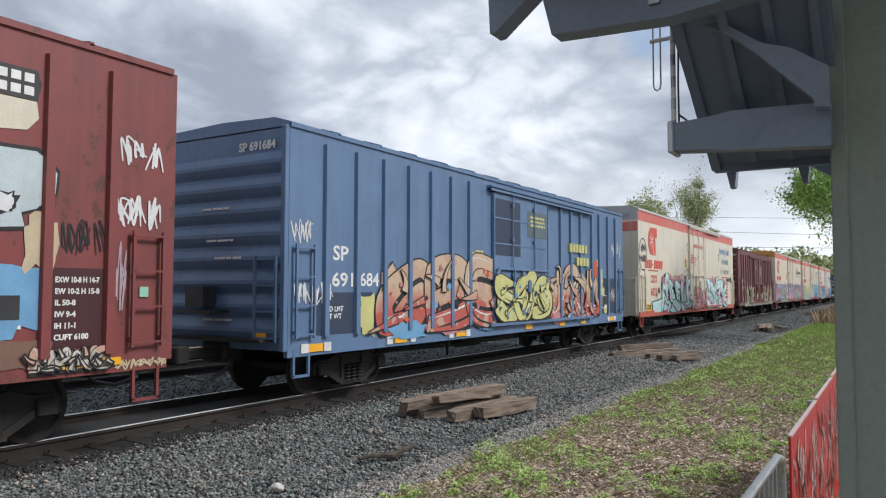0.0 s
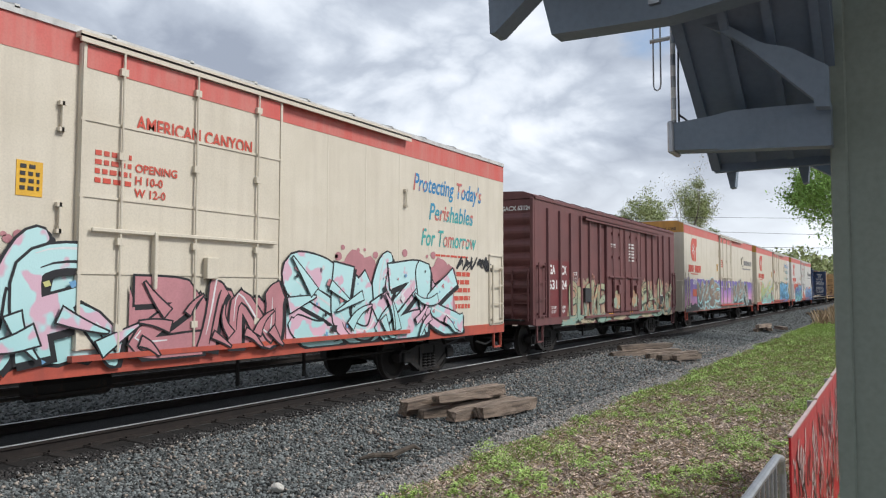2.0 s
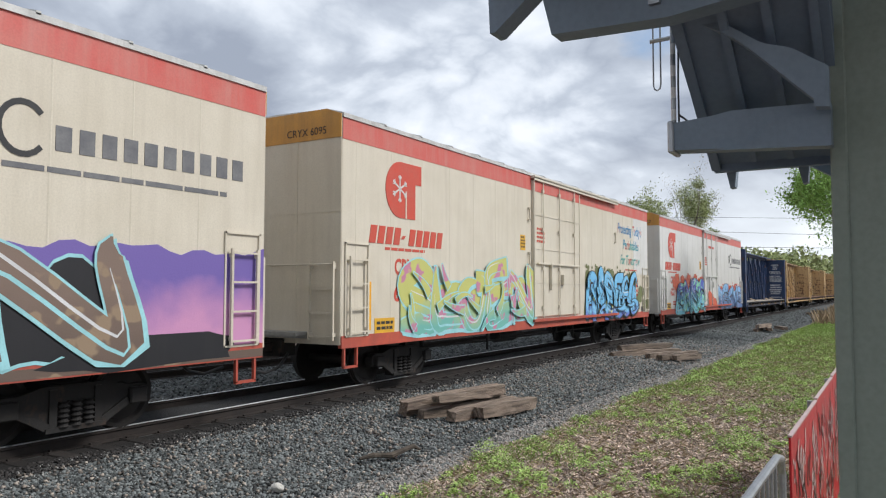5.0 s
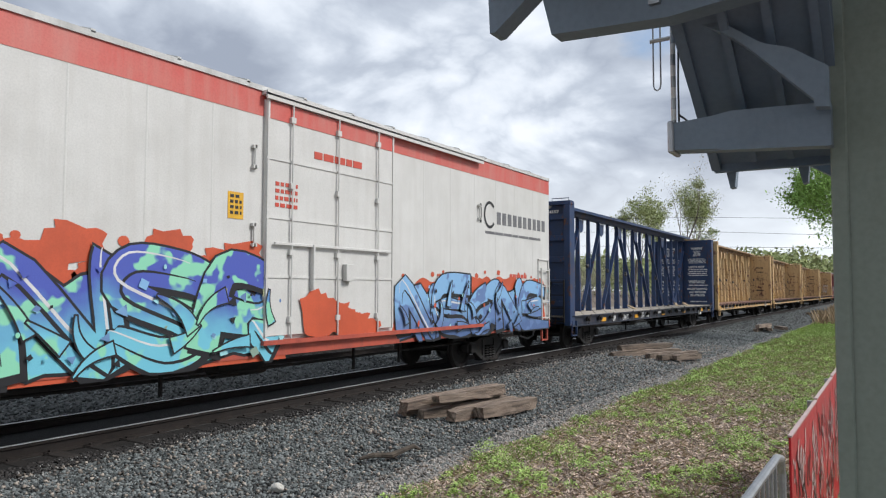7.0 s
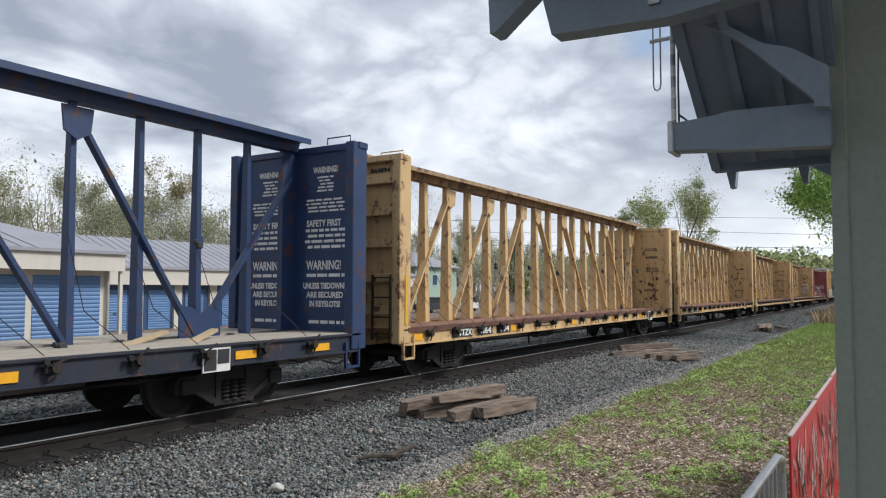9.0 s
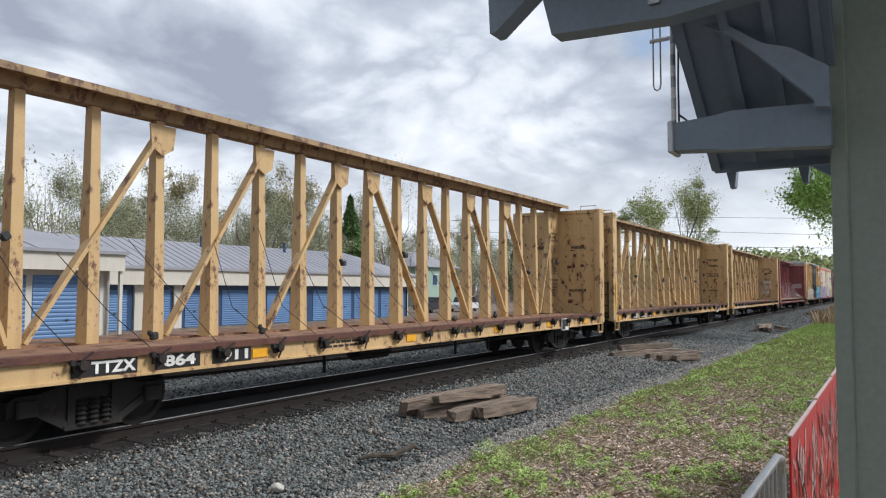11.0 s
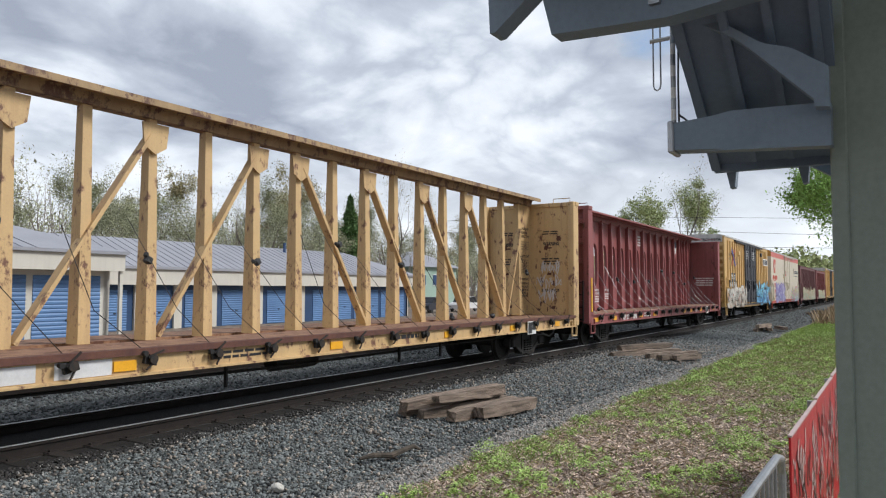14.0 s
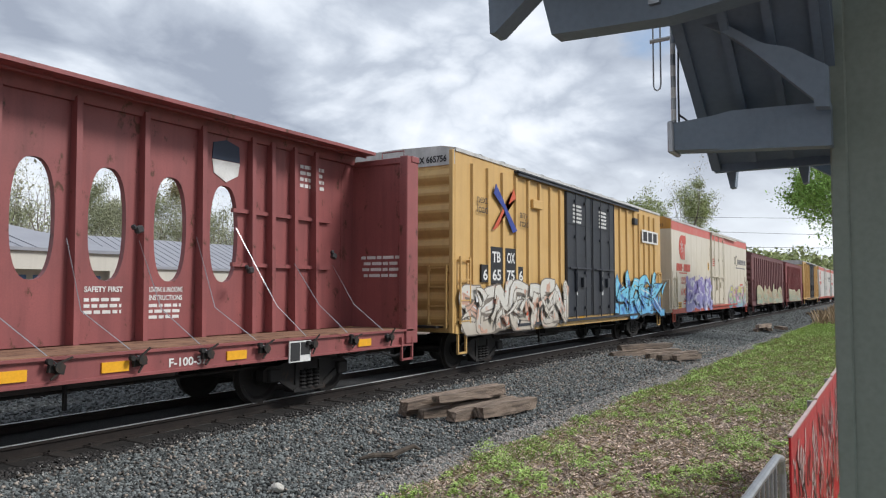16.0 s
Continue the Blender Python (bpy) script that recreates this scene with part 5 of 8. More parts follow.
# cream reefer with teal piece
c = reefer(27.9, 19.3, "6032", M_SILL, M_GREYCAP, M_CREAM, "cream refrigerator car with teal graffiti and red emblem", True)
part("end_stripe", boxes((-0.04, -0.01, -1.58, 1.58, 4.2, 4.55)), M_STRIPE, c)
sign("lettering", "AMERICAN CANYON", 8.75, 3.95, 0.26, M_RED, c, 2.0, 0.006, y=SIDE - 0.075)
for k, t in enumerate(("OPENING", "H 10-0", "W 12-0")):
    sign("lettering", t, 8.75, 3.4 - 0.16 * k, 0.15, M_RED, c, None, 0.003, y=SIDE - 0.075)
graffiti(c, "AESUR", 3.2, 0.95, 5.2, 1.5, P_TEAL, P_BLACK, P_PINK, 5, 0.1)
shards(c, 1.8, 0.95, 6.6, 1.4, (P_PINK, P_BLACK, P_WHITE, P_LBLUE, P_LIME), 404, 50, depth=0.062)
stain(c, 1.65, 0.92, 2.4, 0.7, P_BLACK, 91, name="graffiti_outline", depth=0.012, n=9)
stain(c, 1.75, 0.96, 2.25, 0.6, P_TEAL, 91, name="graffiti_fill", depth=0.016, n=9)
graffiti(c, "SUZK", 11.6, 0.95, 5.2, 1.5, P_TEAL, P_BLACK, P_PINK, 7, 0.05)
shards(c, 11.6, 0.95, 5.2, 1.4, (P_PINK, P_WHITE, P_BLACK, P_LBLUE), 405, 36, depth=0.056)
graffiti(c, "ZIN", 8.7, 1.0, 2.6, 1.0, P_PINK, P_BLACK, None, 8, 0.05, y=SIDE - 0.08)
ring = [(0.55 + 0.5 * math.cos(k * math.tau / 24 + 1), 3.3 + 0.62 * math.sin(k * math.tau / 24 + 1)) for k in range(26)]
P_SOOT = spray("thin_black_spray", (0.06, 0.06, 0.065))
part("graffiti_ring", ribbon(ring, [0.028] * 26, SIDE - 0.008), P_SOOT, c)
scrawl(c, 0.22, 3.38, 0.68, 0.36, P_SOOT, 92, r=0.032, strokes=4)
scrawl(c, 0.12, 2.98, 0.85, 0.32, P_SOOT, 95, r=0.03, strokes=6)
scrawl(c, 17.0, 2.3, 1.6, 0.4, P_BLACK, 93, r=0.035, strokes=7)
stain(c, 2.65, 1.75, 0.3, 0.28, P_BLACK, 94)

# brown boxcar
c = boxcar("boxcar", 49.1, 14.85, 4.46, 4.68, 0.84, M_BROWN, M_BROWN, [0.85, 1.72, 2.55, 3.38, 4.16, 5.07, 10.5, 11.35, 12.25, 13.0, 14.05], "oxide brown boxcar with green and tan graffiti", 1.95, bottom=M_BROWN)
plug_door(c, 5.65, 7.55, 1.15, 4.1, M_BROWN, M_BROWN, False, 4.16, (3.6, 12.0))
plug_door(c, 7.65, 9.6, 1.15, 4.1, M_BROWN, M_BROWN, False, rail=False)
plate("repaint_patch", 0.91, 1.66, 0.95, 2.75, M_REDPATCH, c, 0.004)
plate("repaint_patch", 1.78, 2.45, 0.95, 2.75, M_REDPATCH, c, 0.004)
for t, x, z in (("GA", 0.98, 2.36), ("CX", 1.84, 2.36), ("631", 0.93, 1.93), ("24", 1.85, 1.93)):
    sign("lettering", t, x, z, 0.36, M_WHITE, c, 0.18 * len(t) + 0.06, 0.01)
for t, x, z in (("LD LMT", 1.12, 1.36), ("LT WT", 1.12, 1.24), ("135800", 1.84, 1.36), ("84200", 1.84, 1.24)):
    sign("lettering", t, x, z, 0.11, M_WHITE, c, None, 0.003)
P_DGREEN = spray("dark_green_spray", (0.035, 0.05, 0.035))
P_HALO = blend_paint("tan_pink_haze_spray", (0.44, 0.36, 0.24), (0.36, 0.17, 0.13), 0.9, 1.9, (0.30, 0.28, 0.18))
graffiti(c, "BLOKE", 2.5, 0.84, 2.95, 1.35, P_SAGE, P_DGREEN, P_HALO, 6, 0.06, shine=P_HALO, back=P_HALO, spiky=False)
shards(c, 2.5, 0.9, 2.8, 1.2, (P_PINK, P_HALO), 407, 14, depth=0.056)
graffiti(c, "FLAW", 9.7, 0.92, 4.2, 1.25, P_SAGE, P_DGREEN, P_HALO, 3, 0.06, shine=P_HALO, back=P_HALO)
shards(c, 9.7, 0.95, 4.2, 1.2, (P_PINK, P_HALO, M_BROWN), 406, 16, depth=0.056)
sq = part("stencil_frame", boxes((2.82, 3.12, SIDE - 0.006, SIDE + 0.01, 2.14, 2.155), (2.82, 3.12, SIDE - 0.006, SIDE + 0.01, 2.425, 2.44), (2.82, 2.835, SIDE - 0.006, SIDE + 0.01, 2.155, 2.425), (3.105, 3.12, SIDE - 0.006, SIDE + 0.01, 2.155, 2.425)), M_WHITE, c)
sign("lettering", "PLATE", 2.86, 2.34, 0.08, M_WHITE, c, 0.22, 0.003)
sign("lettering", "C", 2.93, 2.2, 0.11, M_WHITE, c, 0.08, 0.003)
for i in range(8):
    stain(c, 1.6 + 1.6 * i, 0.84, 1.5, 0.2, (P_SAGE, P_HALO)[i % 2], 100 + i, depth=0.026, y=SIDE - 0.012)
for x, z in ((6.2, 1.2), (8.3, 1.2)):
    stain(c, x, z, 0.9, 0.7, P_SAGE, int(x * 9), y=SIDE - 0.09)
plate("grille", 3.57, 4.12, 1.52, 1.96, M_BLACK, c, 0.1)
consolidated_stencil(c, 12.25, 1.3, 0.5, 0.4, SIDE - 0.05)
reflectors(c, (3.66, 6.04, 8.31, 10.9, 13.2), 0.97, 0.14)
bars(6.1, 3.3, 0.5, 0.2, 2, M_WHITE, c, 15, y=SIDE - 0.075)
bars(8.1, 2.9, 0.6, 0.7, 6, M_WHITE, c, 16, y=SIDE - 0.075)
end_sign("GACX 63124", c, -0.02, -0.6, 4.1, 0.17, 0.9, M_WHITE)

# reefers with graffiti
c = reefer(65.85, 19.25, "6088", M_SILL, M_CAP, M_CREAM, "cream refrigerator car with purple band and graffiti")
part("spray_band", prism([(0, 1.0)] + [(k * 0.1925, 2.44 + 0.03 * math.sin(k * 0.45) + 0.035 * math.sin(k * 1.9) + 0.03 * math.sin(k * 5.1)) for k in range(101)] + [(19.25, 1.0)], "y", SIDE - 0.016, SIDE), P_PURPLE, c)
part("spray_band", boxes((8.0, 11.4, SIDE - 0.078, SIDE - 0.06, 1.2, 2.44)), P_PURPLE, c)
part("spray_band", boxes((0.0, 2.6, SIDE - 0.024, SIDE - 0.02, 0.88, 1.06), (2.6, 19.25, SIDE - 0.025, SIDE - 0.021, 0.88, 1.0)), P_BROWNL, c)
graffiti(c, "MASE", 2.4, 0.95, 5.4, 1.5, P_BROWNL, P_CYAN, None, 2, 0.06, y=SIDE - 0.004, back=P_BLACK, spiky=False)
shards(c, 2.4, 0.95, 5.4, 1.4, (P_CREAM, P_BLACK, P_BROWNL), 408, 34, depth=0.062)
graffiti(c, "MAN", 11.8, 0.95, 5.0, 1.45, P_BROWNL, P_CYAN, None, 3, 0.06, y=SIDE - 0.004, back=P_BLACK, spiky=False)
for i in range(5):
    stain(c, 0.1 + 0.5 * i, 0.85, 0.8, 0.35 + 0.12 * (i % 2), P_BLACK, 120 + i, depth=0.022)
stain(c, 15.5, 0.85, 3.4, 0.5, P_BLACK, 126, depth=0.022)
sign("lettering", "CRYX", 1.62, 2.2, 0.44, M_WHITE, c, 0.9, 0.012, depth=0.022)
plate("painted_over_number", 1.55, 2.35, 1.6, 1.95, P_REDS, c, 0.024)
tag = scrawl(c, 0, 0, 1.3, 0.6, P_BLACK, 127, r=0.03, strokes=7)
tag.matrix_basis = Matrix.Translation((-0.03, 0.4, 1.9)) @ pose(0, 0, 0, 0, 0, -90) @ Matrix.Translation((0, -SIDE, 0))

c = reefer(87.0, 18.95, "6095", M_SILL, M_CAP, M_CREAM, "cream refrigerator car with blue and olive graffiti", True)
plate("fresh_white_patch", 17.1, 18.9, 2.5, 4.6, M_OFFWHITE, c, 0.004)
graffiti(c, "RABESC", 12.1, 0.9, 5.2, 1.6, P_SKY, P_BLACK, P_OLIVE, 5, 0.02)
shards(c, 12.1, 0.9, 5.2, 1.5, (P_LIME, P_OLIVE, P_LBLUE, P_BLACK), 409, 44, depth=0.07)
for i in range(6):
    stain(c, 16.9 + 0.25 * i, 0.85 + 0.25 * (i % 4), 0.7, 0.5, (P_OLIVE, P_BLACK, P_OLIVE)[i % 3], 140 + i)
graffiti(c, "SLOEN", 1.8, 0.95, 6.0, 1.5, P_MULTI, P_CYAN, None, 12, 0.02)

c = reefer(107.8, 19.1, "6227", M_SILL, M_CAP, M_OFFWHITE, "white refrigerator car with blue and red graffiti")
for i in range(16):
    stain(c, 1.9 + 0.44 * i, 1.9 + 0.3 * math.sin(i * 2.3), 0.9, 0.55, P_REDS, 160 + i, depth=0.005)
graffiti(c, "ENSR", 2.6, 0.8, 5.65, 1.5, P_VIOLET, P_BLACK, P_REDS, 11, 0.1)
shards(c, 3.0, 0.84, 5.7, 1.45, (P_VIOLET, P_CYAN, P_BLACK, P_STEELB, P_SAGE), 410, 60, depth=0.056)
for i in range(6):
    stain(c, 8.7 + 0.3 * i, 1.05, 0.8, 0.95 - 0.12 * i, P_REDS, 180 + i, depth=0.09)
graffiti(c, "NEONE", 11.7, 0.85, 6.9, 1.3, P_STEELB, P_BLACK, P_REDS, 13, 0.05)
shards(c, 12.0, 0.9, 6.9, 1.2, (P_BLACK, P_CYAN, P_STEELB, P_REDS), 411, 54, depth=0.062)
bars(9.1, 4.0, 1.3, 0.22, 1, M_RED, c, 17, y=SIDE - 0.072)
for z, w, sd in ((2.5, 0.9, 181), (1.35, 0.85, 182), (2.2, 0.35, 183)):
    tag = scrawl(c, 0, 0, w, 0.55, P_BLACK, sd, r=0.03, strokes=6)
    tag.matrix_basis = Matrix.Translation((-0.03, 0.1 if w > 0.5 else -0.7, z)) @ pose(0, 0, 0, 0, 0, -90) @ Matrix.Translation((0, -SIDE, 0))
scrawl(c, 0.1, 0.86, 1.1, 0.25, P_PINK, 184, r=0.025, strokes=6)

# centerbeam cars
c = centerbeam(128.65, 20.35, M_NAVY, M_DECKW, "navy blue empty centerbeam flat car with truss spine", "274157", 17, 1.28, 1.11, sill_paint=M_NAVYSILL, slim=0.58)
for y0 in (1.25, -0.18):
    x = 20.35 - 0.062
    end_sign("SAFETY FIRST", c, x, y0 - 0.15, 3.1, 0.17, 0.85, M_WHITE)
    end_sign("WARNING!", c, x, y0 - 0.15, 2.28, 0.24, 0.85, M_WHITE)
    for i, t in enumerate(("UNLESS TIEDOWNS", "ARE SECURED", "IN KEYSLOTS!")):
        end_sign(t, c, x, y0 - 0.08 - 0.08 * i, 1.92 - 0.17 * i, 0.15, 1.05 - 0.15 * i, M_WHITE)
    end_bars(c, x, y0 - 0.12, 3.62, 0.95, 0.28, 4, M_WHITE, 3)
    end_sign("WARNING!", c, x, y0 - 0.3, 4.12, 0.16, 0.6, M_WHITE)
    end_bars(c, x, y0 - 0.38, 4.05, 0.42, 0.32, 5, M_WHITE, 8)
    end_bars(c, x, y0 - 0.1, 3.05, 1.05, 0.42, 4, M_WHITE, 4)
    end_bars(c, x, y0 - 0.1, 2.2, 1.05, 0.12, 1, M_WHITE, 5)
    end_bars(c, x, y0 - 0.15, 1.32, 0.95, 0.12, 1, M_WHITE, 6)
sign("lettering", "UP", 3.87, 0.84, 0.24, M_WHITE, c, 0.32, 0.004, y=SIDE + 0.05)
sign("lettering", "274157", 4.97, 0.84, 0.24, M_WHITE, c, 0.8, 0.004, y=SIDE + 0.05)
reflectors(c, (2.7, 6.4, 10.2, 13.8, 17.4, 19.1), 0.86, 0.12, y=SIDE + 0.05)
for t, x, z in (("LD LMT", 7.15, 0.96), ("LT WT", 7.2, 0.84), ("223800", 7.85, 0.96), ("62200", 7.9, 0.84)):
    sign("lettering", t, x, z, 0.13, M_WHITE, c, 0.42, 0.003, y=SIDE + 0.05)
bars(9.1, 0.93, 1.0, 0.1, 2, M_WHITE, c, 18, y=SIDE + 0.05)
bars(12.6, 0.94, 0.8, 0.06, 1, M_WHITE, c, 19, y=SIDE + 0.05)
end_sign("CAUTION:", c, -0.165, 0.3, 4.53, 0.12, 0.5, M_WHITE)
end_sign("UP", c, -0.01, -0.75, 4.42, 0.12, 0.2, M_WHITE)
end_sign("274157", c, -0.01, -0.7, 4.27, 0.12, 0.5, M_WHITE)
for (x, y, a) in ((9.0, -0.7, 35), (16.5, -0.6, 20), (17.3, -0.9, 28)):
    part("loose_board", boxes((-0.6, 0.6, -0.06, 0.06, 0, 0.05)), M_TIMBER, c, "", pose(x, y, 1.14, 0, -8, a))
for i, num in enumerate(("864894", "864911", "862329", "862504")):
    c = centerbeam(150.4 + 21.85 * i, 20.55, M_YEL, M_DECKR, "faded yellow empty centerbeam flat car with rust", num, 18, 0.94, 1.1, seed=i, chord=M_YELCHORD)
    x = 20.55 - 0.062
    for y0 in (1.3, -0.15):
        end_sign("WARNING", c, x, y0 - 0.35, 3.3, 0.15, 0.55, P_BLACK)
        if i != 1:
            end_bars(c, x, y0 - 0.3, 3.75, 0.6, 0.14, 2, P_BLACK, 30 + i)
            end_bars(c, x, y0 - 0.3, 2.9, 0.6, 0.24, 3, P_BLACK, 40 + i)
        end_sign("BULKHEADS", c, x, y0 - 0.3, 1.85, 0.12, 0.6, P_BLACK)
        rnd = random.Random(200 + i)
        for k in range(16):
            s = stain(c, 0, 0, rnd.uniform(0.03, 0.2), rnd.uniform(0.04, 0.22), M_RUST, 300 + 10 * i + k, name="rust_patch", n=14)
            s.matrix_basis = Matrix.Translation((x - 0.002 - 0.0006 * k, y0 - rnd.uniform(0.0, 0.8), rnd.uniform(1.2, 3.6) if k else 1.2)) @ pose(0, 0, 0, 0, 0, -90) @ Matrix.Translation((0, -SIDE, 0))
    part("spine_panel", boxes((19.66, 20.49, -0.055, 0.055, 1.125, 4.56)), M_YEL, c, "solid lettered panel between the last post and the bulkhead")
    g = SIDE + 1.543
    for k, (t, z, w) in enumerate((("LOADING AND", 3.78, 0.55), ("UNLOADING", 3.66, 0.45), ("INSTRUCTIONS", 3.54, 0.6), ("SAFETY FIRST", 2.92, 0.6), ("WARNING", 2.2, 0.6), ("DO NOT MOVE", 2.07, 0.56), ("CAR UNLESS", 1.97, 0.54), ("TIEDOWNS ARE", 1.87, 0.56), ("SECURED IN", 1.77, 0.5), ("KEYSLOTS", 1.67, 0.42))):
        sign("lettering", t, 19.8, z, 0.1, P_BLACK, c, w, 0.003, y=g)
    bars(19.82, 3.12, 0.55, 0.3, 4, M_FADED, c, 50 + i, y=g)
    bars(19.82, 2.4, 0.55, 0.45, 6, M_FADED, c, 60 + i, y=g)
    rnd = random.Random(700 + i)
    for k in range(10):
        stain(c, 19.7 + 0.7 * rnd.random(), rnd.uniform(1.15, 4.2) if k > 4 else rnd.uniform(1.14, 1.5), rnd.uniform(0.03, 0.14), rnd.uniform(0.04, 0.2), M_RUST, 500 + 10 * i + k, y=g + 0.003, name="rust_patch", n=14)
    for k, (x0, w) in enumerate(((1.95, 0.9), (3.12, 0.74), (4.08, 0.74))):
        plate("number_patch", x0, x0 + w, 0.83, 1.03, P_BLACK if i != 3 else P_WHITE, c, 0.008, y=SIDE + 0.05)
    if i != 3:
        sign("lettering", "TTZX", 2.2, 0.87, 0.2, M_WHITE, c, 0.62, 0.008, y=SIDE + 0.036)
        sign("lettering", num[:3], 3.25, 0.87, 0.2, M_WHITE, c, 0.52, 0.008, y=SIDE + 0.036)
        sign("lettering", num[3:], 4.23, 0.87, 0.2, M_WHITE, c, 0.52, 0.008, y=SIDE + 0.036)
    part("rusty_deck_edge", boxes((0.15, 20.4, SIDE - 0.014, SIDE + 0.16, 1.05, 1.135)), M_RUST, c)
    if i == 3:
        for sd, yy, zz, w in ((401, -0.3, 1.9, 0.8), (402, -0.45, 2.35, 0.6), (403, -0.35, 1.5, 0.6)):
            tag = scrawl(c, 0, 0, w, 0.5, P_WHITE, sd, r=0.012, strokes=6)
            tag.matrix_basis = Matrix.Translation((x - 0.02, yy, zz)) @ pose(0, 0, 0, 0, 0, -90) @ Matrix.Translation((0, -SIDE, 0))
    reflectors(c, (0.4, 4.84, 9.0, 12.8, 16.0, 18.9), 0.86, 0.13, 0.32, y=SIDE + 0.05)
    bars(6.4, 0.86, 1.2, 0.14, 2, P_BLACK, c, 70 + i, y=SIDE + 0.05)
    bars(11.0, 0.86, 0.8, 0.14, 1, P_BLACK, c, 80 + i, y=SIDE + 0.05)
    end_sign(num, c, -0.005, -0.75, 4.3, 0.13, 0.5, P_BLACK)
    plate("yellow_handrail_strip", 0.02, 0.1, 1.2, 2.2, M_NOTICE, c, 0.02, y=SIDE + 0.0)
c = centerbeam(237.7, 20.45, M_CBRED, M_DECKR, "red empty flat car with oval holes in the spine", "273096", 18, 0.9, 1.1, oval=True, seed=9)
yp = SIDE + 1.548
for x0, heads in ((14.3, ("SAFETY FIRST",)), (15.38, ("LOADING & UNLOADING", "INSTRUCTIONS")), (4.5, ("LOADING & UNLOADING", "INSTRUCTIONS")), (5.68, ("SAFETY FIRST",))):
    for k, t in enumerate(heads):
        sign("lettering", t, x0, 1.86 - 0.13 * k, 0.11, M_WHITE, c, 0.62, 0.003, y=yp)
    bars(x0, 1.5 - 0.1 * (len(heads) - 1), 0.6, 0.27, 3, M_WHITE, c, int(x0), y=yp)
for x0 in (18.75, 10.3, 1.3):
    bars(x0, 3.85, 0.7, 0.5, 4, M_WHITE, c, int(x0) + 3, y=yp)
sh = part("emblem", prism([(16.58, 4.42), (16.87, 4.5), (17.16, 4.42), (17.18, 4.14), (16.56, 4.14)], "y", yp - 0.012, yp), M_NAVYP, c, "shield emblem, dark above and white below")
part("emblem_field", prism([(16.56, 4.13), (17.18, 4.13), (17.14, 3.9), (16.87, 3.76), (16.6, 3.9)], "y", yp - 0.012, yp), M_WHITE, sh)
end_bars(c, 20.45 - 0.062, -0.3, 2.6, 1.0, 0.5, 4, M_WHITE, 91)
end_sign("UP 273096", c, -0.005, -0.3, 3.75, 0.15, 0.9, M_WHITE)
sign("lettering", "UP 27", 3.44, 0.84, 0.24, M_WHITE, c, 0.7, 0.008, y=SIDE + 0.05)
sign("lettering", "3096", 4.54, 0.84, 0.24, M_WHITE, c, 0.55, 0.008, y=SIDE + 0.05)
sign("lettering", "F-100-37", 14.6, 0.85, 0.16, M_WHITE, c, 0.65, 0.004, y=SIDE + 0.05)
reflectors(c, (0.4, 2.3, 5.4, 7.3, 12.3, 13.6, 15.6, 18.7), 0.86, 0.13, 0.38, y=SIDE + 0.05)
sign("lettering", "CAPY 153000", 6.05, 0.96, 0.12, M_WHITE, c, 0.85, 0.003, y=SIDE + 0.05)
bars(6.05, 0.83, 0.85, 0.1, 1, M_WHITE, c, 95, y=SIDE + 0.05)
plate("yellow_handrail_strip", 0.02, 0.12, 1.2, 2.3, M_NOTICE, c, 0.02)

# yellow high boxcar
M_DOORB = mat("black_door_paint", (0.02, 0.025, 0.035), (0.03, 0.033, 0.04), 1.5, 0.5, streak=0.2, dirt=(0.08, 0.07, 0.06))


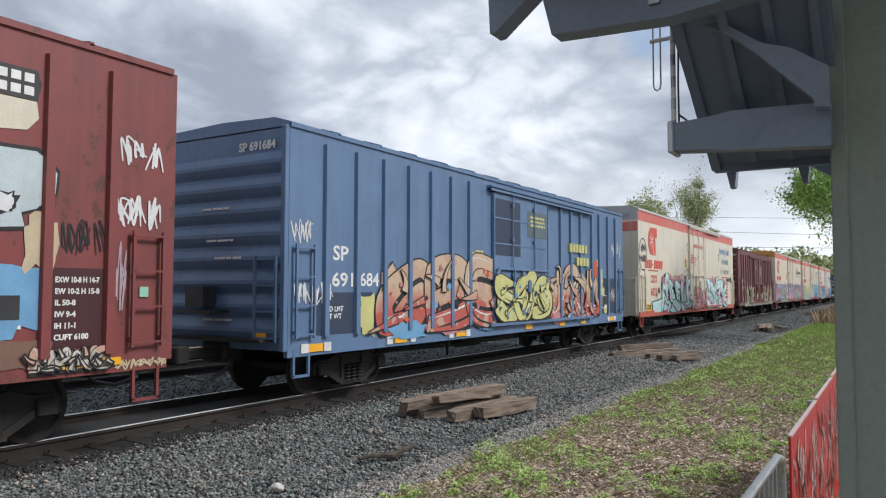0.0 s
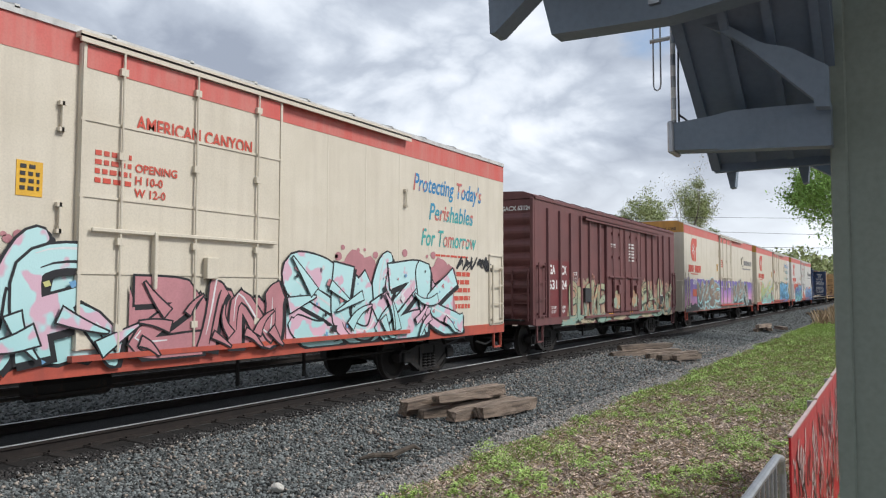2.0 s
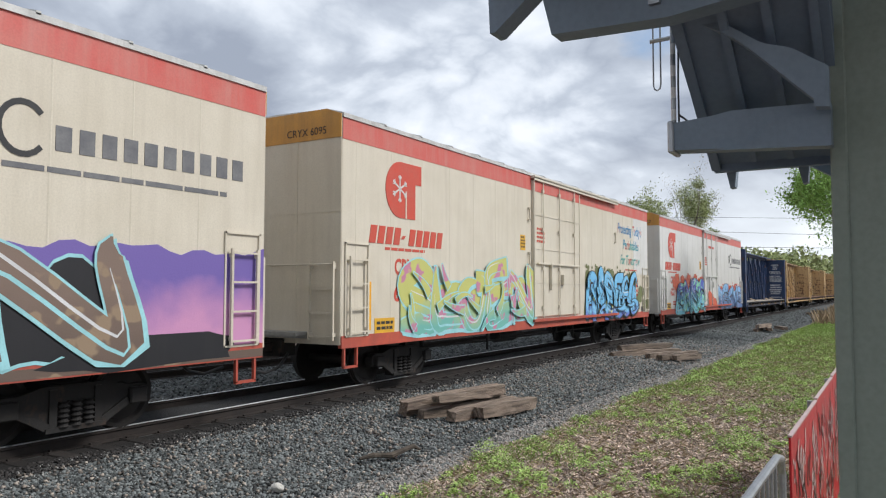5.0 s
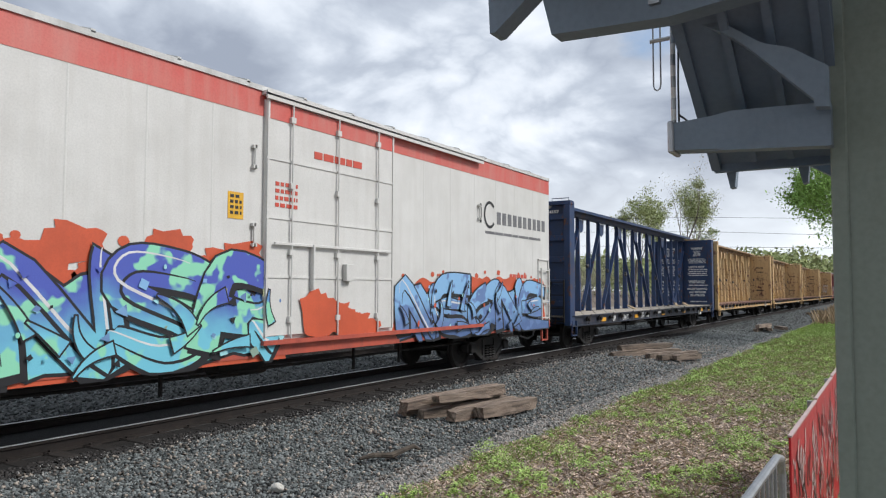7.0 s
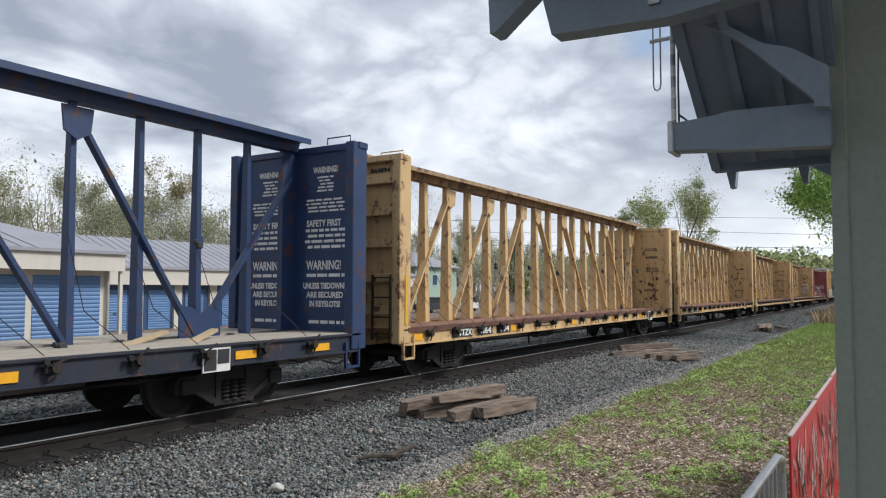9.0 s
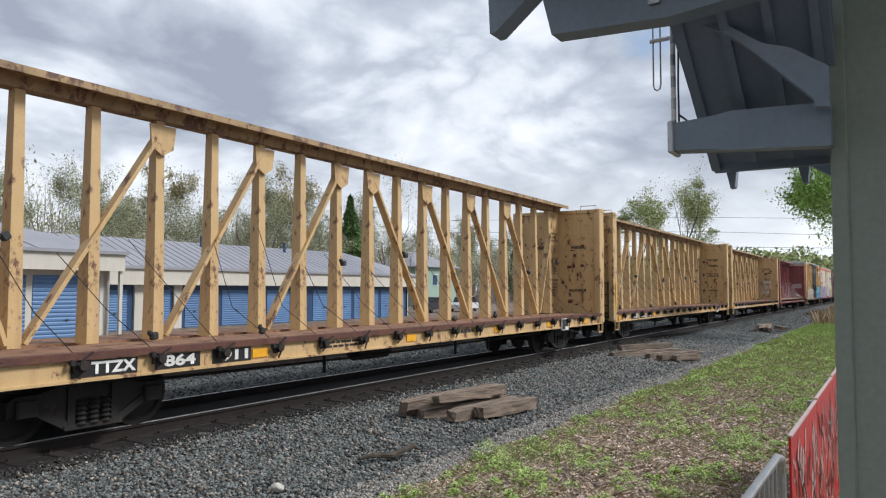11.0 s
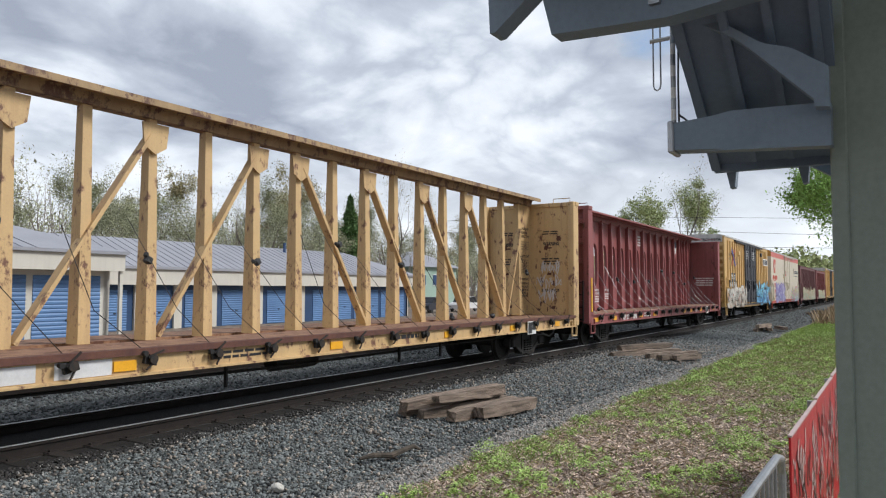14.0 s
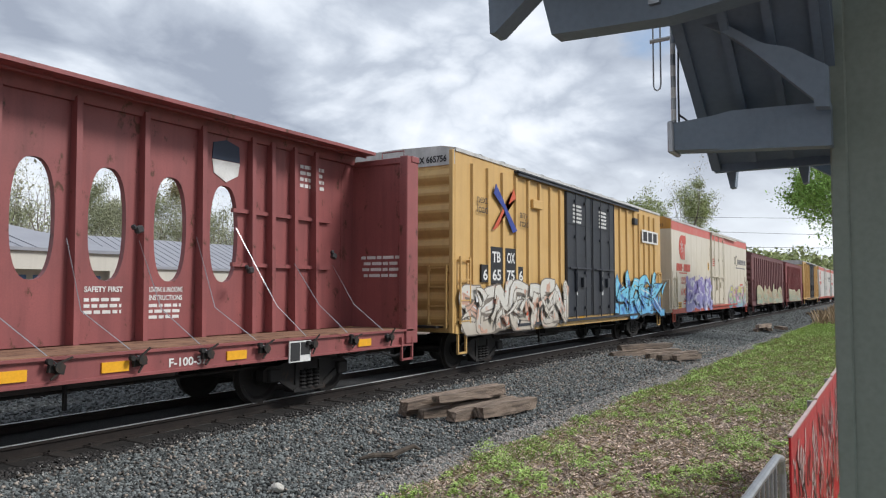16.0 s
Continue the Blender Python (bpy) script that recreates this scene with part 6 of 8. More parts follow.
def yellow_box(start, label, full):
    c = boxcar("boxcar", start, 16.85, 5.08, 5.20, 0.84, M_YELBOX, M_ROOFW, [0.77, 1.52, 2.3, 3.04, 3.8, 4.53, 5.27, 6.0, 11.5, 12.3, 13.15, 13.8, 14.5, 15.2, 15.9], label, 2.2, 9, bottom=M_YELBOX)
    for x0, x1 in ((6.4, 8.5), (8.6, 10.75)):
        plug_door(c, x0, x1, 1.1, 4.85, M_DOORB, M_DOORB, False, 4.92, (3.0, 13.5), 4, x0 < 8)
    part("end_cap", prism([(-1.6, 4.72), (-1.6, 5.06), (-1.25, 5.16), (0, 5.19), (1.25, 5.16), (1.6, 5.06), (1.6, 4.72)], "x", -0.03, -0.012), M_ROOFW, c, "white painted top of the end")
    if not full:
        return c
    end_sign("TBOX 665756", c, -0.033, -0.3, 4.8, 0.2, 1.1, P_BLACK)
    for s in (-1, 1):
        bm = bmesh.new()
        for k, (o, w) in enumerate(((-0.11, 0.16),)):
            prism([(2.36 + s * 0.55 - 0.13, 3.35), (2.36 + s * 0.55 + 0.13, 3.42), (2.36 + 0.1, 3.93), (2.36 + s * -0.5, 4.5), (2.36 + s * -0.62, 4.25), (2.36 - 0.1, 3.93)], "y", SIDE - 0.07 - 0.004 * s, SIDE - 0.06, bm)
        part("painted_cross", bm, P_REDS if s < 0 else mat("cross_blue_paint", (0.03, 0.06, 0.3), (0.03, 0.05, 0.25), 3.0, 0.5), c)
    sign("lettering", "next", 0.92, 3.95, 0.3, P_BLACK, c, 0.5, 0.0, depth=0.066)
    sign("lettering", "load", 0.92, 3.72, 0.3, P_BLACK, c, 0.5, 0.0, depth=0.066)
    sign("lettering", "any", 3.22, 3.78, 0.3, P_BLACK, c, 0.45, 0.0, depth=0.066)
    sign("lettering", "road", 3.22, 3.55, 0.3, P_BLACK, c, 0.5, 0.0, depth=0.066)
    for x0, x1, z0, z1 in ((1.62, 2.24, 2.05, 2.95), (2.4, 3.0, 2.05, 2.95), (1.15, 1.48, 2.08, 2.5), (3.12, 3.42, 2.08, 2.5)):
        plate("number_panel", x0, x1, z0, z1, P_BLACK, c, 0.05)
    for t, x, z in (("TB", 1.68, 2.58), ("OX", 2.48, 2.58), ("6", 1.22, 2.14), ("65", 1.7, 2.14), ("75", 2.46, 2.14), ("6", 3.17, 2.14)):
        sign("lettering", t, x, z, 0.36, M_WHITE, c, 0.22 * len(t), 0.008, depth=0.056)
    graffiti(c, "SEMETEN", 0.15, 0.88, 6.0, 1.2, P_GREYW, spray("grey_brown_spray", (0.2, 0.17, 0.14)), None, 21, 0.03, y=SIDE - 0.052)
    shards(c, 0.15, 0.88, 6.0, 1.1, (P_WHITE, P_REDS, P_BLACK, P_GREYW), 412, 40, y=SIDE - 0.052, depth=0.08)
    graffiti(c, "HOSK", 10.9, 0.85, 5.7, 1.5, P_AQUA, P_BLACK, None, 22, 0.03, y=SIDE - 0.052)
    shards(c, 10.9, 0.85, 5.7, 1.4, (P_BLACK, P_CYAN, M_NAVYP, P_LIME), 413, 44, y=SIDE - 0.052, depth=0.06)
    part("plain_word_bar", boxes((14.1, 16.3, SIDE - 0.068, SIDE - 0.05, 3.75, 4.25)), M_WHITE, c)
    for k in range(3):
        part("plain_letter_block", boxes((14.25 + 0.68 * k, 14.75 + 0.68 * k, SIDE - 0.075, SIDE - 0.06, 3.82, 4.18)), P_BLACK, c)
    for x0 in (6.9, 9.2):
        bars(x0, 3.9, 0.7, 0.6, 5, M_WHITE, c, int(x0), y=SIDE - 0.075)
        bars(x0 + 0.2, 1.6, 0.16, 0.9, 3, M_WHITE, c, int(x0) + 1, y=SIDE - 0.075)
    part("door_stop", boxes((4.0, 4.6, SIDE - 0.1, SIDE, 4.1, 4.35), bevel=0.02), M_YELBOX, c)
    part("door_stop", boxes((13.0, 13.4, SIDE - 0.12, SIDE, 4.35, 4.6), bevel=0.02), M_DOORB, c)
    reflectors(c, (1.2, 4.4, 7.5, 12.5, 15.8), 1.0, 0.13)
    return c


yellow_box(259.8, "yellow high boxcar with black doors and graffiti", True)
c = reefer(278.55, 19.15, "6140", M_SILL, M_CAP, M_CREAM, "cream refrigerator car with violet graffiti")
graffiti(c, "SHRK", 2.6, 0.9, 5.2, 1.5, P_LILAC, P_LILAC, P_LILAC, 23, 0.02)
graffiti(c, "OKEN", 12.8, 0.9, 5.4, 1.2, P_MULTI, P_LILAC, None, 24, 0.02)
c = boxcar("boxcar", 299.9, 16.8, 4.45, 4.65, 0.84, M_BROWN, M_BROWN, [1 + 0.95 * i for i in range(16)], "weathered brown boxcar with many side ribs", 2.1)
graffiti(c, "RANES", 1.5, 0.9, 13, 1.2, P_SAGE, P_CREAM, None, 25, 0.02, y=SIDE - 0.06)
c = boxcar("boxcar", 318.4, 13.6, 4.4, 4.6, 0.84, M_MAROON, M_MAROON, [1 + 0.95 * i for i in range(12)], "dark maroon boxcar behind a brown one", 2.1)
graffiti(c, "TOLE", 1.5, 0.9, 9, 1.1, P_SAGE, P_CREAM, None, 26, 0.02, y=SIDE - 0.06)
yellow_box(333.7, "yellow high boxcar far down the train", False)
c = reefer(352.6, 19.1, "6151", M_SILL, M_CAP, M_OFFWHITE, "white refrigerator car far down the train")
c = reefer(373.6, 19.1, "6163", M_SILL, M_CAP, M_OFFWHITE, "white refrigerator car at the far end in view")

# ---- ground ----
def ground_material():
    m = mat("weedy_soil", (0.30, 0.23, 0.18), (0.05, 0.04, 0.034), 1.7, 0.95, bump=1.0, fine=34)
    nt = m.node_tree
    N, K = nt.nodes.new, nt.links.new
    p = nt.nodes["Principled BSDF"]
    old = p.inputs["Base Color"].links[0].from_socket
    co = N("ShaderNodeTexCoord")
    n = N("ShaderNodeTexNoise")
    n.inputs["Scale"].default_value, n.inputs["Detail"].default_value, n.inputs["Roughness"].default_value = 0.35, 9, 0.66
    K(co.outputs["Object"], n.inputs["Vector"])
    r = N("ShaderNodeMapRange")
    r.inputs[1].default_value, r.inputs[2].default_value, r.inputs[4].default_value = 0.52, 0.68, 0.3
    K(n.outputs["Fac"], r.inputs[0])
    x = N("ShaderNodeMix")
    x.data_type = "RGBA"
    x.inputs[7].default_value = (0.10, 0.15, 0.04, 1)
    K(r.outputs[0], x.inputs[0])
    K(old, x.inputs[6])
    K(x.outputs[2], p.inputs["Base Color"])
    return m


M_GROUND = ground_material()
M_BALLAST = mat("crushed_stone_bed", (0.105, 0.105, 0.10), (0.065, 0.066, 0.063), 1.2, 0.95, bump=1.0, fine=26)
M_STONE = mat("crushed_stone", (0.135, 0.145, 0.14), (0.085, 0.093, 0.092), 6.0, 0.9, bump=0.2, fine=60, spread=0.8, islands=True)
# far darker stone than the open ballast, for the band beside the rail
M_STONED = mat("dark_crushed_stone", (0.035, 0.031, 0.029), (0.02, 0.018, 0.017), 6.0, 0.85, bump=0.2, fine=60, spread=0.7, islands=True)
M_CHIP = mat("pale_stone_chips", (0.30, 0.29, 0.27), (0.22, 0.21, 0.2), 6.0, 0.9, bump=0.2, fine=60, spread=0.5, islands=True)
M_STONEW = mat("pale_fine_gravel", (0.34, 0.315, 0.285), (0.24, 0.22, 0.2), 6.0, 0.95, bump=0.2, fine=60, spread=0.5, islands=True)
M_TANST = mat("tan_stone", (0.27, 0.235, 0.195), (0.17, 0.14, 0.12), 6.0, 0.9, bump=0.2, fine=60, spread=0.8, islands=True)
M_DARKBED = mat("near_black_track_bed", (0.012, 0.012, 0.012), (0.02, 0.019, 0.018), 2.0, 0.9, bump=0.8, fine=24)
M_GRASS = mat("grass_blades", (0.22, 0.35, 0.07), (0.28, 0.38, 0.11), 0.8, 0.7, bump=0.0, spread=0.45, islands=True, spec=0.2)
M_WEED = mat("bright_weed_leaves", (0.40, 0.54, 0.16), (0.31, 0.44, 0.13), 0.8, 0.6, bump=0.0, spread=0.4, islands=True, spec=0.2)
M_LITTER = mat("dry_leaf_litter", (0.60, 0.48, 0.385), (0.14, 0.10, 0.075), 9.0, 0.9, bump=0.0, spread=0.85, islands=True)
M_STRAW = mat("dry_grass", (0.36, 0.27, 0.16), (0.28, 0.2, 0.12), 3.0, 0.9, bump=0.0, spread=0.3, islands=True)


def smooth(a, b, v):
    k = min(1.0, max(0.0, (v - a) / (b - a)))
    return k * k * (3 - 2 * k)


def ground_z(x, y):
    z = -0.33 + 0.13 * smooth(4.6, 8.2, y)
    if y > 18.5:
        z -= 0.25 * min(1.0, (y - 18.5) / 3)
    return z


def soil_z(x, y):
    """The surface of the soil with its small swells."""
    return ground_z(x, y) + 0.03 * noise.noise((x * 1.3, y * 1.3, 0.3))


def edge_y(x):
    """The ragged line between stone bed and weeds."""
    return 4.75 + 0.22 * noise.noise((x * 0.35, 0.0, 1.0)) + 0.1 * noise.noise((x * 1.7, 3.0, 1.0))


def sheet(name, xs, ys, zfun, material, bump=0.0, label=""):
    verts = [(x, y, zfun(x, y) + (bump * noise.noise((x * 1.3, y * 1.3, 0.3)) if bump else 0)) for y in ys for x in xs]
    n = len(xs)
    faces = [(j * n + i, j * n + i + 1, (j + 1) * n + i + 1, (j + 1) * n + i) for j in range(len(ys) - 1) for i in range(n - 1)]
    me = bpy.data.meshes.new(name)
    me.from_pydata(verts, [], faces)
    me.materials.append(material)
    return tagged(new(name, me), label, "", "", "structure")


def mass(name, verts, tris, material, label, category):
    """One object of many small loose pieces."""
    me = bpy.data.meshes.new(name)
    verts = np.asarray(verts, np.float32)
    tris = np.asarray(tris, np.int32)
    me.vertices.add(len(verts))
    me.vertices.foreach_set("co", verts.ravel())
    me.loops.add(tris.size)
    me.loops.foreach_set("vertex_index", tris.ravel())
    me.polygons.add(len(tris))
    k = tris.shape[1]
    me.polygons.foreach_set("loop_start", np.arange(0, tris.size, k, dtype=np.int32))
    me.update(calc_edges=True)
    me.validate()
    me.materials.append(material)
    return tagged(new(name, me), label, category, "", "stuff")


gx = [-2500, -600, -150, -40] + [-20 + 0.5 * i for i in range(140)] + [50 + 5 * i for i in range(20)] + [160, 220, 320, 500, 900, 1600, 2800]
gy = [-2500, -600, -150, -50, -25, -12] + [-8 + 0.4 * i for i in range(32)] + [4.8 + 0.4 * i for i in range(0, 42)] + [22, 24, 28, 34, 42, 60, 100, 200, 500, 1200, 2800]
sheet("ground", gx, gy, ground_z, M_GROUND, 0.03, "bare weedy soil with leaf litter beside the railway line")
bx = [-60, -30] + [-14 + 0.4 * i for i in range(180)] + [58 + 6 * i for i in range(20)] + [200, 300, 450, 700]
by = [4.2 + 0.2 * i for i in range(24)] + [9.0 + 0.5 * i for i in range(22)]


def bed_z(x, y):
    return ground_z(x, y) + 0.05 * smooth(-0.15, 0.35, y - edge_y(x)) - 0.025 + (0.03 * noise.noise((x * 0.7, y * 0.9, 2.0)) if y < 8.2 else 0.0) - 0.12 * smooth(19.2, 20, y)


sheet("ballast_bed", bx, by, bed_z, M_BALLAST, 0.015, "grey crushed stone bed under the tracks")


def stones(name, count, x0, x1, y0, y1, size, material, seed, label, power=1.0, lift=0.0):
    r = np.random.RandomState(seed)
    base = np.array([(1, 0, 0), (-1, 0, 0), (0, 1, 0), (0, -1, 0), (0, 0, 1), (0, 0, -1)], np.float32)
    tri = np.array([(0, 2, 4), (2, 1, 4), (1, 3, 4), (3, 0, 4), (2, 0, 5), (1, 2, 5), (3, 1, 5), (0, 3, 5)], np.int32)
    xs = x0 + (x1 - x0) * r.rand(count) ** power
    ys = y0 + (y1 - y0) * r.rand(count)
    keep = [i for i in range(count) if ys[i] > (edge_y(xs[i]) - 0.1 * r.rand() if y0 < 6 else y0)]
    xs, ys = xs[keep], ys[keep]
    n = len(xs)
    zs = np.array([bed_z(a, b) for a, b in zip(xs, ys)]) + lift
    s = size * (0.55 + 0.9 * r.rand(n)) * (1 + 0.02 * np.maximum(xs - 8, 0))
    v = base[None] * (0.55 + 0.75 * r.rand(n, 6, 3)) + 0.35 * (r.rand(n, 6, 3) - 0.5)
    v[:, :, 2] *= 0.7
    a = r.rand(n) * 6.283
    c, sn = np.cos(a)[:, None], np.sin(a)[:, None]
    vx, vy = v[:, :, 0] * c - v[:, :, 1] * sn, v[:, :, 0] * sn + v[:, :, 1] * c
    b = (r.rand(n) - 0.5) * 1.6
    cb, sb = np.cos(b)[:, None], np.sin(b)[:, None]
    vz = v[:, :, 2] * cb - vx * sb
    vx = vx * cb + v[:, :, 2] * sb
    s = (s * 0.5)[:, None]
    out = np.stack([xs[:, None] + vx * s, ys[:, None] + vy * s, zs[:, None] + vz * s + s * 0.25], 2).reshape(-1, 3)
    t = (tri[None] + 6 * np.arange(n)[:, None, None]).reshape(-1, 3)
    return mass(name, out, t, material, label, "gravel")


stones("oily_stones", 12000, 1.5, 40, 8.0, 8.75, 0.05, M_STONED, 8, "near-black ballast stones along the rail", 1.7)
stones("ballast_stones", 80000, 1.5, 40, 4.6, 8.2, 0.056, M_STONE, 3, "loose blue-grey crushed ballast stones", 1.7)
stones("tan_stones", 5000, 1.5, 30, 4.7, 8.3, 0.05, M_TANST, 6, "scattered tan and pale stones among the ballast", 1.5, 0.022)
stones("pale_chips", 4500, 1.5, 34, 4.7, 8.6, 0.03, M_CHIP, 9, "small pale stone chips among the ballast", 1.6, 0.03)
stones("far_stones", 16000, 38, 95, 4.9, 8.6, 0.04, M_STONE, 10, "ballast stones far along the line", 1.2)
stones("siding_stones", 16000, 2, 60, 11.4, 14.2, 0.07, M_STONE, 4, "loose ballast stones between the two tracks", 1.5)
stones("path_gravel", 30000, 3.5, 40, 4.6, 5.15, 0.032, M_STONEW, 5, "pale fine gravel along the edge of the ballast", 1.7, 0.012)


def track(y, name, label, shiny):
    tr = tagged(new(name), label, "railway track", "", "structure")
    tr.location = (0, y, 0)
    prof = [(-0.035, 0.0), (0.035, 0.0), (0.036, -0.035), (0.01, -0.05), (0.01, -0.14), (0.07, -0.155), (0.07, -0.17), (-0.07, -0.17), (-0.07, -0.155), (-0.01, -0.14), (-0.01, -0.05), (-0.036, -0.035)]
    for s in (-1, 1):
        part("rail", prism([(a + s * 0.7525, b) for a, b in prof], "x", -60, 700), M_RAIL, tr, "brown steel rail")
        part("rail_head", boxes((-60, 700, s * 0.7525 - 0.028, s * 0.7525 + 0.028, -0.01, 0.004)), M_TREAD if shiny else M_RAIL, tr, "polished running surface" if shiny else "")
    if shiny:
        part("track_bed", boxes((-60, 700, -0.68, 0.68, -0.3, -0.12)), M_DARKBED, tr, "near-black stone between the rails")
    tie = mesh_of("sleeper", boxes((-0.11, 0.11, -1.3, 1.3, -0.34, -0.155), bevel=0.012), M_TIEDARK)
    plate_me = mesh_of("tie_plate", boxes((-0.09, 0.09, -0.19, 0.19, -0.17, -0.148), (-0.05, -0.02, -0.14, -0.1, -0.16, -0.125), (0.03, 0.06, 0.1, 0.14, -0.16, -0.125)), M_RAIL)
    for i in range(70):
        t = part("sleeper", tie, None, tr, "", pose(-2 + 0.53 * i, random.uniform(-0.03, 0.03), random.uniform(-0.012, 0.008)))
        if shiny:
            part("tie_plate", plate_me, None, t, "", pose(0, -0.7525, 0))
    return tr


M_TIEDARK = mat("creosoted_timber", (0.014, 0.012, 0.0105), (0.026, 0.02, 0.017), 3.0, 0.9, stretch=(3, 0.4, 3), spread=0.3)
track(TRACK_Y, "main_track", "main line track with polished rails on dark sleepers", True)
track(15.3, "side_track", "rusty siding track behind the main line", False)
# near-black strip just outside the near rail
part("shoulder_strip", boxes((-60, 300, 8.62, 9.05, -0.32, -0.165)), mat("near_black_brown_grit", (0.009, 0.008, 0.0075), (0.017, 0.013, 0.011), 3.0, 0.95, bump=0.9, fine=30)).name = "oil_stained_shoulder"
tagged(bpy.data.objects["oil_stained_shoulder"], "near-black brown strip along the rail", "", "", "structure")


def blades(name, count, area, height, width, material, seed, label, mask=None, tuft=1, lean=0.5):
    r = np.random.RandomState(seed)
    x0, x1, y0, y1 = area
    pts = []
    tries = 0
    while len(pts) < count and tries < count * 12:
        tries += 1
        x = x0 + (x1 - x0) * r.rand() ** 1.35
        y = y0 + (y1 - y0) * r.rand()
        if y > edge_y(x) - 0.02 or y < 0.05 * x - 0.5:
            continue
        if mask and r.rand() > mask(x, y):
            continue
        for _ in range(tuft):
            pts.append((x + r.normal() * 0.05, y + r.normal() * 0.05))
    p = np.array(pts[:count])
    n = len(p)
    z = np.array([soil_z(a, b) for a, b in p]) - 0.004
    h = height * (0.4 + 0.9 * r.rand(n))
    w = width * (0.6 + 0.8 * r.rand(n)) * (1 + 0.02 * p[:, 0])
    a = r.rand(n) * 6.283
    l = lean * (r.rand(n) + 0.15) * h
    la = r.rand(n) * 6.283
    dx, dy = np.cos(a) * w / 2, np.sin(a) * w / 2
    ox, oy = np.cos(la) * l, np.sin(la) * l
    v0 = np.stack([p[:, 0] - dx, p[:, 1] - dy, z], 1)
    v1 = np.stack([p[:, 0] + dx, p[:, 1] + dy, z], 1)
    v2 = np.stack([p[:, 0] + dx * 0.8 + ox * 0.4, p[:, 1] + dy * 0.8 + oy * 0.4, z + h * 0.6], 1)
    v3 = np.stack([p[:, 0] + ox, p[:, 1] + oy, z + h], 1)
    v = np.stack([v0, v1, v2, v3], 1).reshape(-1, 3)
    i = 4 * np.arange(n)[:, None]
    t = np.concatenate([i + np.array([[0, 1, 2]]), i + np.array([[0, 2, 3]])], 1).reshape(-1, 3)
    return mass(name, v, t, material, label, "grass")


def green(x, y):
    k = noise.noise((x * 0.8, y * 0.8, 5.0)) + 0.7 * noise.noise((x * 2.6, y * 2.6, 8.0)) + 0.4 * noise.noise((x * 7, y * 7, 2.0))
    far = smooth(11, 26, x)
    rim = smooth(0.8, 0.05, edge_y(x) - y)
    return max(0.02, min(1.0, 0.06 + 0.7 * k + 0.8 * far + 0.4 * rim))


def clump(x, y):
    k = 0.7 * noise.noise((x * 1.1, y * 2.0, 15.0)) + 0.8 * noise.noise((x * 3.2, y * 4.5, 3.0)) + 0.3 * noise.noise((x * 9, y * 9, 1.0))
    return max(0.01, min(1.0, (k - 0.42) * 3))


def weed_mounds(name, clumps, material, seed, label):
    """Low leafy weeds: mounds of small lobed leaves round a centre."""
    r = np.random.RandomState(seed)
    cs = []
    while len(cs) < clumps:
        x = 4.2 + 40 * r.rand() ** 1.9
        y = -0.5 + 5.5 * r.rand()
        if y > edge_y(x) - 0.05 or y < 0.05 * x - 0.5:
            continue
        k = 0.45 + 0.9 * noise.noise((x * 0.7, y * 0.9, 31.0)) + 0.35 * smooth(0.9, 0.1, edge_y(x) - y) + 0.3 * smooth(8, 20, x)
        if r.rand() < k:
            cs.append((x, y, r.uniform(0.035, 0.12) * (2.3 if r.rand() < 0.18 else 1.0)))
    pts, dirs, sz = [], [], []
    for x, y, rad in cs:
        n = int(40 + 5200 * rad * rad)
        for _ in range(n):
            a, q = r.rand() * 6.283, r.rand() ** 0.6
            px, py = x + rad * q * math.cos(a) * 1.15, y + rad * q * math.sin(a)
            pts.append((px, py, soil_z(px, py) + rad * 1.0 * (1 - q * q) * (0.35 + 0.65 * r.rand()) + 0.008))
            dirs.append((math.cos(a), math.sin(a), 0.9 - 0.9 * q))
            sz.append(0.008 + 0.013 * r.rand())
    p, dv, s = np.array(pts), np.array(dirs) + r.normal(size=(len(pts), 3)) * 0.4, np.array(sz)[:, None]
    dv /= np.linalg.norm(dv, axis=1)[:, None]
    sd = np.cross(dv, np.array([0, 0, 1.0]) + r.normal(size=dv.shape) * 0.3)
    sd /= np.linalg.norm(sd, axis=1)[:, None] + 1e-6
    v = np.stack([p - dv * s, p + sd * s * 0.55, p + dv * s * 1.2, p - sd * s * 0.55], 1).reshape(-1, 3)
    return mass(name, v, 4 * np.arange(len(p))[:, None] + np.arange(4), material, label, "weeds")


blades("grass", 200000, (4.0, 80, -0.5, 5.1), 0.05, 0.006, M_GRASS, 11, "short patchy spring grass", green, 2, 1.1)
weed_mounds("weeds", 1000, M_WEED, 12, "bright green broad-leaved weeds in clumps")
blades("dead_stalks", 26000, (3.8, 40, -0.5, 5.1), 0.06, 0.005, M_STRAW, 16, "dead tan grass stalks on the soil", None, 1, 2.5)
blades("leaf_litter", 170000, (3.5, 30, -0.5, 5.0), 0.02, 0.04, M_LITTER, 13, "dry brown leaf litter on the soil", None, 1, 4.0)
blades("near_litter", 90000, (3.8, 13, -0.5, 5.0), 0.014, 0.026, M_LITTER, 17, "broken dry leaves and twigs close to the barrier", None, 1, 4.5)
blades("dry_grass", 9000, (55, 100, 1.5, 5.2), 0.8, 0.03, M_STRAW, 14, "tan dry grass far along the line", lambda x, y: 1.0 if 72 < x < 98 else 0.03, 4, 0.5)

# ---- loose sleepers, stone, branch ----
M_TIE = mat("weathered_timber", (0.27, 0.205, 0.155), (0.06, 0.045, 0.036), 2.5, 0.9, stretch=(0.5, 6, 6), bump=1.0, fine=14, spread=0.3)


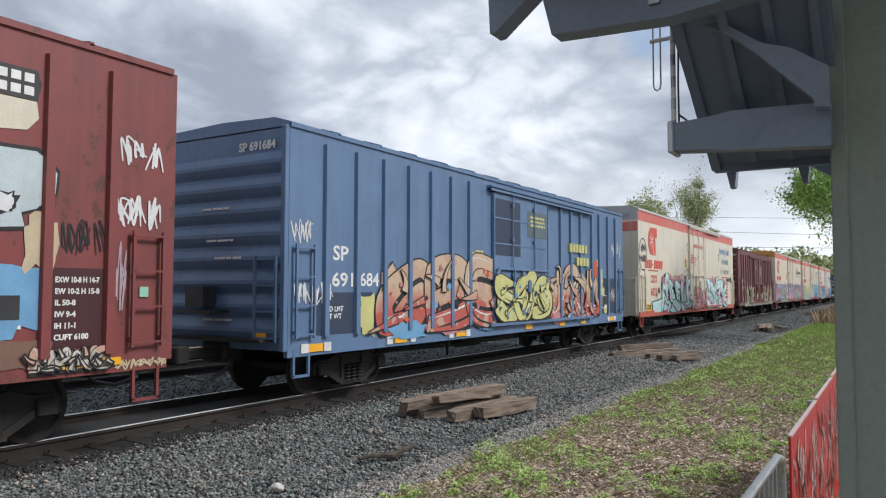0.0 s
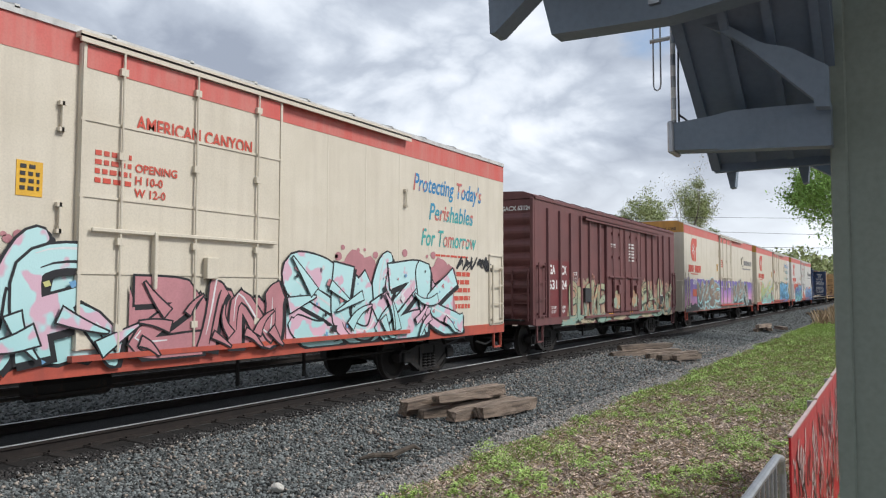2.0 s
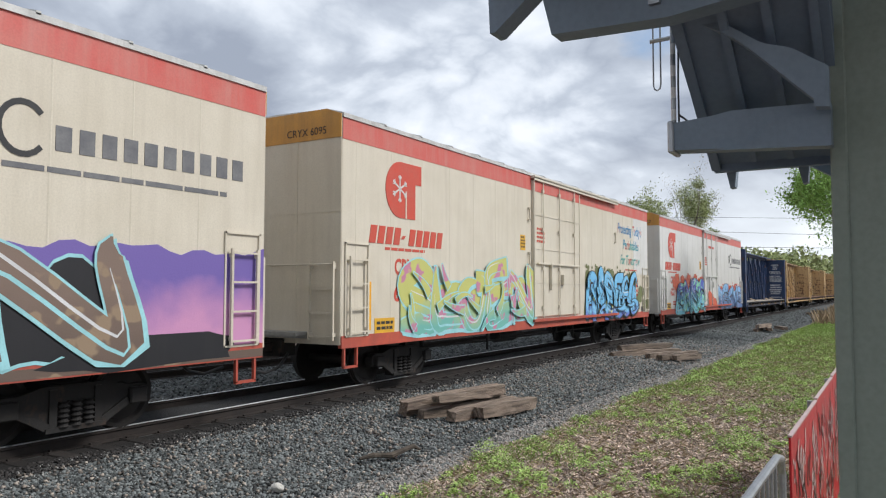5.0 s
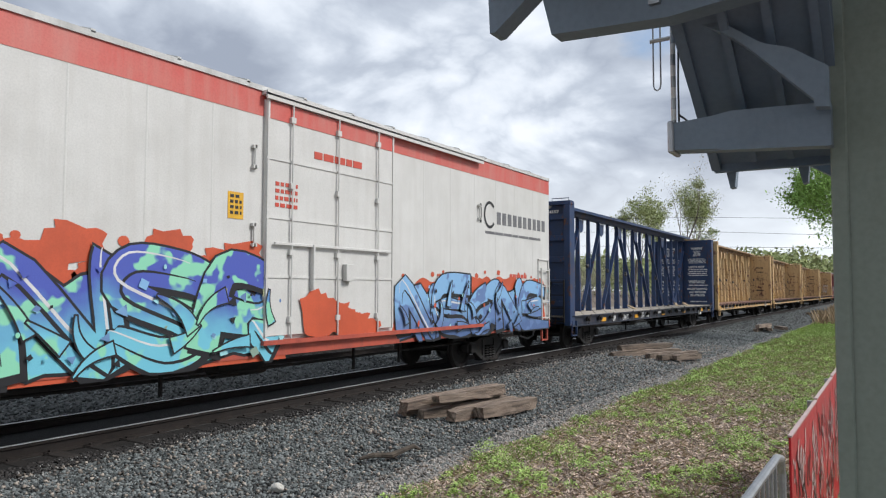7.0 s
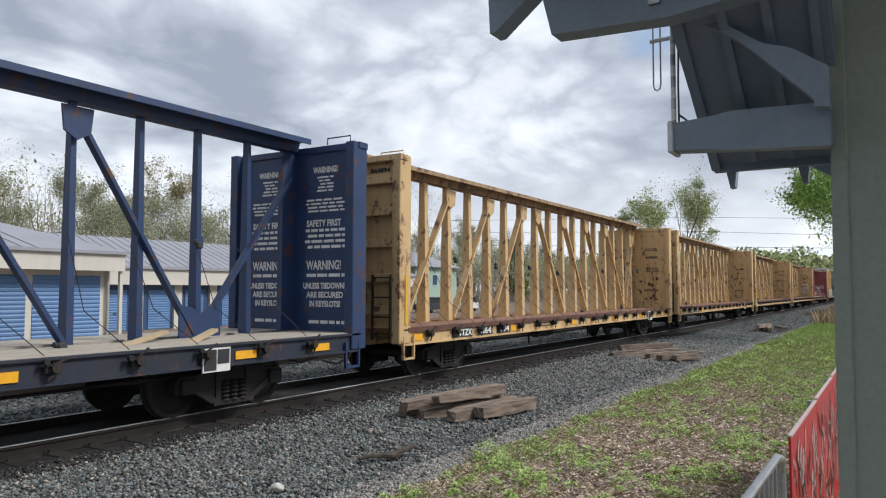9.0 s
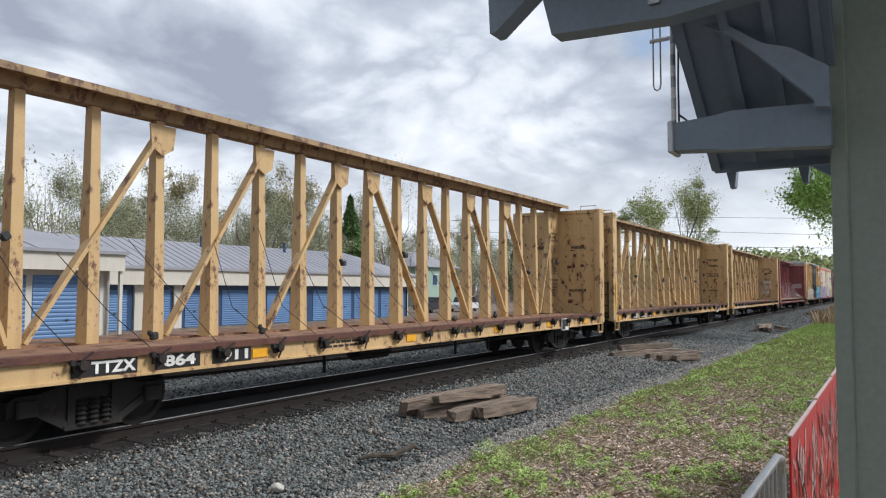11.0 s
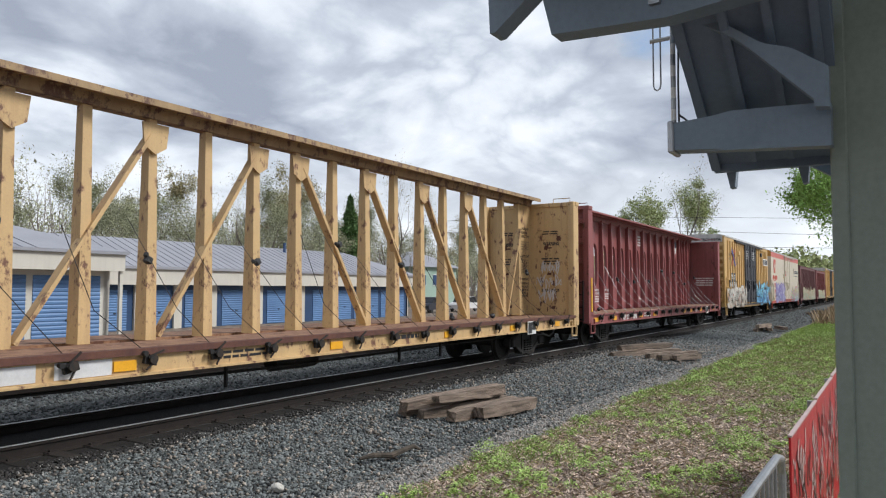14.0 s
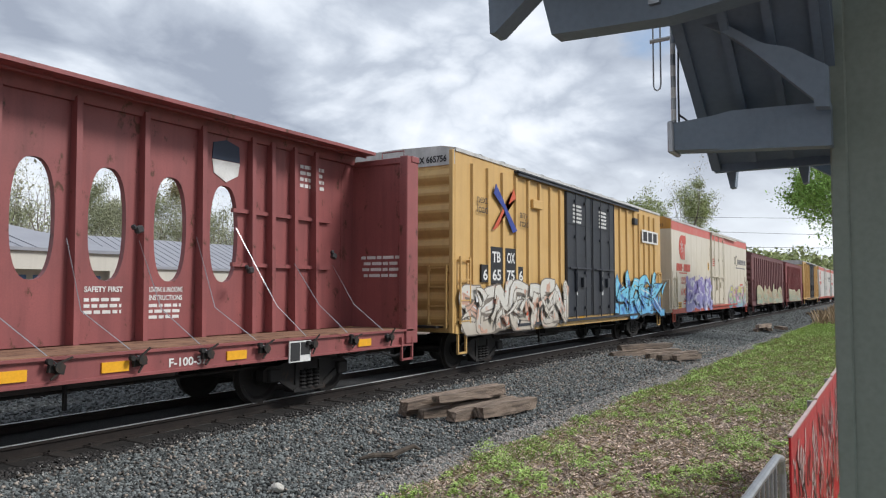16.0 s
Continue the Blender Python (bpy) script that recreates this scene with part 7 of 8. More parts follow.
def old_tie(x, y, z, length, rz, ry=0, rx=0, w=0.22, h=0.17, seed=0):
    rnd = random.Random(seed)
    bm = bmesh.new()
    n = 8
    rings = []
    for i in range(n + 1):
        k = i / n
        e = 0.85 if i in (0, n) else 1.0
        ring = []
        for sy, sz in ((-1, -1), (-0.35, -1.02), (0.4, -1), (1, -1), (1, -0.2), (1, 0.6), (0.9, 1), (0.25, 1), (0.2, 0.86), (0.14, 1), (-0.92, 1), (-1, 0.5)):
            ring.append(bm.verts.new((-length / 2 + length * k + (rnd.uniform(-0.03, 0.03) if i in (0, n) else 0), sy * w / 2 * e + rnd.uniform(-0.012, 0.012), sz * h / 2 * e + rnd.uniform(-0.012, 0.012))))
        rings.append(ring)
    for a, b in zip(rings, rings[1:]):
        for k in range(12):
            bm.faces.new((a[k], a[(k + 1) % 12], b[(k + 1) % 12], b[k]))
    bm.faces.new(rings[0][::-1]), bm.faces.new(rings[-1])
    bmesh.ops.recalc_face_normals(bm, faces=bm.faces[:])
    ob = part("railway_sleeper", bm, M_TIE, None, "", pose(x, y, z, rx, ry, rz))
    return tagged(ob, "weathered split wooden sleeper lying on the ballast", "railway sleeper", "discarded sleepers")


G1 = -0.12
old_tie(11.2, 6.40, G1, 2.2, -12, 0, 0, seed=1)
old_tie(11.45, 5.74, G1 + 0.01, 1.5, -11, 0, 0, 0.24, 0.2, seed=2)
old_tie(11.3, 6.06, G1 - 0.01, 2.1, -4, 0, 6, seed=3)
old_tie(10.6, 6.95, G1, 0.9, -8, 0, 0, seed=4)
old_tie(11.0, 6.5, G1 + 0.19, 2.2, -20, -3, 4, 0.24, 0.16, seed=5)
old_tie(11.15, 6.3, G1 + 0.2, 1.9, -6, 3, -5, 0.18, 0.12, seed=9)
old_tie(11.6, 6.85, G1 + 0.02, 2.0, -6, 0, 0, 0.24, 0.18, seed=6)
for k, (x, y, z, l, a) in enumerate(((23.6, 7.2, 0.0, 2.4, -20), (23.9, 6.8, 0.02, 2.4, -34), (24.1, 7.0, 0.18, 2.4, -26), (23.3, 6.25, 0.0, 1.4, -22), (22.9, 5.9, 0.0, 1.2, -18), (23.9, 5.75, 0.0, 1.7, -14), (23.1, 5.45, 0.0, 1.2, -24))):
    old_tie(x, y, G1 + z, l, a, 0, 0, seed=20 + k)
for k, (x, y, z, l, a) in enumerate(((41.5, 6.1, 0.0, 2.4, 0), (42.0, 5.7, 0.02, 2.3, 12), (41.4, 5.85, 0.19, 2.2, -8), (43.6, 5.3, 0.0, 1.6, 25), (70, 5.6, 0.05, 2.2, 60), (71, 5.5, 0.22, 2.2, 35))):
    old_tie(x, y, G1 + z, l, a, 0, 0, seed=40 + k)
bm = bmesh.new()
bmesh.ops.create_icosphere(bm, subdivisions=3, radius=0.07)
for v in bm.verts:
    v.co *= 1 + 0.35 * noise.noise(v.co * 14)
    v.co.z *= 0.7
part("stone", bm, mat("pale_stone", (0.55, 0.53, 0.48), (0.42, 0.4, 0.36), 9.0, 0.9), None, "", pose(5.85, 5.65, -0.2))
tagged(bpy.data.objects["stone"], "single large pale stone on the ballast", "stone")
bm = bmesh.new()
pts = [(7.35, 5.72, -0.2), (7.5, 5.62, -0.17), (7.62, 5.6, -0.19), (7.72, 5.5, -0.2), (7.9, 5.44, -0.16), (8.1, 5.42, -0.14), (8.2, 5.38, -0.2)]
tube(bm, pts, [0.02, 0.035, 0.03, 0.04, 0.035, 0.03, 0.015], 7)
part("dead_branch", bm, mat("dead_wood", (0.06, 0.048, 0.038), (0.1, 0.08, 0.06), 8.0, 0.95))
tagged(bpy.data.objects["dead_branch"], "dark crooked dead branch on the ballast", "branch")

# ---- station porch ----
M_GREEN = mat("grey_green_paint", (0.24, 0.285, 0.245), (0.215, 0.26, 0.22), 1.5, 0.5, bump=0.05, streak=0.08)
M_BRACKET = mat("slate_blue_bracket_paint", (0.20, 0.26, 0.325), (0.175, 0.23, 0.29), 1.5, 0.5, bump=0.05, streak=0.08)
M_SOFFIT = mat("dark_soffit_boards", (0.165, 0.225, 0.31), (0.145, 0.2, 0.275), 2.0, 0.6, bump=0.05)
post = tagged(new("porch_post"), "broad grey-green painted wooden porch post", "post", "", "structure")
part("post_core", boxes((3.1, 3.5, -0.4, 0.185, -0.5, 3.6), bevel=0.008), M_GREEN, post)
part("corner_bead", boxes((3.085, 3.16, 0.135, 0.192, -0.5, 3.6), bevel=0.006), M_GREEN, post)
br = tagged(new("eave_bracket"), "grey-green wooden bracket under the porch eave", "bracket")
arm = [(0.755, 2.570), (0.736, 2.578), (0.60, 2.588), (0.526, 2.60), (0.18, 2.59), (0.18, 2.433), (0.62, 2.458), (0.76, 2.467)]
part("bracket_arm", prism(arm, "x", 3.0, 3.1), M_BRACKET, br)
curve = [(0.62, 2.448), (0.50, 2.452), (0.45, 2.462), (0.415, 2.49), (0.40, 2.53), (0.37, 2.552), (0.18, 2.545), (0.18, 2.425)]
part("scroll_board", prism(flowing(curve[:6], 4) + curve[6:], "x", 2.98, 2.998), M_BRACKET, br)
part("arm_end_cap", boxes((2.985, 3.115, 0.745, 0.768, 2.455, 2.585), bevel=0.005), M_SILVER, br)
br2 = tagged(new("eave_bracket"), "curved grey-green wooden knee brace under the eave", "bracket")
up = [(0.74, 2.945), (0.66, 2.928), (0.581, 2.896), (0.481, 2.831), (0.386, 2.74), (0.294, 2.643), (0.224, 2.572), (0.219, 2.542), (0.174, 2.537), (0.174, 2.68), (0.224, 2.715), (0.296, 2.765), (0.388, 2.80), (0.482, 2.87), (0.582, 2.93), (0.66, 2.96), (0.74, 2.97)]
part("knee_brace", prism(flowing(up[:7], 5) + up[7:9] + flowing(up[9:], 5), "x", 2.84, 2.90), M_BRACKET, br2)
part("brace_beam", prism([(1.18, 3.3), (1.157, 3.07), (1.114, 2.895), (0.67, 2.878), (0.165, 2.93), (0.165, 3.3)], "x", 2.62, 2.72), M_BRACKET, br2)
roof = tagged(new("porch_roof"), "dark underside of the sloping porch roof", "roof", "", "structure")
part("soffit", prism([(2.66, 3.02), (3.52, 2.462), (3.56, 2.52), (2.66, 3.10)], "y", 0.168, 0.66), M_SOFFIT, roof)
part("barge_board", prism([(2.66, 3.0), (3.5, 2.445), (3.57, 2.49), (3.57, 2.56), (2.66, 3.16)], "y", 0.66, 0.70), M_SOFFIT, roof)
part("eave_fascia", boxes((3.50, 3.54, 0.15, 0.69, 2.44, 2.53)), M_SOFFIT, roof)
part("roof_deck", prism([(2.3, 3.32), (2.66, 3.13), (3.6, 2.56), (3.6, 2.59), (2.66, 3.17), (2.3, 3.36)], "y", 0.168, 0.74), M_SOFFIT, roof)
for i in range(3):
    y = 0.5 - 0.15 * i
    part("soffit_batten", prism([(2.72, 2.945), (3.46, 2.465), (3.46, 2.485), (2.72, 2.98)], "y", y, y + 0.03), M_SOFFIT, roof)
part("rafter_tail", prism([(0.66, 2.5), (0.60, 2.5), (0.612, 2.375), (0.632, 2.37)], "x", 3.56, 3.62), M_BRACKET, roof)
part("rafter_tail", prism([(0.36, 2.5), (0.30, 2.5), (0.31, 2.375), (0.33, 2.37)], "x", 3.56, 3.62), M_BRACKET, roof)
part("far_brace", prism([(0.42, 2.46), (0.30, 2.452), (0.22, 2.40), (0.19, 2.36), (0.19, 2.44), (0.25, 2.48), (0.42, 2.5)], "x", 3.6, 3.66), M_BRACKET, roof)
part("fascia_end", prism([(1.40, 3.25), (1.385, 2.948), (1.36, 2.95), (1.19, 3.085), (1.16, 3.25)], "x", 2.62, 2.72), M_BRACKET, roof)
part("gutter_bracket", boxes((2.60, 2.62, 0.69, 0.73, 2.93, 3.3)), M_SILVER, roof)
part("eave_boards", boxes((2.0, 2.75, 0.165, 1.4, 3.26, 3.3)), M_SOFFIT, roof)
# porch carried on over the viewer: unseen ceiling, added to shade post and brackets
part("porch_ceiling", boxes((-1.0, 3.46, -1.4, 0.16, 3.31, 3.37)), M_SOFFIT, roof)
lamp = tagged(new("porch_floodlight"), "small dark floodlight under the porch eave", "lamp")
bm = bmesh.new()
lathe(bm, [(-0.05, 0.02), (-0.05, 0.045), (0.03, 0.05), (0.04, 0.02)], n=14, centre=(3.2, 0.50, 2.58))
part("lamp_housing", bm, M_BLACK, lamp)
# the mast that hangs at the arm's end
mast = tagged(new("mast"), "thin white and grey banded pipe with a wire loop", "antenna")
for i in range(12):
    z0 = 2.46 + i * 0.046
    bm = bmesh.new()
    tube(bm, [(3.05, 0.757, z0), (3.05, 0.757, z0 + 0.046)], 0.011, 10)
    part("pipe_section", bm, M_WHITE if i % 2 else M_SILVER, mast)
bm = bmesh.new()
tube(bm, [(3.05, 0.735, 2.47), (3.05, 0.737, 2.75), (3.05, 0.733, 2.97)], 0.004, 6)
part("cable", bm, M_BLACK, mast)
bm = bmesh.new()
loop = [(0.808, 3.05), (0.808, 2.76)] + [(0.823 + 0.015 * math.cos(a), 2.75 + 0.02 * math.sin(a)) for a in np.linspace(0, -math.pi, 8)][::-1] + [(0.838, 2.76), (0.838, 3.05)]
loop = [(0.838, 3.05), (0.838, 2.755), (0.834, 2.74), (0.823, 2.733), (0.812, 2.74), (0.808, 2.755), (0.808, 3.05)]
tube(bm, [(3.05, a, b) for a, b in loop], 0.0035, 6)
part("wire_loop", bm, M_SILVER, mast)
bm = bmesh.new()
tube(bm, [(3.05, 0.75, 2.947), (3.05, 0.85, 2.945)], 0.009, 8)
part("cross_arm", bm, M_WHITE, mast)
bm = bmesh.new()
tube(bm, [(3.05, 0.735, 2.62), (3.06, 0.69, 2.58), (3.08, 0.62, 2.54)], 0.004, 6)
part("stay_wire", bm, M_BLACK, mast)

# ---- barrier and red panel ----
M_REDP = mat("red_panel_paint", (0.46, 0.014, 0.02), (0.34, 0.012, 0.016), 2.0, 0.35, bump=0.02)
M_PALE = mat("pale_print", (0.55, 0.42, 0.4), (0.45, 0.3, 0.28), 4.0, 0.4, bump=0.02)
M_DARKP = mat("dark_red_print", (0.1, 0.006, 0.008), (0.07, 0.006, 0.008), 4.0, 0.4, bump=0.02)
fence = tagged(new("printed_panel_fence"), "red printed panel fence with swirling pale pattern", "fence")
for i in range(3):
    x0 = 5.0 + 1.75 * i
    pnl = part("panel", boxes((x0, x0 + 1.73, 0.565, 0.58, -0.25, 1.0 + 0.012 * i), bevel=0.003), M_REDP, fence)
    rnd = random.Random(50 + i)
    for k in range(110):
        bm = bmesh.new()
        bx0, z0 = x0 + 0.06 + 1.6 * rnd.random(), rnd.uniform(-0.2, 0.72)
        pts = [(bx0 + 0.05 * math.sin(q * 1.2 + k), 0.561, z0 + 0.05 * q * rnd.uniform(0.7, 1.2)) for q in range(5)]
        for (xa, ya, za), (xb, yb, zb) in zip(pts, pts[1:]):
            wq = 0.009 + 0.016 * ((k * 7) % 5) / 4
            bm.faces.new([bm.verts.new(q) for q in ((xa - wq, ya, za), (xa + wq, ya, za), (xb + wq, yb, zb), (xb - wq, yb, zb))])
        part("printed_swirl", bm, M_PALE if k % 2 == 0 else M_DARKP, pnl)
    part("panel_top_edge", boxes((x0, x0 + 1.73, 0.56, 0.585, 1.0 + 0.012 * i, 1.012 + 0.012 * i)), M_PALE, fence)
for x in (6.75, 8.5):
    bm = bmesh.new()
    tube(bm, [(x, 0.615, -0.34), (x, 0.615, 1.0)], 0.024, 8)
    part("fence_post", bm, M_SILVER, fence)
bar = tagged(new("crowd_barrier"), "galvanised steel crowd barrier with round tubes", "barrier")
bm = bmesh.new()
tube(bm, [(2.3, 0.575, 1.0), (4.35, 0.565, 1.0), (4.5, 0.563, 0.97), (4.54, 0.563, 0.88), (4.54, 0.563, -0.3)], 0.022, 10)
part("frame_tube", bm, M_SILVER, bar)
bm = bmesh.new()
tube(bm, [(2.3, 0.575, 0.1), (4.54, 0.563, 0.1)], 0.018, 8)
part("lower_tube", bm, M_SILVER, bar)
for i in range(14):
    bm = bmesh.new()
    x = 2.45 + 0.145 * i
    tube(bm, [(x, 0.57, 0.1), (x, 0.57, 0.99)], 0.009, 6)
    part("upright", bm, M_SILVER, bar)
for x in (2.5, 4.4):
    bm = bmesh.new()
    tube(bm, [(x, 0.3, -0.33), (x, 0.45, -0.3), (x, 0.57, 0.1), (x, 0.7, -0.3), (x, 0.85, -0.33)], 0.016, 6)
    part("foot", bm, M_SILVER, bar)

# ---- storage building ----
M_BWALL = mat("cream_wall", (0.60, 0.57, 0.50), (0.54, 0.51, 0.45), 0.6, 0.8, streak=0.15, dirt=(0.3, 0.28, 0.24))
M_BROOF = mat("grey_metal_roof", (0.31, 0.315, 0.345), (0.26, 0.265, 0.295), 0.5, 0.5, bump=0.05)
M_BDOOR = mat("blue_roller_door", (0.11, 0.22, 0.41), (0.09, 0.18, 0.35), 0.7, 0.5, bump=0.05, spread=0.15)
# dark blue: front wall with overhang shade in its colour, also vents and windows
M_BDARK = mat("shaded_wall_and_trim_blue", (0.03, 0.07, 0.16), (0.025, 0.06, 0.13), 0.7, 0.5, bump=0.05)


def roof_seams(b, x0, x1, ye, ze, yr, zr, step):
    bm = bmesh.new()
    x = x0
    while x < x1:
        beam(bm, (x, ye, ze + 0.02), (x, yr, zr + 0.02), 0.03, 0.045, (1, 0, 0))
        x += step
    part("standing_seam", bm, M_BROOF, b)


def roller_door(b, x0, x1, y, z1, material):
    bm = bmesh.new()
    n = 16
    prof = []
    for i in range(n):
        za, zb = -0.45 + (z1 + 0.45) * i / n, -0.45 + (z1 + 0.45) * (i + 1) / n
        prof += [(y, za), (y - 0.03, za + (zb - za) * 0.3), (y - 0.03, za + (zb - za) * 0.7)]
    prof += [(y, z1), (y + 0.1, z1), (y + 0.1, -0.45)]
    prism(prof, "x", x0, x1, bm)
    d = part("roller_door", bm, material, b)
    part("door_handle", boxes(((x0 + x1) / 2 - 0.08, (x0 + x1) / 2 + 0.08, y - 0.07, y - 0.02, 0.5, 0.56)), M_BLACK, d)


sb = tagged(new("storage_building"), "long low storage building with blue doors and grey roof", "building")
# blue front wall, its colour darkened to stand for shade under the overhang
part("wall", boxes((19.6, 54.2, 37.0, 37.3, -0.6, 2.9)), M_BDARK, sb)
part("wall", boxes((19.6, 54.2, 44.7, 45.0, -0.6, 2.9)), M_BWALL, sb)
part("end_wall", boxes((54.0, 54.3, 37.0, 45.0, -0.6, 2.9)), M_BWALL, sb)
part("fascia", boxes((19.6, 54.6, 36.35, 36.45, 2.15, 3.1)), M_BWALL, sb)
part("soffit", boxes((19.6, 54.6, 36.45, 37.0, 2.25, 2.3)), M_BWALL, sb)
part("gutter", boxes((19.6, 54.8, 36.2, 36.36, 3.05, 3.2)), M_BROOF, sb)
bm = bmesh.new()
pts = [(19.6, 36.2, 3.15), (55.0, 36.2, 3.15), (55.0, 45.8, 3.15), (19.6, 45.8, 3.15), (19.6, 41, 5.1), (50.2, 41, 5.1)]
vs = [bm.verts.new(p) for p in pts]
for f in ((0, 1, 5, 4), (1, 2, 5), (2, 3, 4, 5), (3, 0, 4), (3, 2, 1, 0)):
    bm.faces.new([vs[i] for i in f])
bmesh.ops.recalc_face_normals(bm, faces=bm.faces[:])
part("roof", bm, M_BROOF, sb)
roof_seams(sb, 19.8, 50.2, 36.2, 3.15, 41, 5.1, 0.62)
for x0, x1 in ((24.6, 26.1), (27.5, 29.0), (30.1, 31.5), (33.0, 35.4), (37.0, 39.2), (41.7, 44.2), (44.6, 46.2), (46.6, 48.0), (48.4, 49.8), (50.2, 51.6), (52.0, 53.6)):
    roller_door(sb, x0, x1, 36.98, 1.85, M_BDOOR)
for x in (23.9, 26.8, 29.5, 32.2, 36.2, 40.4):
    part("pilaster", boxes((x - 0.28, x + 0.28, 36.85, 37.0, -0.6, 2.25)), M_BWALL, sb)
for x in (34.0, 42.0):
    bm = bmesh.new()
    tube(bm, [(x, 40.2, 4.7), (x, 40.2, 5.5)], 0.12, 8)
    part("roof_vent", bm, M_BDARK, sb)
wing = tagged(new("storage_wing"), "projecting wing of the storage building with blue door", "building")
part("wall", boxes((-10, 21.0, 31.2, 31.5, -0.6, 3.0)), M_BWALL, wing)
part("end_wall", boxes((20.8, 21.1, 31.2, 37.0, -0.6, 3.0)), M_BWALL, wing)
part("fascia", boxes((-10, 21.3, 30.35, 30.45, 2.72, 3.5)), M_BWALL, wing)
part("soffit", boxes((-10, 21.3, 30.45, 31.2, 2.75, 2.8)), M_BWALL, wing)
part("gutter", boxes((-10, 21.4, 30.2, 30.36, 3.48, 3.62)), M_BROOF, wing)
bm = bmesh.new()
vs = [bm.verts.new(p) for p in [(-10, 30.2, 3.58), (21.4, 30.2, 3.58), (21.4, 44, 3.58), (-10, 44, 3.58), (-10, 37, 5.4), (17.5, 37, 5.4)]]
for f in ((0, 1, 5, 4), (1, 2, 5), (2, 3, 4, 5), (3, 0, 4), (3, 2, 1, 0)):
    bm.faces.new([vs[i] for i in f])
bmesh.ops.recalc_face_normals(bm, faces=bm.faces[:])
part("roof", bm, M_BROOF, wing)
roof_seams(wing, -9.5, 17.5, 30.2, 3.58, 37, 5.4, 0.62)
for x0, x1 in ((10.0, 13.4), (13.8, 17.2), (17.5, 20.6)):
    roller_door(wing, x0, x1, 31.18, 2.5, M_BDOOR)
part("downspout", boxes((21.15, 21.3, 30.5, 30.65, -0.5, 3.5)), M_BWALL, wing)

hs = tagged(new("far_house"), "pale green house with grey hip roof behind the trees", "house")
part("wall", boxes((84, 95, 56, 64, -0.6, 5.1)), mat("pale_green_siding", (0.33, 0.45, 0.38), (0.28, 0.39, 0.33), 0.6, 0.8), hs)
bm = bmesh.new()
vs = [bm.verts.new(p) for p in [(83.3, 55.4, 5.1), (95.7, 55.4, 5.1), (95.7, 64.6, 5.1), (83.3, 64.6, 5.1), (88, 60, 7.4), (91, 60, 7.4)]]
for f in ((0, 1, 5, 4), (1, 2, 5), (2, 3, 4, 5), (3, 0, 4), (3, 2, 1, 0)):
    bm.faces.new([vs[i] for i in f])
bmesh.ops.recalc_face_normals(bm, faces=bm.faces[:])
part("roof", bm, M_BROOF, hs)
for x in (85.5, 88.5, 91.5):
    w = part("window", boxes((x, x + 1.0, 55.93, 56.02, 2.6, 4.0)), M_BDARK, hs)
    part("window_frame", boxes((x - 0.1, x + 1.1, 55.9, 55.97, 2.5, 2.6), (x - 0.1, x + 1.1, 55.9, 55.97, 4.0, 4.1)), M_WHITE, w)


def parked_car(x, y, col, label):
    c = tagged(new("parked_car"), label, "car", "parked cars")
    c.matrix_basis = pose(x, y, -0.45, 0, 0, 8)
    body = prism([(-2.2, 0.35), (-2.25, 0.75), (-2.1, 0.92), (-1.2, 1.0), (2.15, 0.95), (2.25, 0.6), (2.2, 0.35)], "y", -0.88, 0.88)
    part("body", body, col, c)
    part("cabin", prism([(-1.25, 0.98), (-0.65, 1.55), (1.35, 1.58), (2.05, 0.95)], "y", -0.78, 0.78), mat("car_glass", (0.02, 0.025, 0.03), (0.03, 0.03, 0.035), 2.0, 0.1, bump=0.0), c)
    part("roof_panel", boxes((-0.6, 1.3, -0.74, 0.74, 1.54, 1.6), bevel=0.02), col, c)
    for wx in (-1.4, 1.4):
        for wy in (-0.86, 0.7):
            bm = bmesh.new()
            lathe(bm, [(0, 0.1), (0, 0.31), (0.03, 0.34), (0.16, 0.34), (0.18, 0.3), (0.18, 0.1)], n=18, centre=(wx, wy, 0.34))
            part("wheel", bm, M_BLACK, c)


M_CARD = mat("dark_car_paint", (0.03, 0.035, 0.05), (0.03, 0.03, 0.04), 2.0, 0.3, bump=0.0)
M_CARW = mat("white_car_body", (0.7, 0.7, 0.7), (0.65, 0.65, 0.65), 2.0, 0.3, bump=0.0)
parked_car(63.5, 40.5, M_CARD, "dark parked car in front of the far house")
parked_car(69.5, 40.0, M_CARW, "white parked car beside a dark one")

# ---- trees ----
M_BARK = mat("grey_brown_bark", (0.20, 0.17, 0.15), (0.14, 0.12, 0.1), 2.0, 0.95, bump=0.4)


def leaf_mat(name, a, b):
    return mat(name, a, b, 0.5, 0.7, bump=0.0, spread=0.45, islands=True, spec=0.2)


M_LBUD = leaf_mat("spring_leaves", (0.30, 0.36, 0.15), (0.36, 0.38, 0.19))
M_LHAZE = leaf_mat("thin_grey_green_buds", (0.27, 0.29, 0.17), (0.31, 0.30, 0.20))
M_LGREEN = leaf_mat("fresh_green_leaves", (0.24, 0.40, 0.10), (0.30, 0.46, 0.13))
M_LDARK = leaf_mat("dark_evergreen_leaves", (0.10, 0.18, 0.06), (0.13, 0.21, 0.08))
M_LBROWN = leaf_mat("olive_brown_buds", (0.34, 0.29, 0.17), (0.28, 0.27, 0.14))


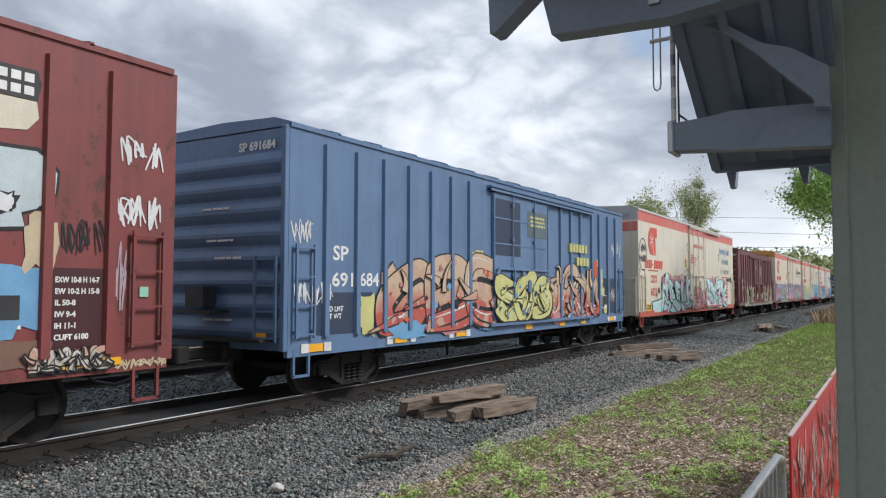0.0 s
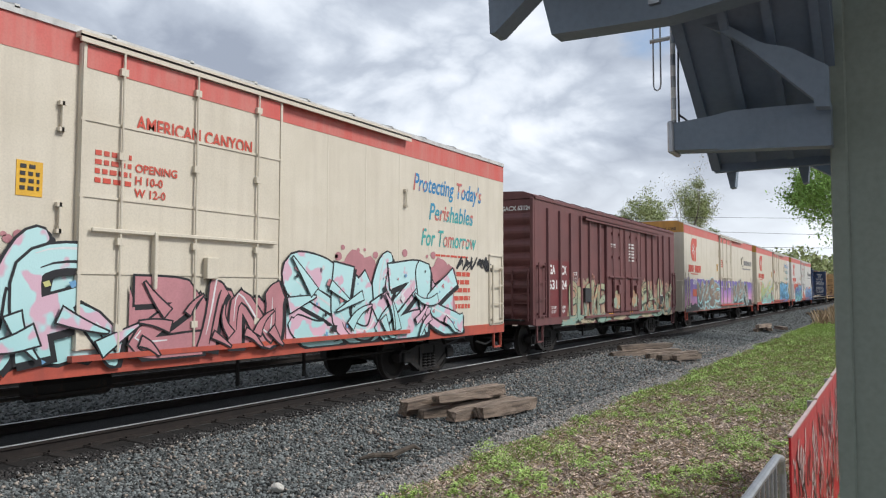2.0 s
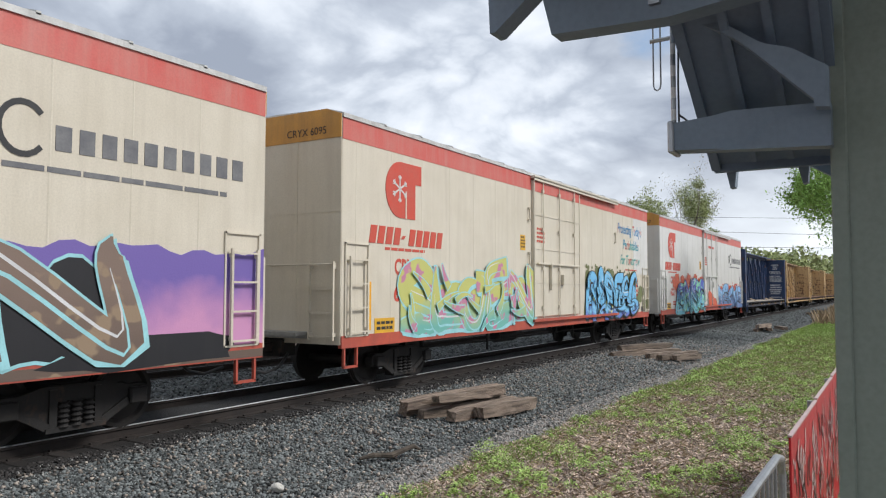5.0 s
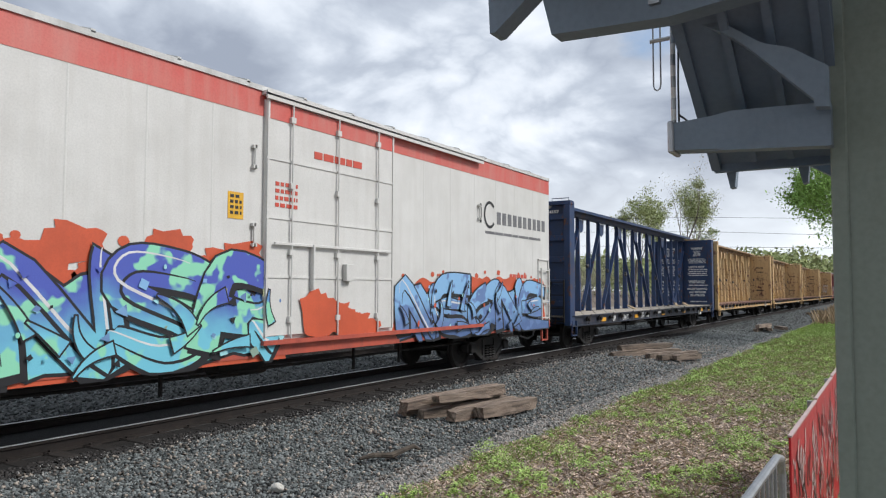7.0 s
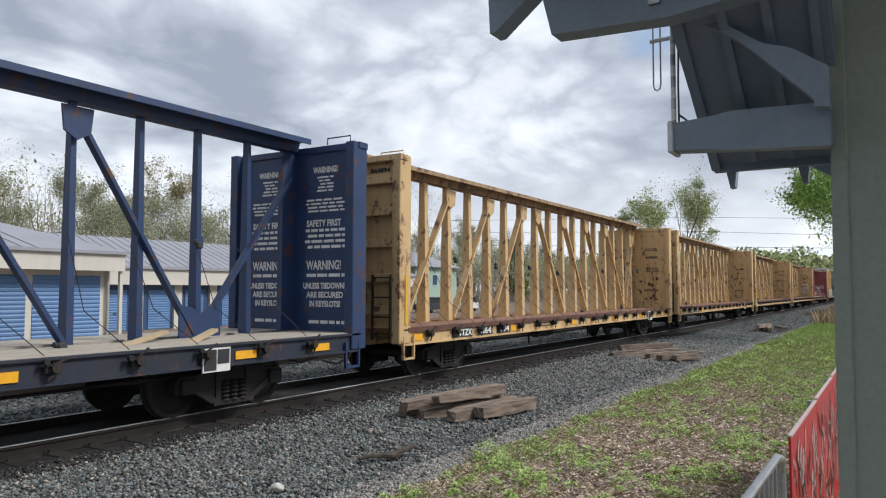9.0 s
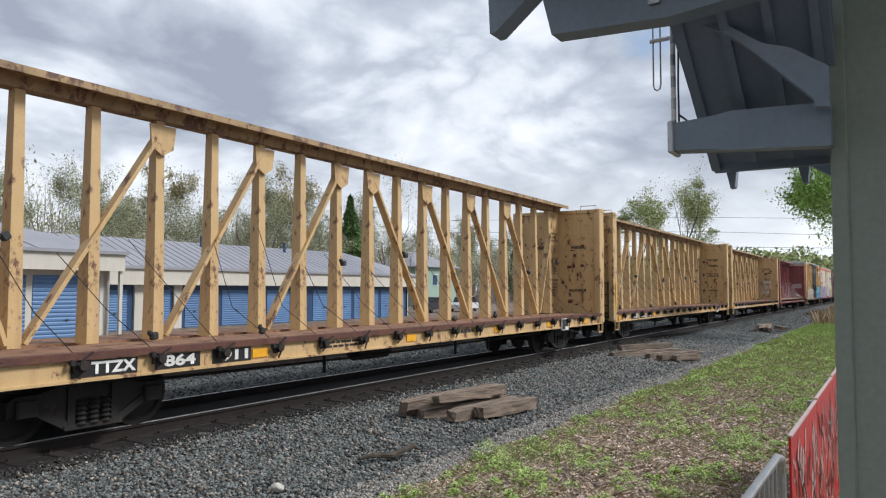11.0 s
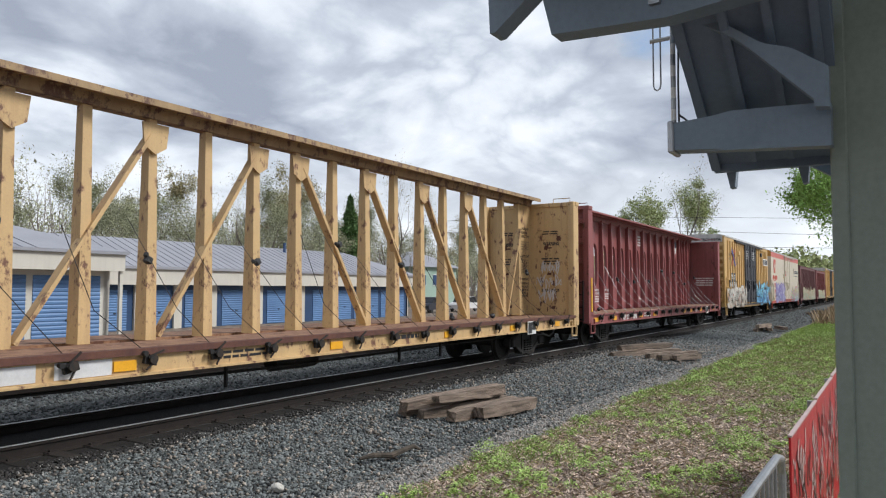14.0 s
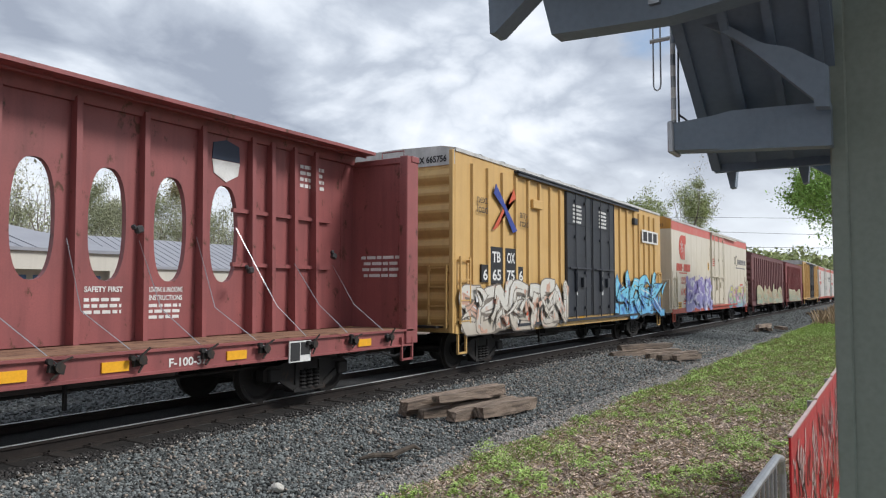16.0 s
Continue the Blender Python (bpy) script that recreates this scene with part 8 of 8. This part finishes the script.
def tree(seed, height, spread, leaves, size, material, label, name="tree", fork=0.3, droop=0.0):
    rnd = random.Random(seed)
    bm = bmesh.new()
    tips = []

    def grow(p, d, length, r, depth):
        pts, rad = [p], [r]
        for k in range(3):
            d = (d + Vector((rnd.uniform(-0.16, 0.16), rnd.uniform(-0.16, 0.16), rnd.uniform(-0.05, 0.12) - droop))).normalized()
            p = p + d * (length / 3)
            pts.append(p)
            rad.append(r * (1 - 0.2 * (k + 1)))
        tube(bm, pts, rad, 6 if depth < 2 else 3)
        if depth >= 2:
            tips.append((pts[-1], length))
            tips.append((pts[2], length))
        if depth < 4:
            for k in range(3 if depth < 3 else 2):
                a = rnd.uniform(0, math.tau)
                side = Vector((math.cos(a), math.sin(a), 0)) * spread
                nd = (d + side * rnd.uniform(0.5, 1.0) + Vector((0, 0, 0.25))).normalized()
                grow(pts[rnd.choice((2, 3, 3))], nd, length * rnd.uniform(0.55, 0.8), rad[-1] * rnd.uniform(0.55, 0.8), depth + 1)

    grow(Vector((0, 0, -0.5)), Vector((0, 0, 1)), height * fork, height * 0.017, 0)
    top = max(v.co.z for v in bm.verts)
    k = height / top
    for v in bm.verts:
        v.co *= k
    t = tagged(new(name), label, "tree")
    part("trunk", bm, M_BARK, t)
    if leaves:
        r = np.random.RandomState(seed)
        idx = r.randint(0, len(tips), leaves)
        c = np.array([tuple(p * k) for p, _ in tips])[idx] + r.normal(size=(leaves, 3)) * np.array([l for _, l in tips])[idx][:, None] * 0.24 * k
        a, b = r.normal(size=(2, leaves, 3)) * size
        v = np.stack([c - a, c + b * 0.6, c + a, c - b * 0.6], 1).reshape(-1, 3)
        me = bpy.data.meshes.new("crown")
        me.from_pydata(v.tolist(), [], (4 * np.arange(leaves)[:, None] + np.arange(4)).tolist())
        part("crown", me, material, t)
    return t


def conifer(seed, height, label):
    rnd = random.Random(seed)
    t = tagged(new("tree"), label, "tree")
    bm = bmesh.new()
    tube(bm, [(0, 0, -0.5), (0, 0, height * 0.6), (0, 0, height)], [0.25, 0.14, 0.02], 7)
    part("trunk", bm, M_BARK, t)
    r = np.random.RandomState(seed)
    n = 9000
    h = r.rand(n) ** 0.8
    rad = (1 - h) * height * 0.24 * (0.35 + 0.65 * r.rand(n)) * (1 + 0.25 * np.sin(h * 40))
    an = r.rand(n) * 6.283
    c = np.stack([rad * np.cos(an), rad * np.sin(an), height * (0.1 + 0.9 * h)], 1)
    a, b = r.normal(size=(2, n, 3)) * 0.16
    v = np.stack([c - a, c + b * 0.5, c + a, c - b * 0.5], 1).reshape(-1, 3)
    me = bpy.data.meshes.new("crown")
    me.from_pydata(v.tolist(), [], (4 * np.arange(n)[:, None] + np.arange(4)).tolist())
    part("crown", me, M_LDARK, t)
    return t


PLACE = {}


def plant(key, x, y, turn):
    kinds = {"bare": lambda: tree(1, 13, 0.6, 250, 0.04, M_LBROWN, "tall bare spring tree behind the storage building"),
             "bare2": lambda: tree(7, 21, 0.55, 700, 0.06, M_LBROWN, "tall thin tree with a few buds"),
             "bud": lambda: tree(3, 9.6, 0.8, 11000, 0.035, M_LHAZE, "tree with light spring leaves in the row of woods", fork=0.22),
             "bud2": lambda: tree(4, 14, 0.8, 14000, 0.045, M_LHAZE, "broad tree with thin spring leaves", fork=0.22),
             "brown": lambda: tree(5, 16, 0.75, 12000, 0.055, M_LBROWN, "tree with olive brown buds", fork=0.25),
             "green": lambda: tree(6, 10.5, 0.85, 10000, 0.12, M_LGREEN, "round fresh green tree", fork=0.2),
             "ever": lambda: conifer(8, 12.5, "dark green conifer behind the storage roof")}
    m = pose(x, y, -0.4, 0, 0, turn)
    if key not in PLACE:
        PLACE[key] = kinds[key]()
        PLACE[key].matrix_basis = m
        PLACE[key]["group"] = "trees behind the line"
    else:
        copy_thing(PLACE[key], m)


for i, (key, x, y) in enumerate((("bare", 27.8, 52), ("bare", 31.0, 53), ("bud", 33.4, 50), ("bud", 36.0, 49), ("bare", 44.6, 55), ("bud", 42.0, 51), ("bud", 47.5, 51), ("bare", 50.0, 53), ("bud2", 54.0, 54), ("brown", 59.1, 55), ("ever", 63.5, 51), ("ever", 66.0, 53), ("bare2", 79.0, 57), ("bare", 74.0, 55), ("bud2", 71.0, 56), ("bud2", 80.0, 66), ("bud2", 92.0, 70), ("bare2", 99.0, 66), ("bud2", 104.0, 72), ("bud2", 114.0, 66), ("brown", 121.0, 68), ("bud2", 128.0, 64), ("ever", 124.0, 60), ("bud2", 142.0, 70), ("bud2", 158.0, 70), ("bud", 24.0, 55), ("bud", 19.0, 56), ("bare", 15.0, 54), ("bud2", 39.0, 62), ("bud2", 30.0, 66), ("brown", 48.0, 64), ("bud2", 66.0, 66), ("bud", 56.5, 49), ("bud", 69.0, 50), ("bud2", 10.0, 60))):
    plant(key, x, y, 67 * i)
# trees beyond the train, towards the end of the line
for i, (x, y, h, n, s, m) in enumerate(((105, 32.5, 16.5, 7000, 0.08, M_LBUD), (127, 32, 24, 350, 0.08, M_LBROWN), (137, 32.5, 22, 11000, 0.085, M_LBUD), (121, 33, 18, 7500, 0.08, M_LBUD), (148, 33.5, 19, 7000, 0.085, M_LBUD))):
    t = tree(30 + i, h, 0.5, n, s, m, "slender spring tree near the line" if n > 1000 else "slender bare tree near the line", fork=0.3)
    t.matrix_basis = pose(x, y, -0.4, 0, 0, 40 * i)
    t["group"] = "trees behind the line"
# the tree beside the porch
t = tree(61, 9.0, 1.0, 20000, 0.042, M_LGREEN, "leafy fresh green tree beside the porch", fork=0.22, droop=0.06)
t.matrix_basis = pose(39, 2.1, -0.4, 0, 0, 20)


def far_woods():
    r = np.random.RandomState(71)
    n = 60000
    x = 240 + 160 * r.rand(n)
    y = -60 + 190 * r.rand(n)
    top = np.array([14.0 + 3.0 * noise.noise((a * 0.05, b * 0.09, 0)) + 1.5 * noise.noise((a * 0.2, b * 0.3, 4)) for a, b in zip(x, y)])
    z = top * r.rand(n) ** 0.45 - 0.4
    keep = ~((np.abs(y - 12.5) < 7))
    c = np.stack([x, y, z], 1)[keep]
    m = len(c)
    a, b = r.normal(size=(2, m, 3)) * 0.5
    v = np.stack([c - a, c + b * 0.6, c + a, c - b * 0.6], 1).reshape(-1, 3)
    return mass("far_woods", v, 4 * np.arange(m)[:, None] + np.arange(4), M_LBUD, "hazy spring woods at the far end of the line", "woods")


far_woods()


def near_woods():
    """Thin brush and saplings that close the view behind the buildings."""
    r = np.random.RandomState(72)
    n, crowns = 230000, 520
    px, py = -20 + 200 * r.rand(crowns), 57 + 26 * r.rand(crowns)
    hc = np.array([6.6 + 2.6 * noise.noise((a * 0.09, b * 0.1, 0)) for a, b in zip(px, py)]) * (0.65 + 0.5 * r.rand(crowns))
    rc = 1.1 + 1.3 * r.rand(crowns)
    idx = r.randint(0, crowns, n)
    d = r.normal(size=(n, 3)) * np.array([0.75, 0.75, 1.0])
    c = np.stack([px[idx], py[idx], hc[idx]], 1) + d * rc[idx][:, None]
    c[:, 2] = np.abs(c[:, 2])
    a, b = r.normal(size=(2, n, 3)) * 0.075
    v = np.stack([c - a, c + b * 0.6, c + a, c - b * 0.6], 1).reshape(-1, 3)
    k = 2600  # bare stems and twigs among the leaves
    f = np.stack([-20 + 200 * r.rand(k), 56 + 26 * r.rand(k), np.zeros(k) - 0.5], 1)
    t = f + np.stack([r.normal(size=k) * 1.3, r.normal(size=k), 6.0 + 6 * r.rand(k)], 1)
    g = np.array([[0.075, 0, 0]]) * (0.4 + r.rand(k)[:, None])
    mid = (f + t) / 2
    e = mid + np.stack([r.normal(size=k) * 1.8, r.normal(size=k), 2.5 + 2.5 * r.rand(k)], 1)
    tw = np.concatenate([np.stack([f - g, f + g, t + g * 0.15, t - g * 0.15], 1), np.stack([mid - g * 0.5, mid + g * 0.5, e + g * 0.1, e - g * 0.1], 1)]).reshape(-1, 3)
    mass("bare_stems", tw, 4 * np.arange(2 * k)[:, None] + np.arange(4), M_BARK, "thin bare stems in the woods behind the buildings", "woods")
    return mass("brush_belt", v, 4 * np.arange(n)[:, None] + np.arange(4), leaf_mat("hazy_brush", (0.35, 0.38, 0.22), (0.40, 0.39, 0.27)), "thin spring brush behind the storage building", "woods")


near_woods()
bm = bmesh.new()
for z0, z1 in ((10.5, 9.7), (8.8, 7.9), (7.0, 6.5)):
    tube(bm, [(90, 60, z0 + 1.5), (90, 18.4, z0), (90, 5.3, z1), (90, -30, z1 + 1)], 0.018, 4)
tagged(part("power_line", bm, M_BLACK), "three thin black overhead wires across the line", "wire")

# ---- what moves ----
SPEED, SLOWING = 15.380, -0.0028


def travelled(t):
    return SPEED * t + SLOWING * t * t / 2


def motions():
    """The train rolls past; each axle turns while it is near."""
    times = [0.5 * i for i in range(33)]
    for car, start in CARS:
        walk(car, [(t, pose(start - travelled(t), TRACK_Y, 0)) for t in times])
    for w, dx, start in WHEELS:
        rows, last = [], None
        for f in range(481):
            t = f / 30
            x = start - travelled(t)
            near = -6 < x < 34
            if near or f in (0, 480) or (last is not None and last):
                ang = math.degrees(travelled(t) / WHEEL_R) if near else (0.0 if not rows else rows_ang)
                rows_ang = ang
                rows.append((t, pose(dx, 0, WHEEL_R, 0, -(ang % 360.0), 0)))
            last = near
        walk(w, rows)


motions()
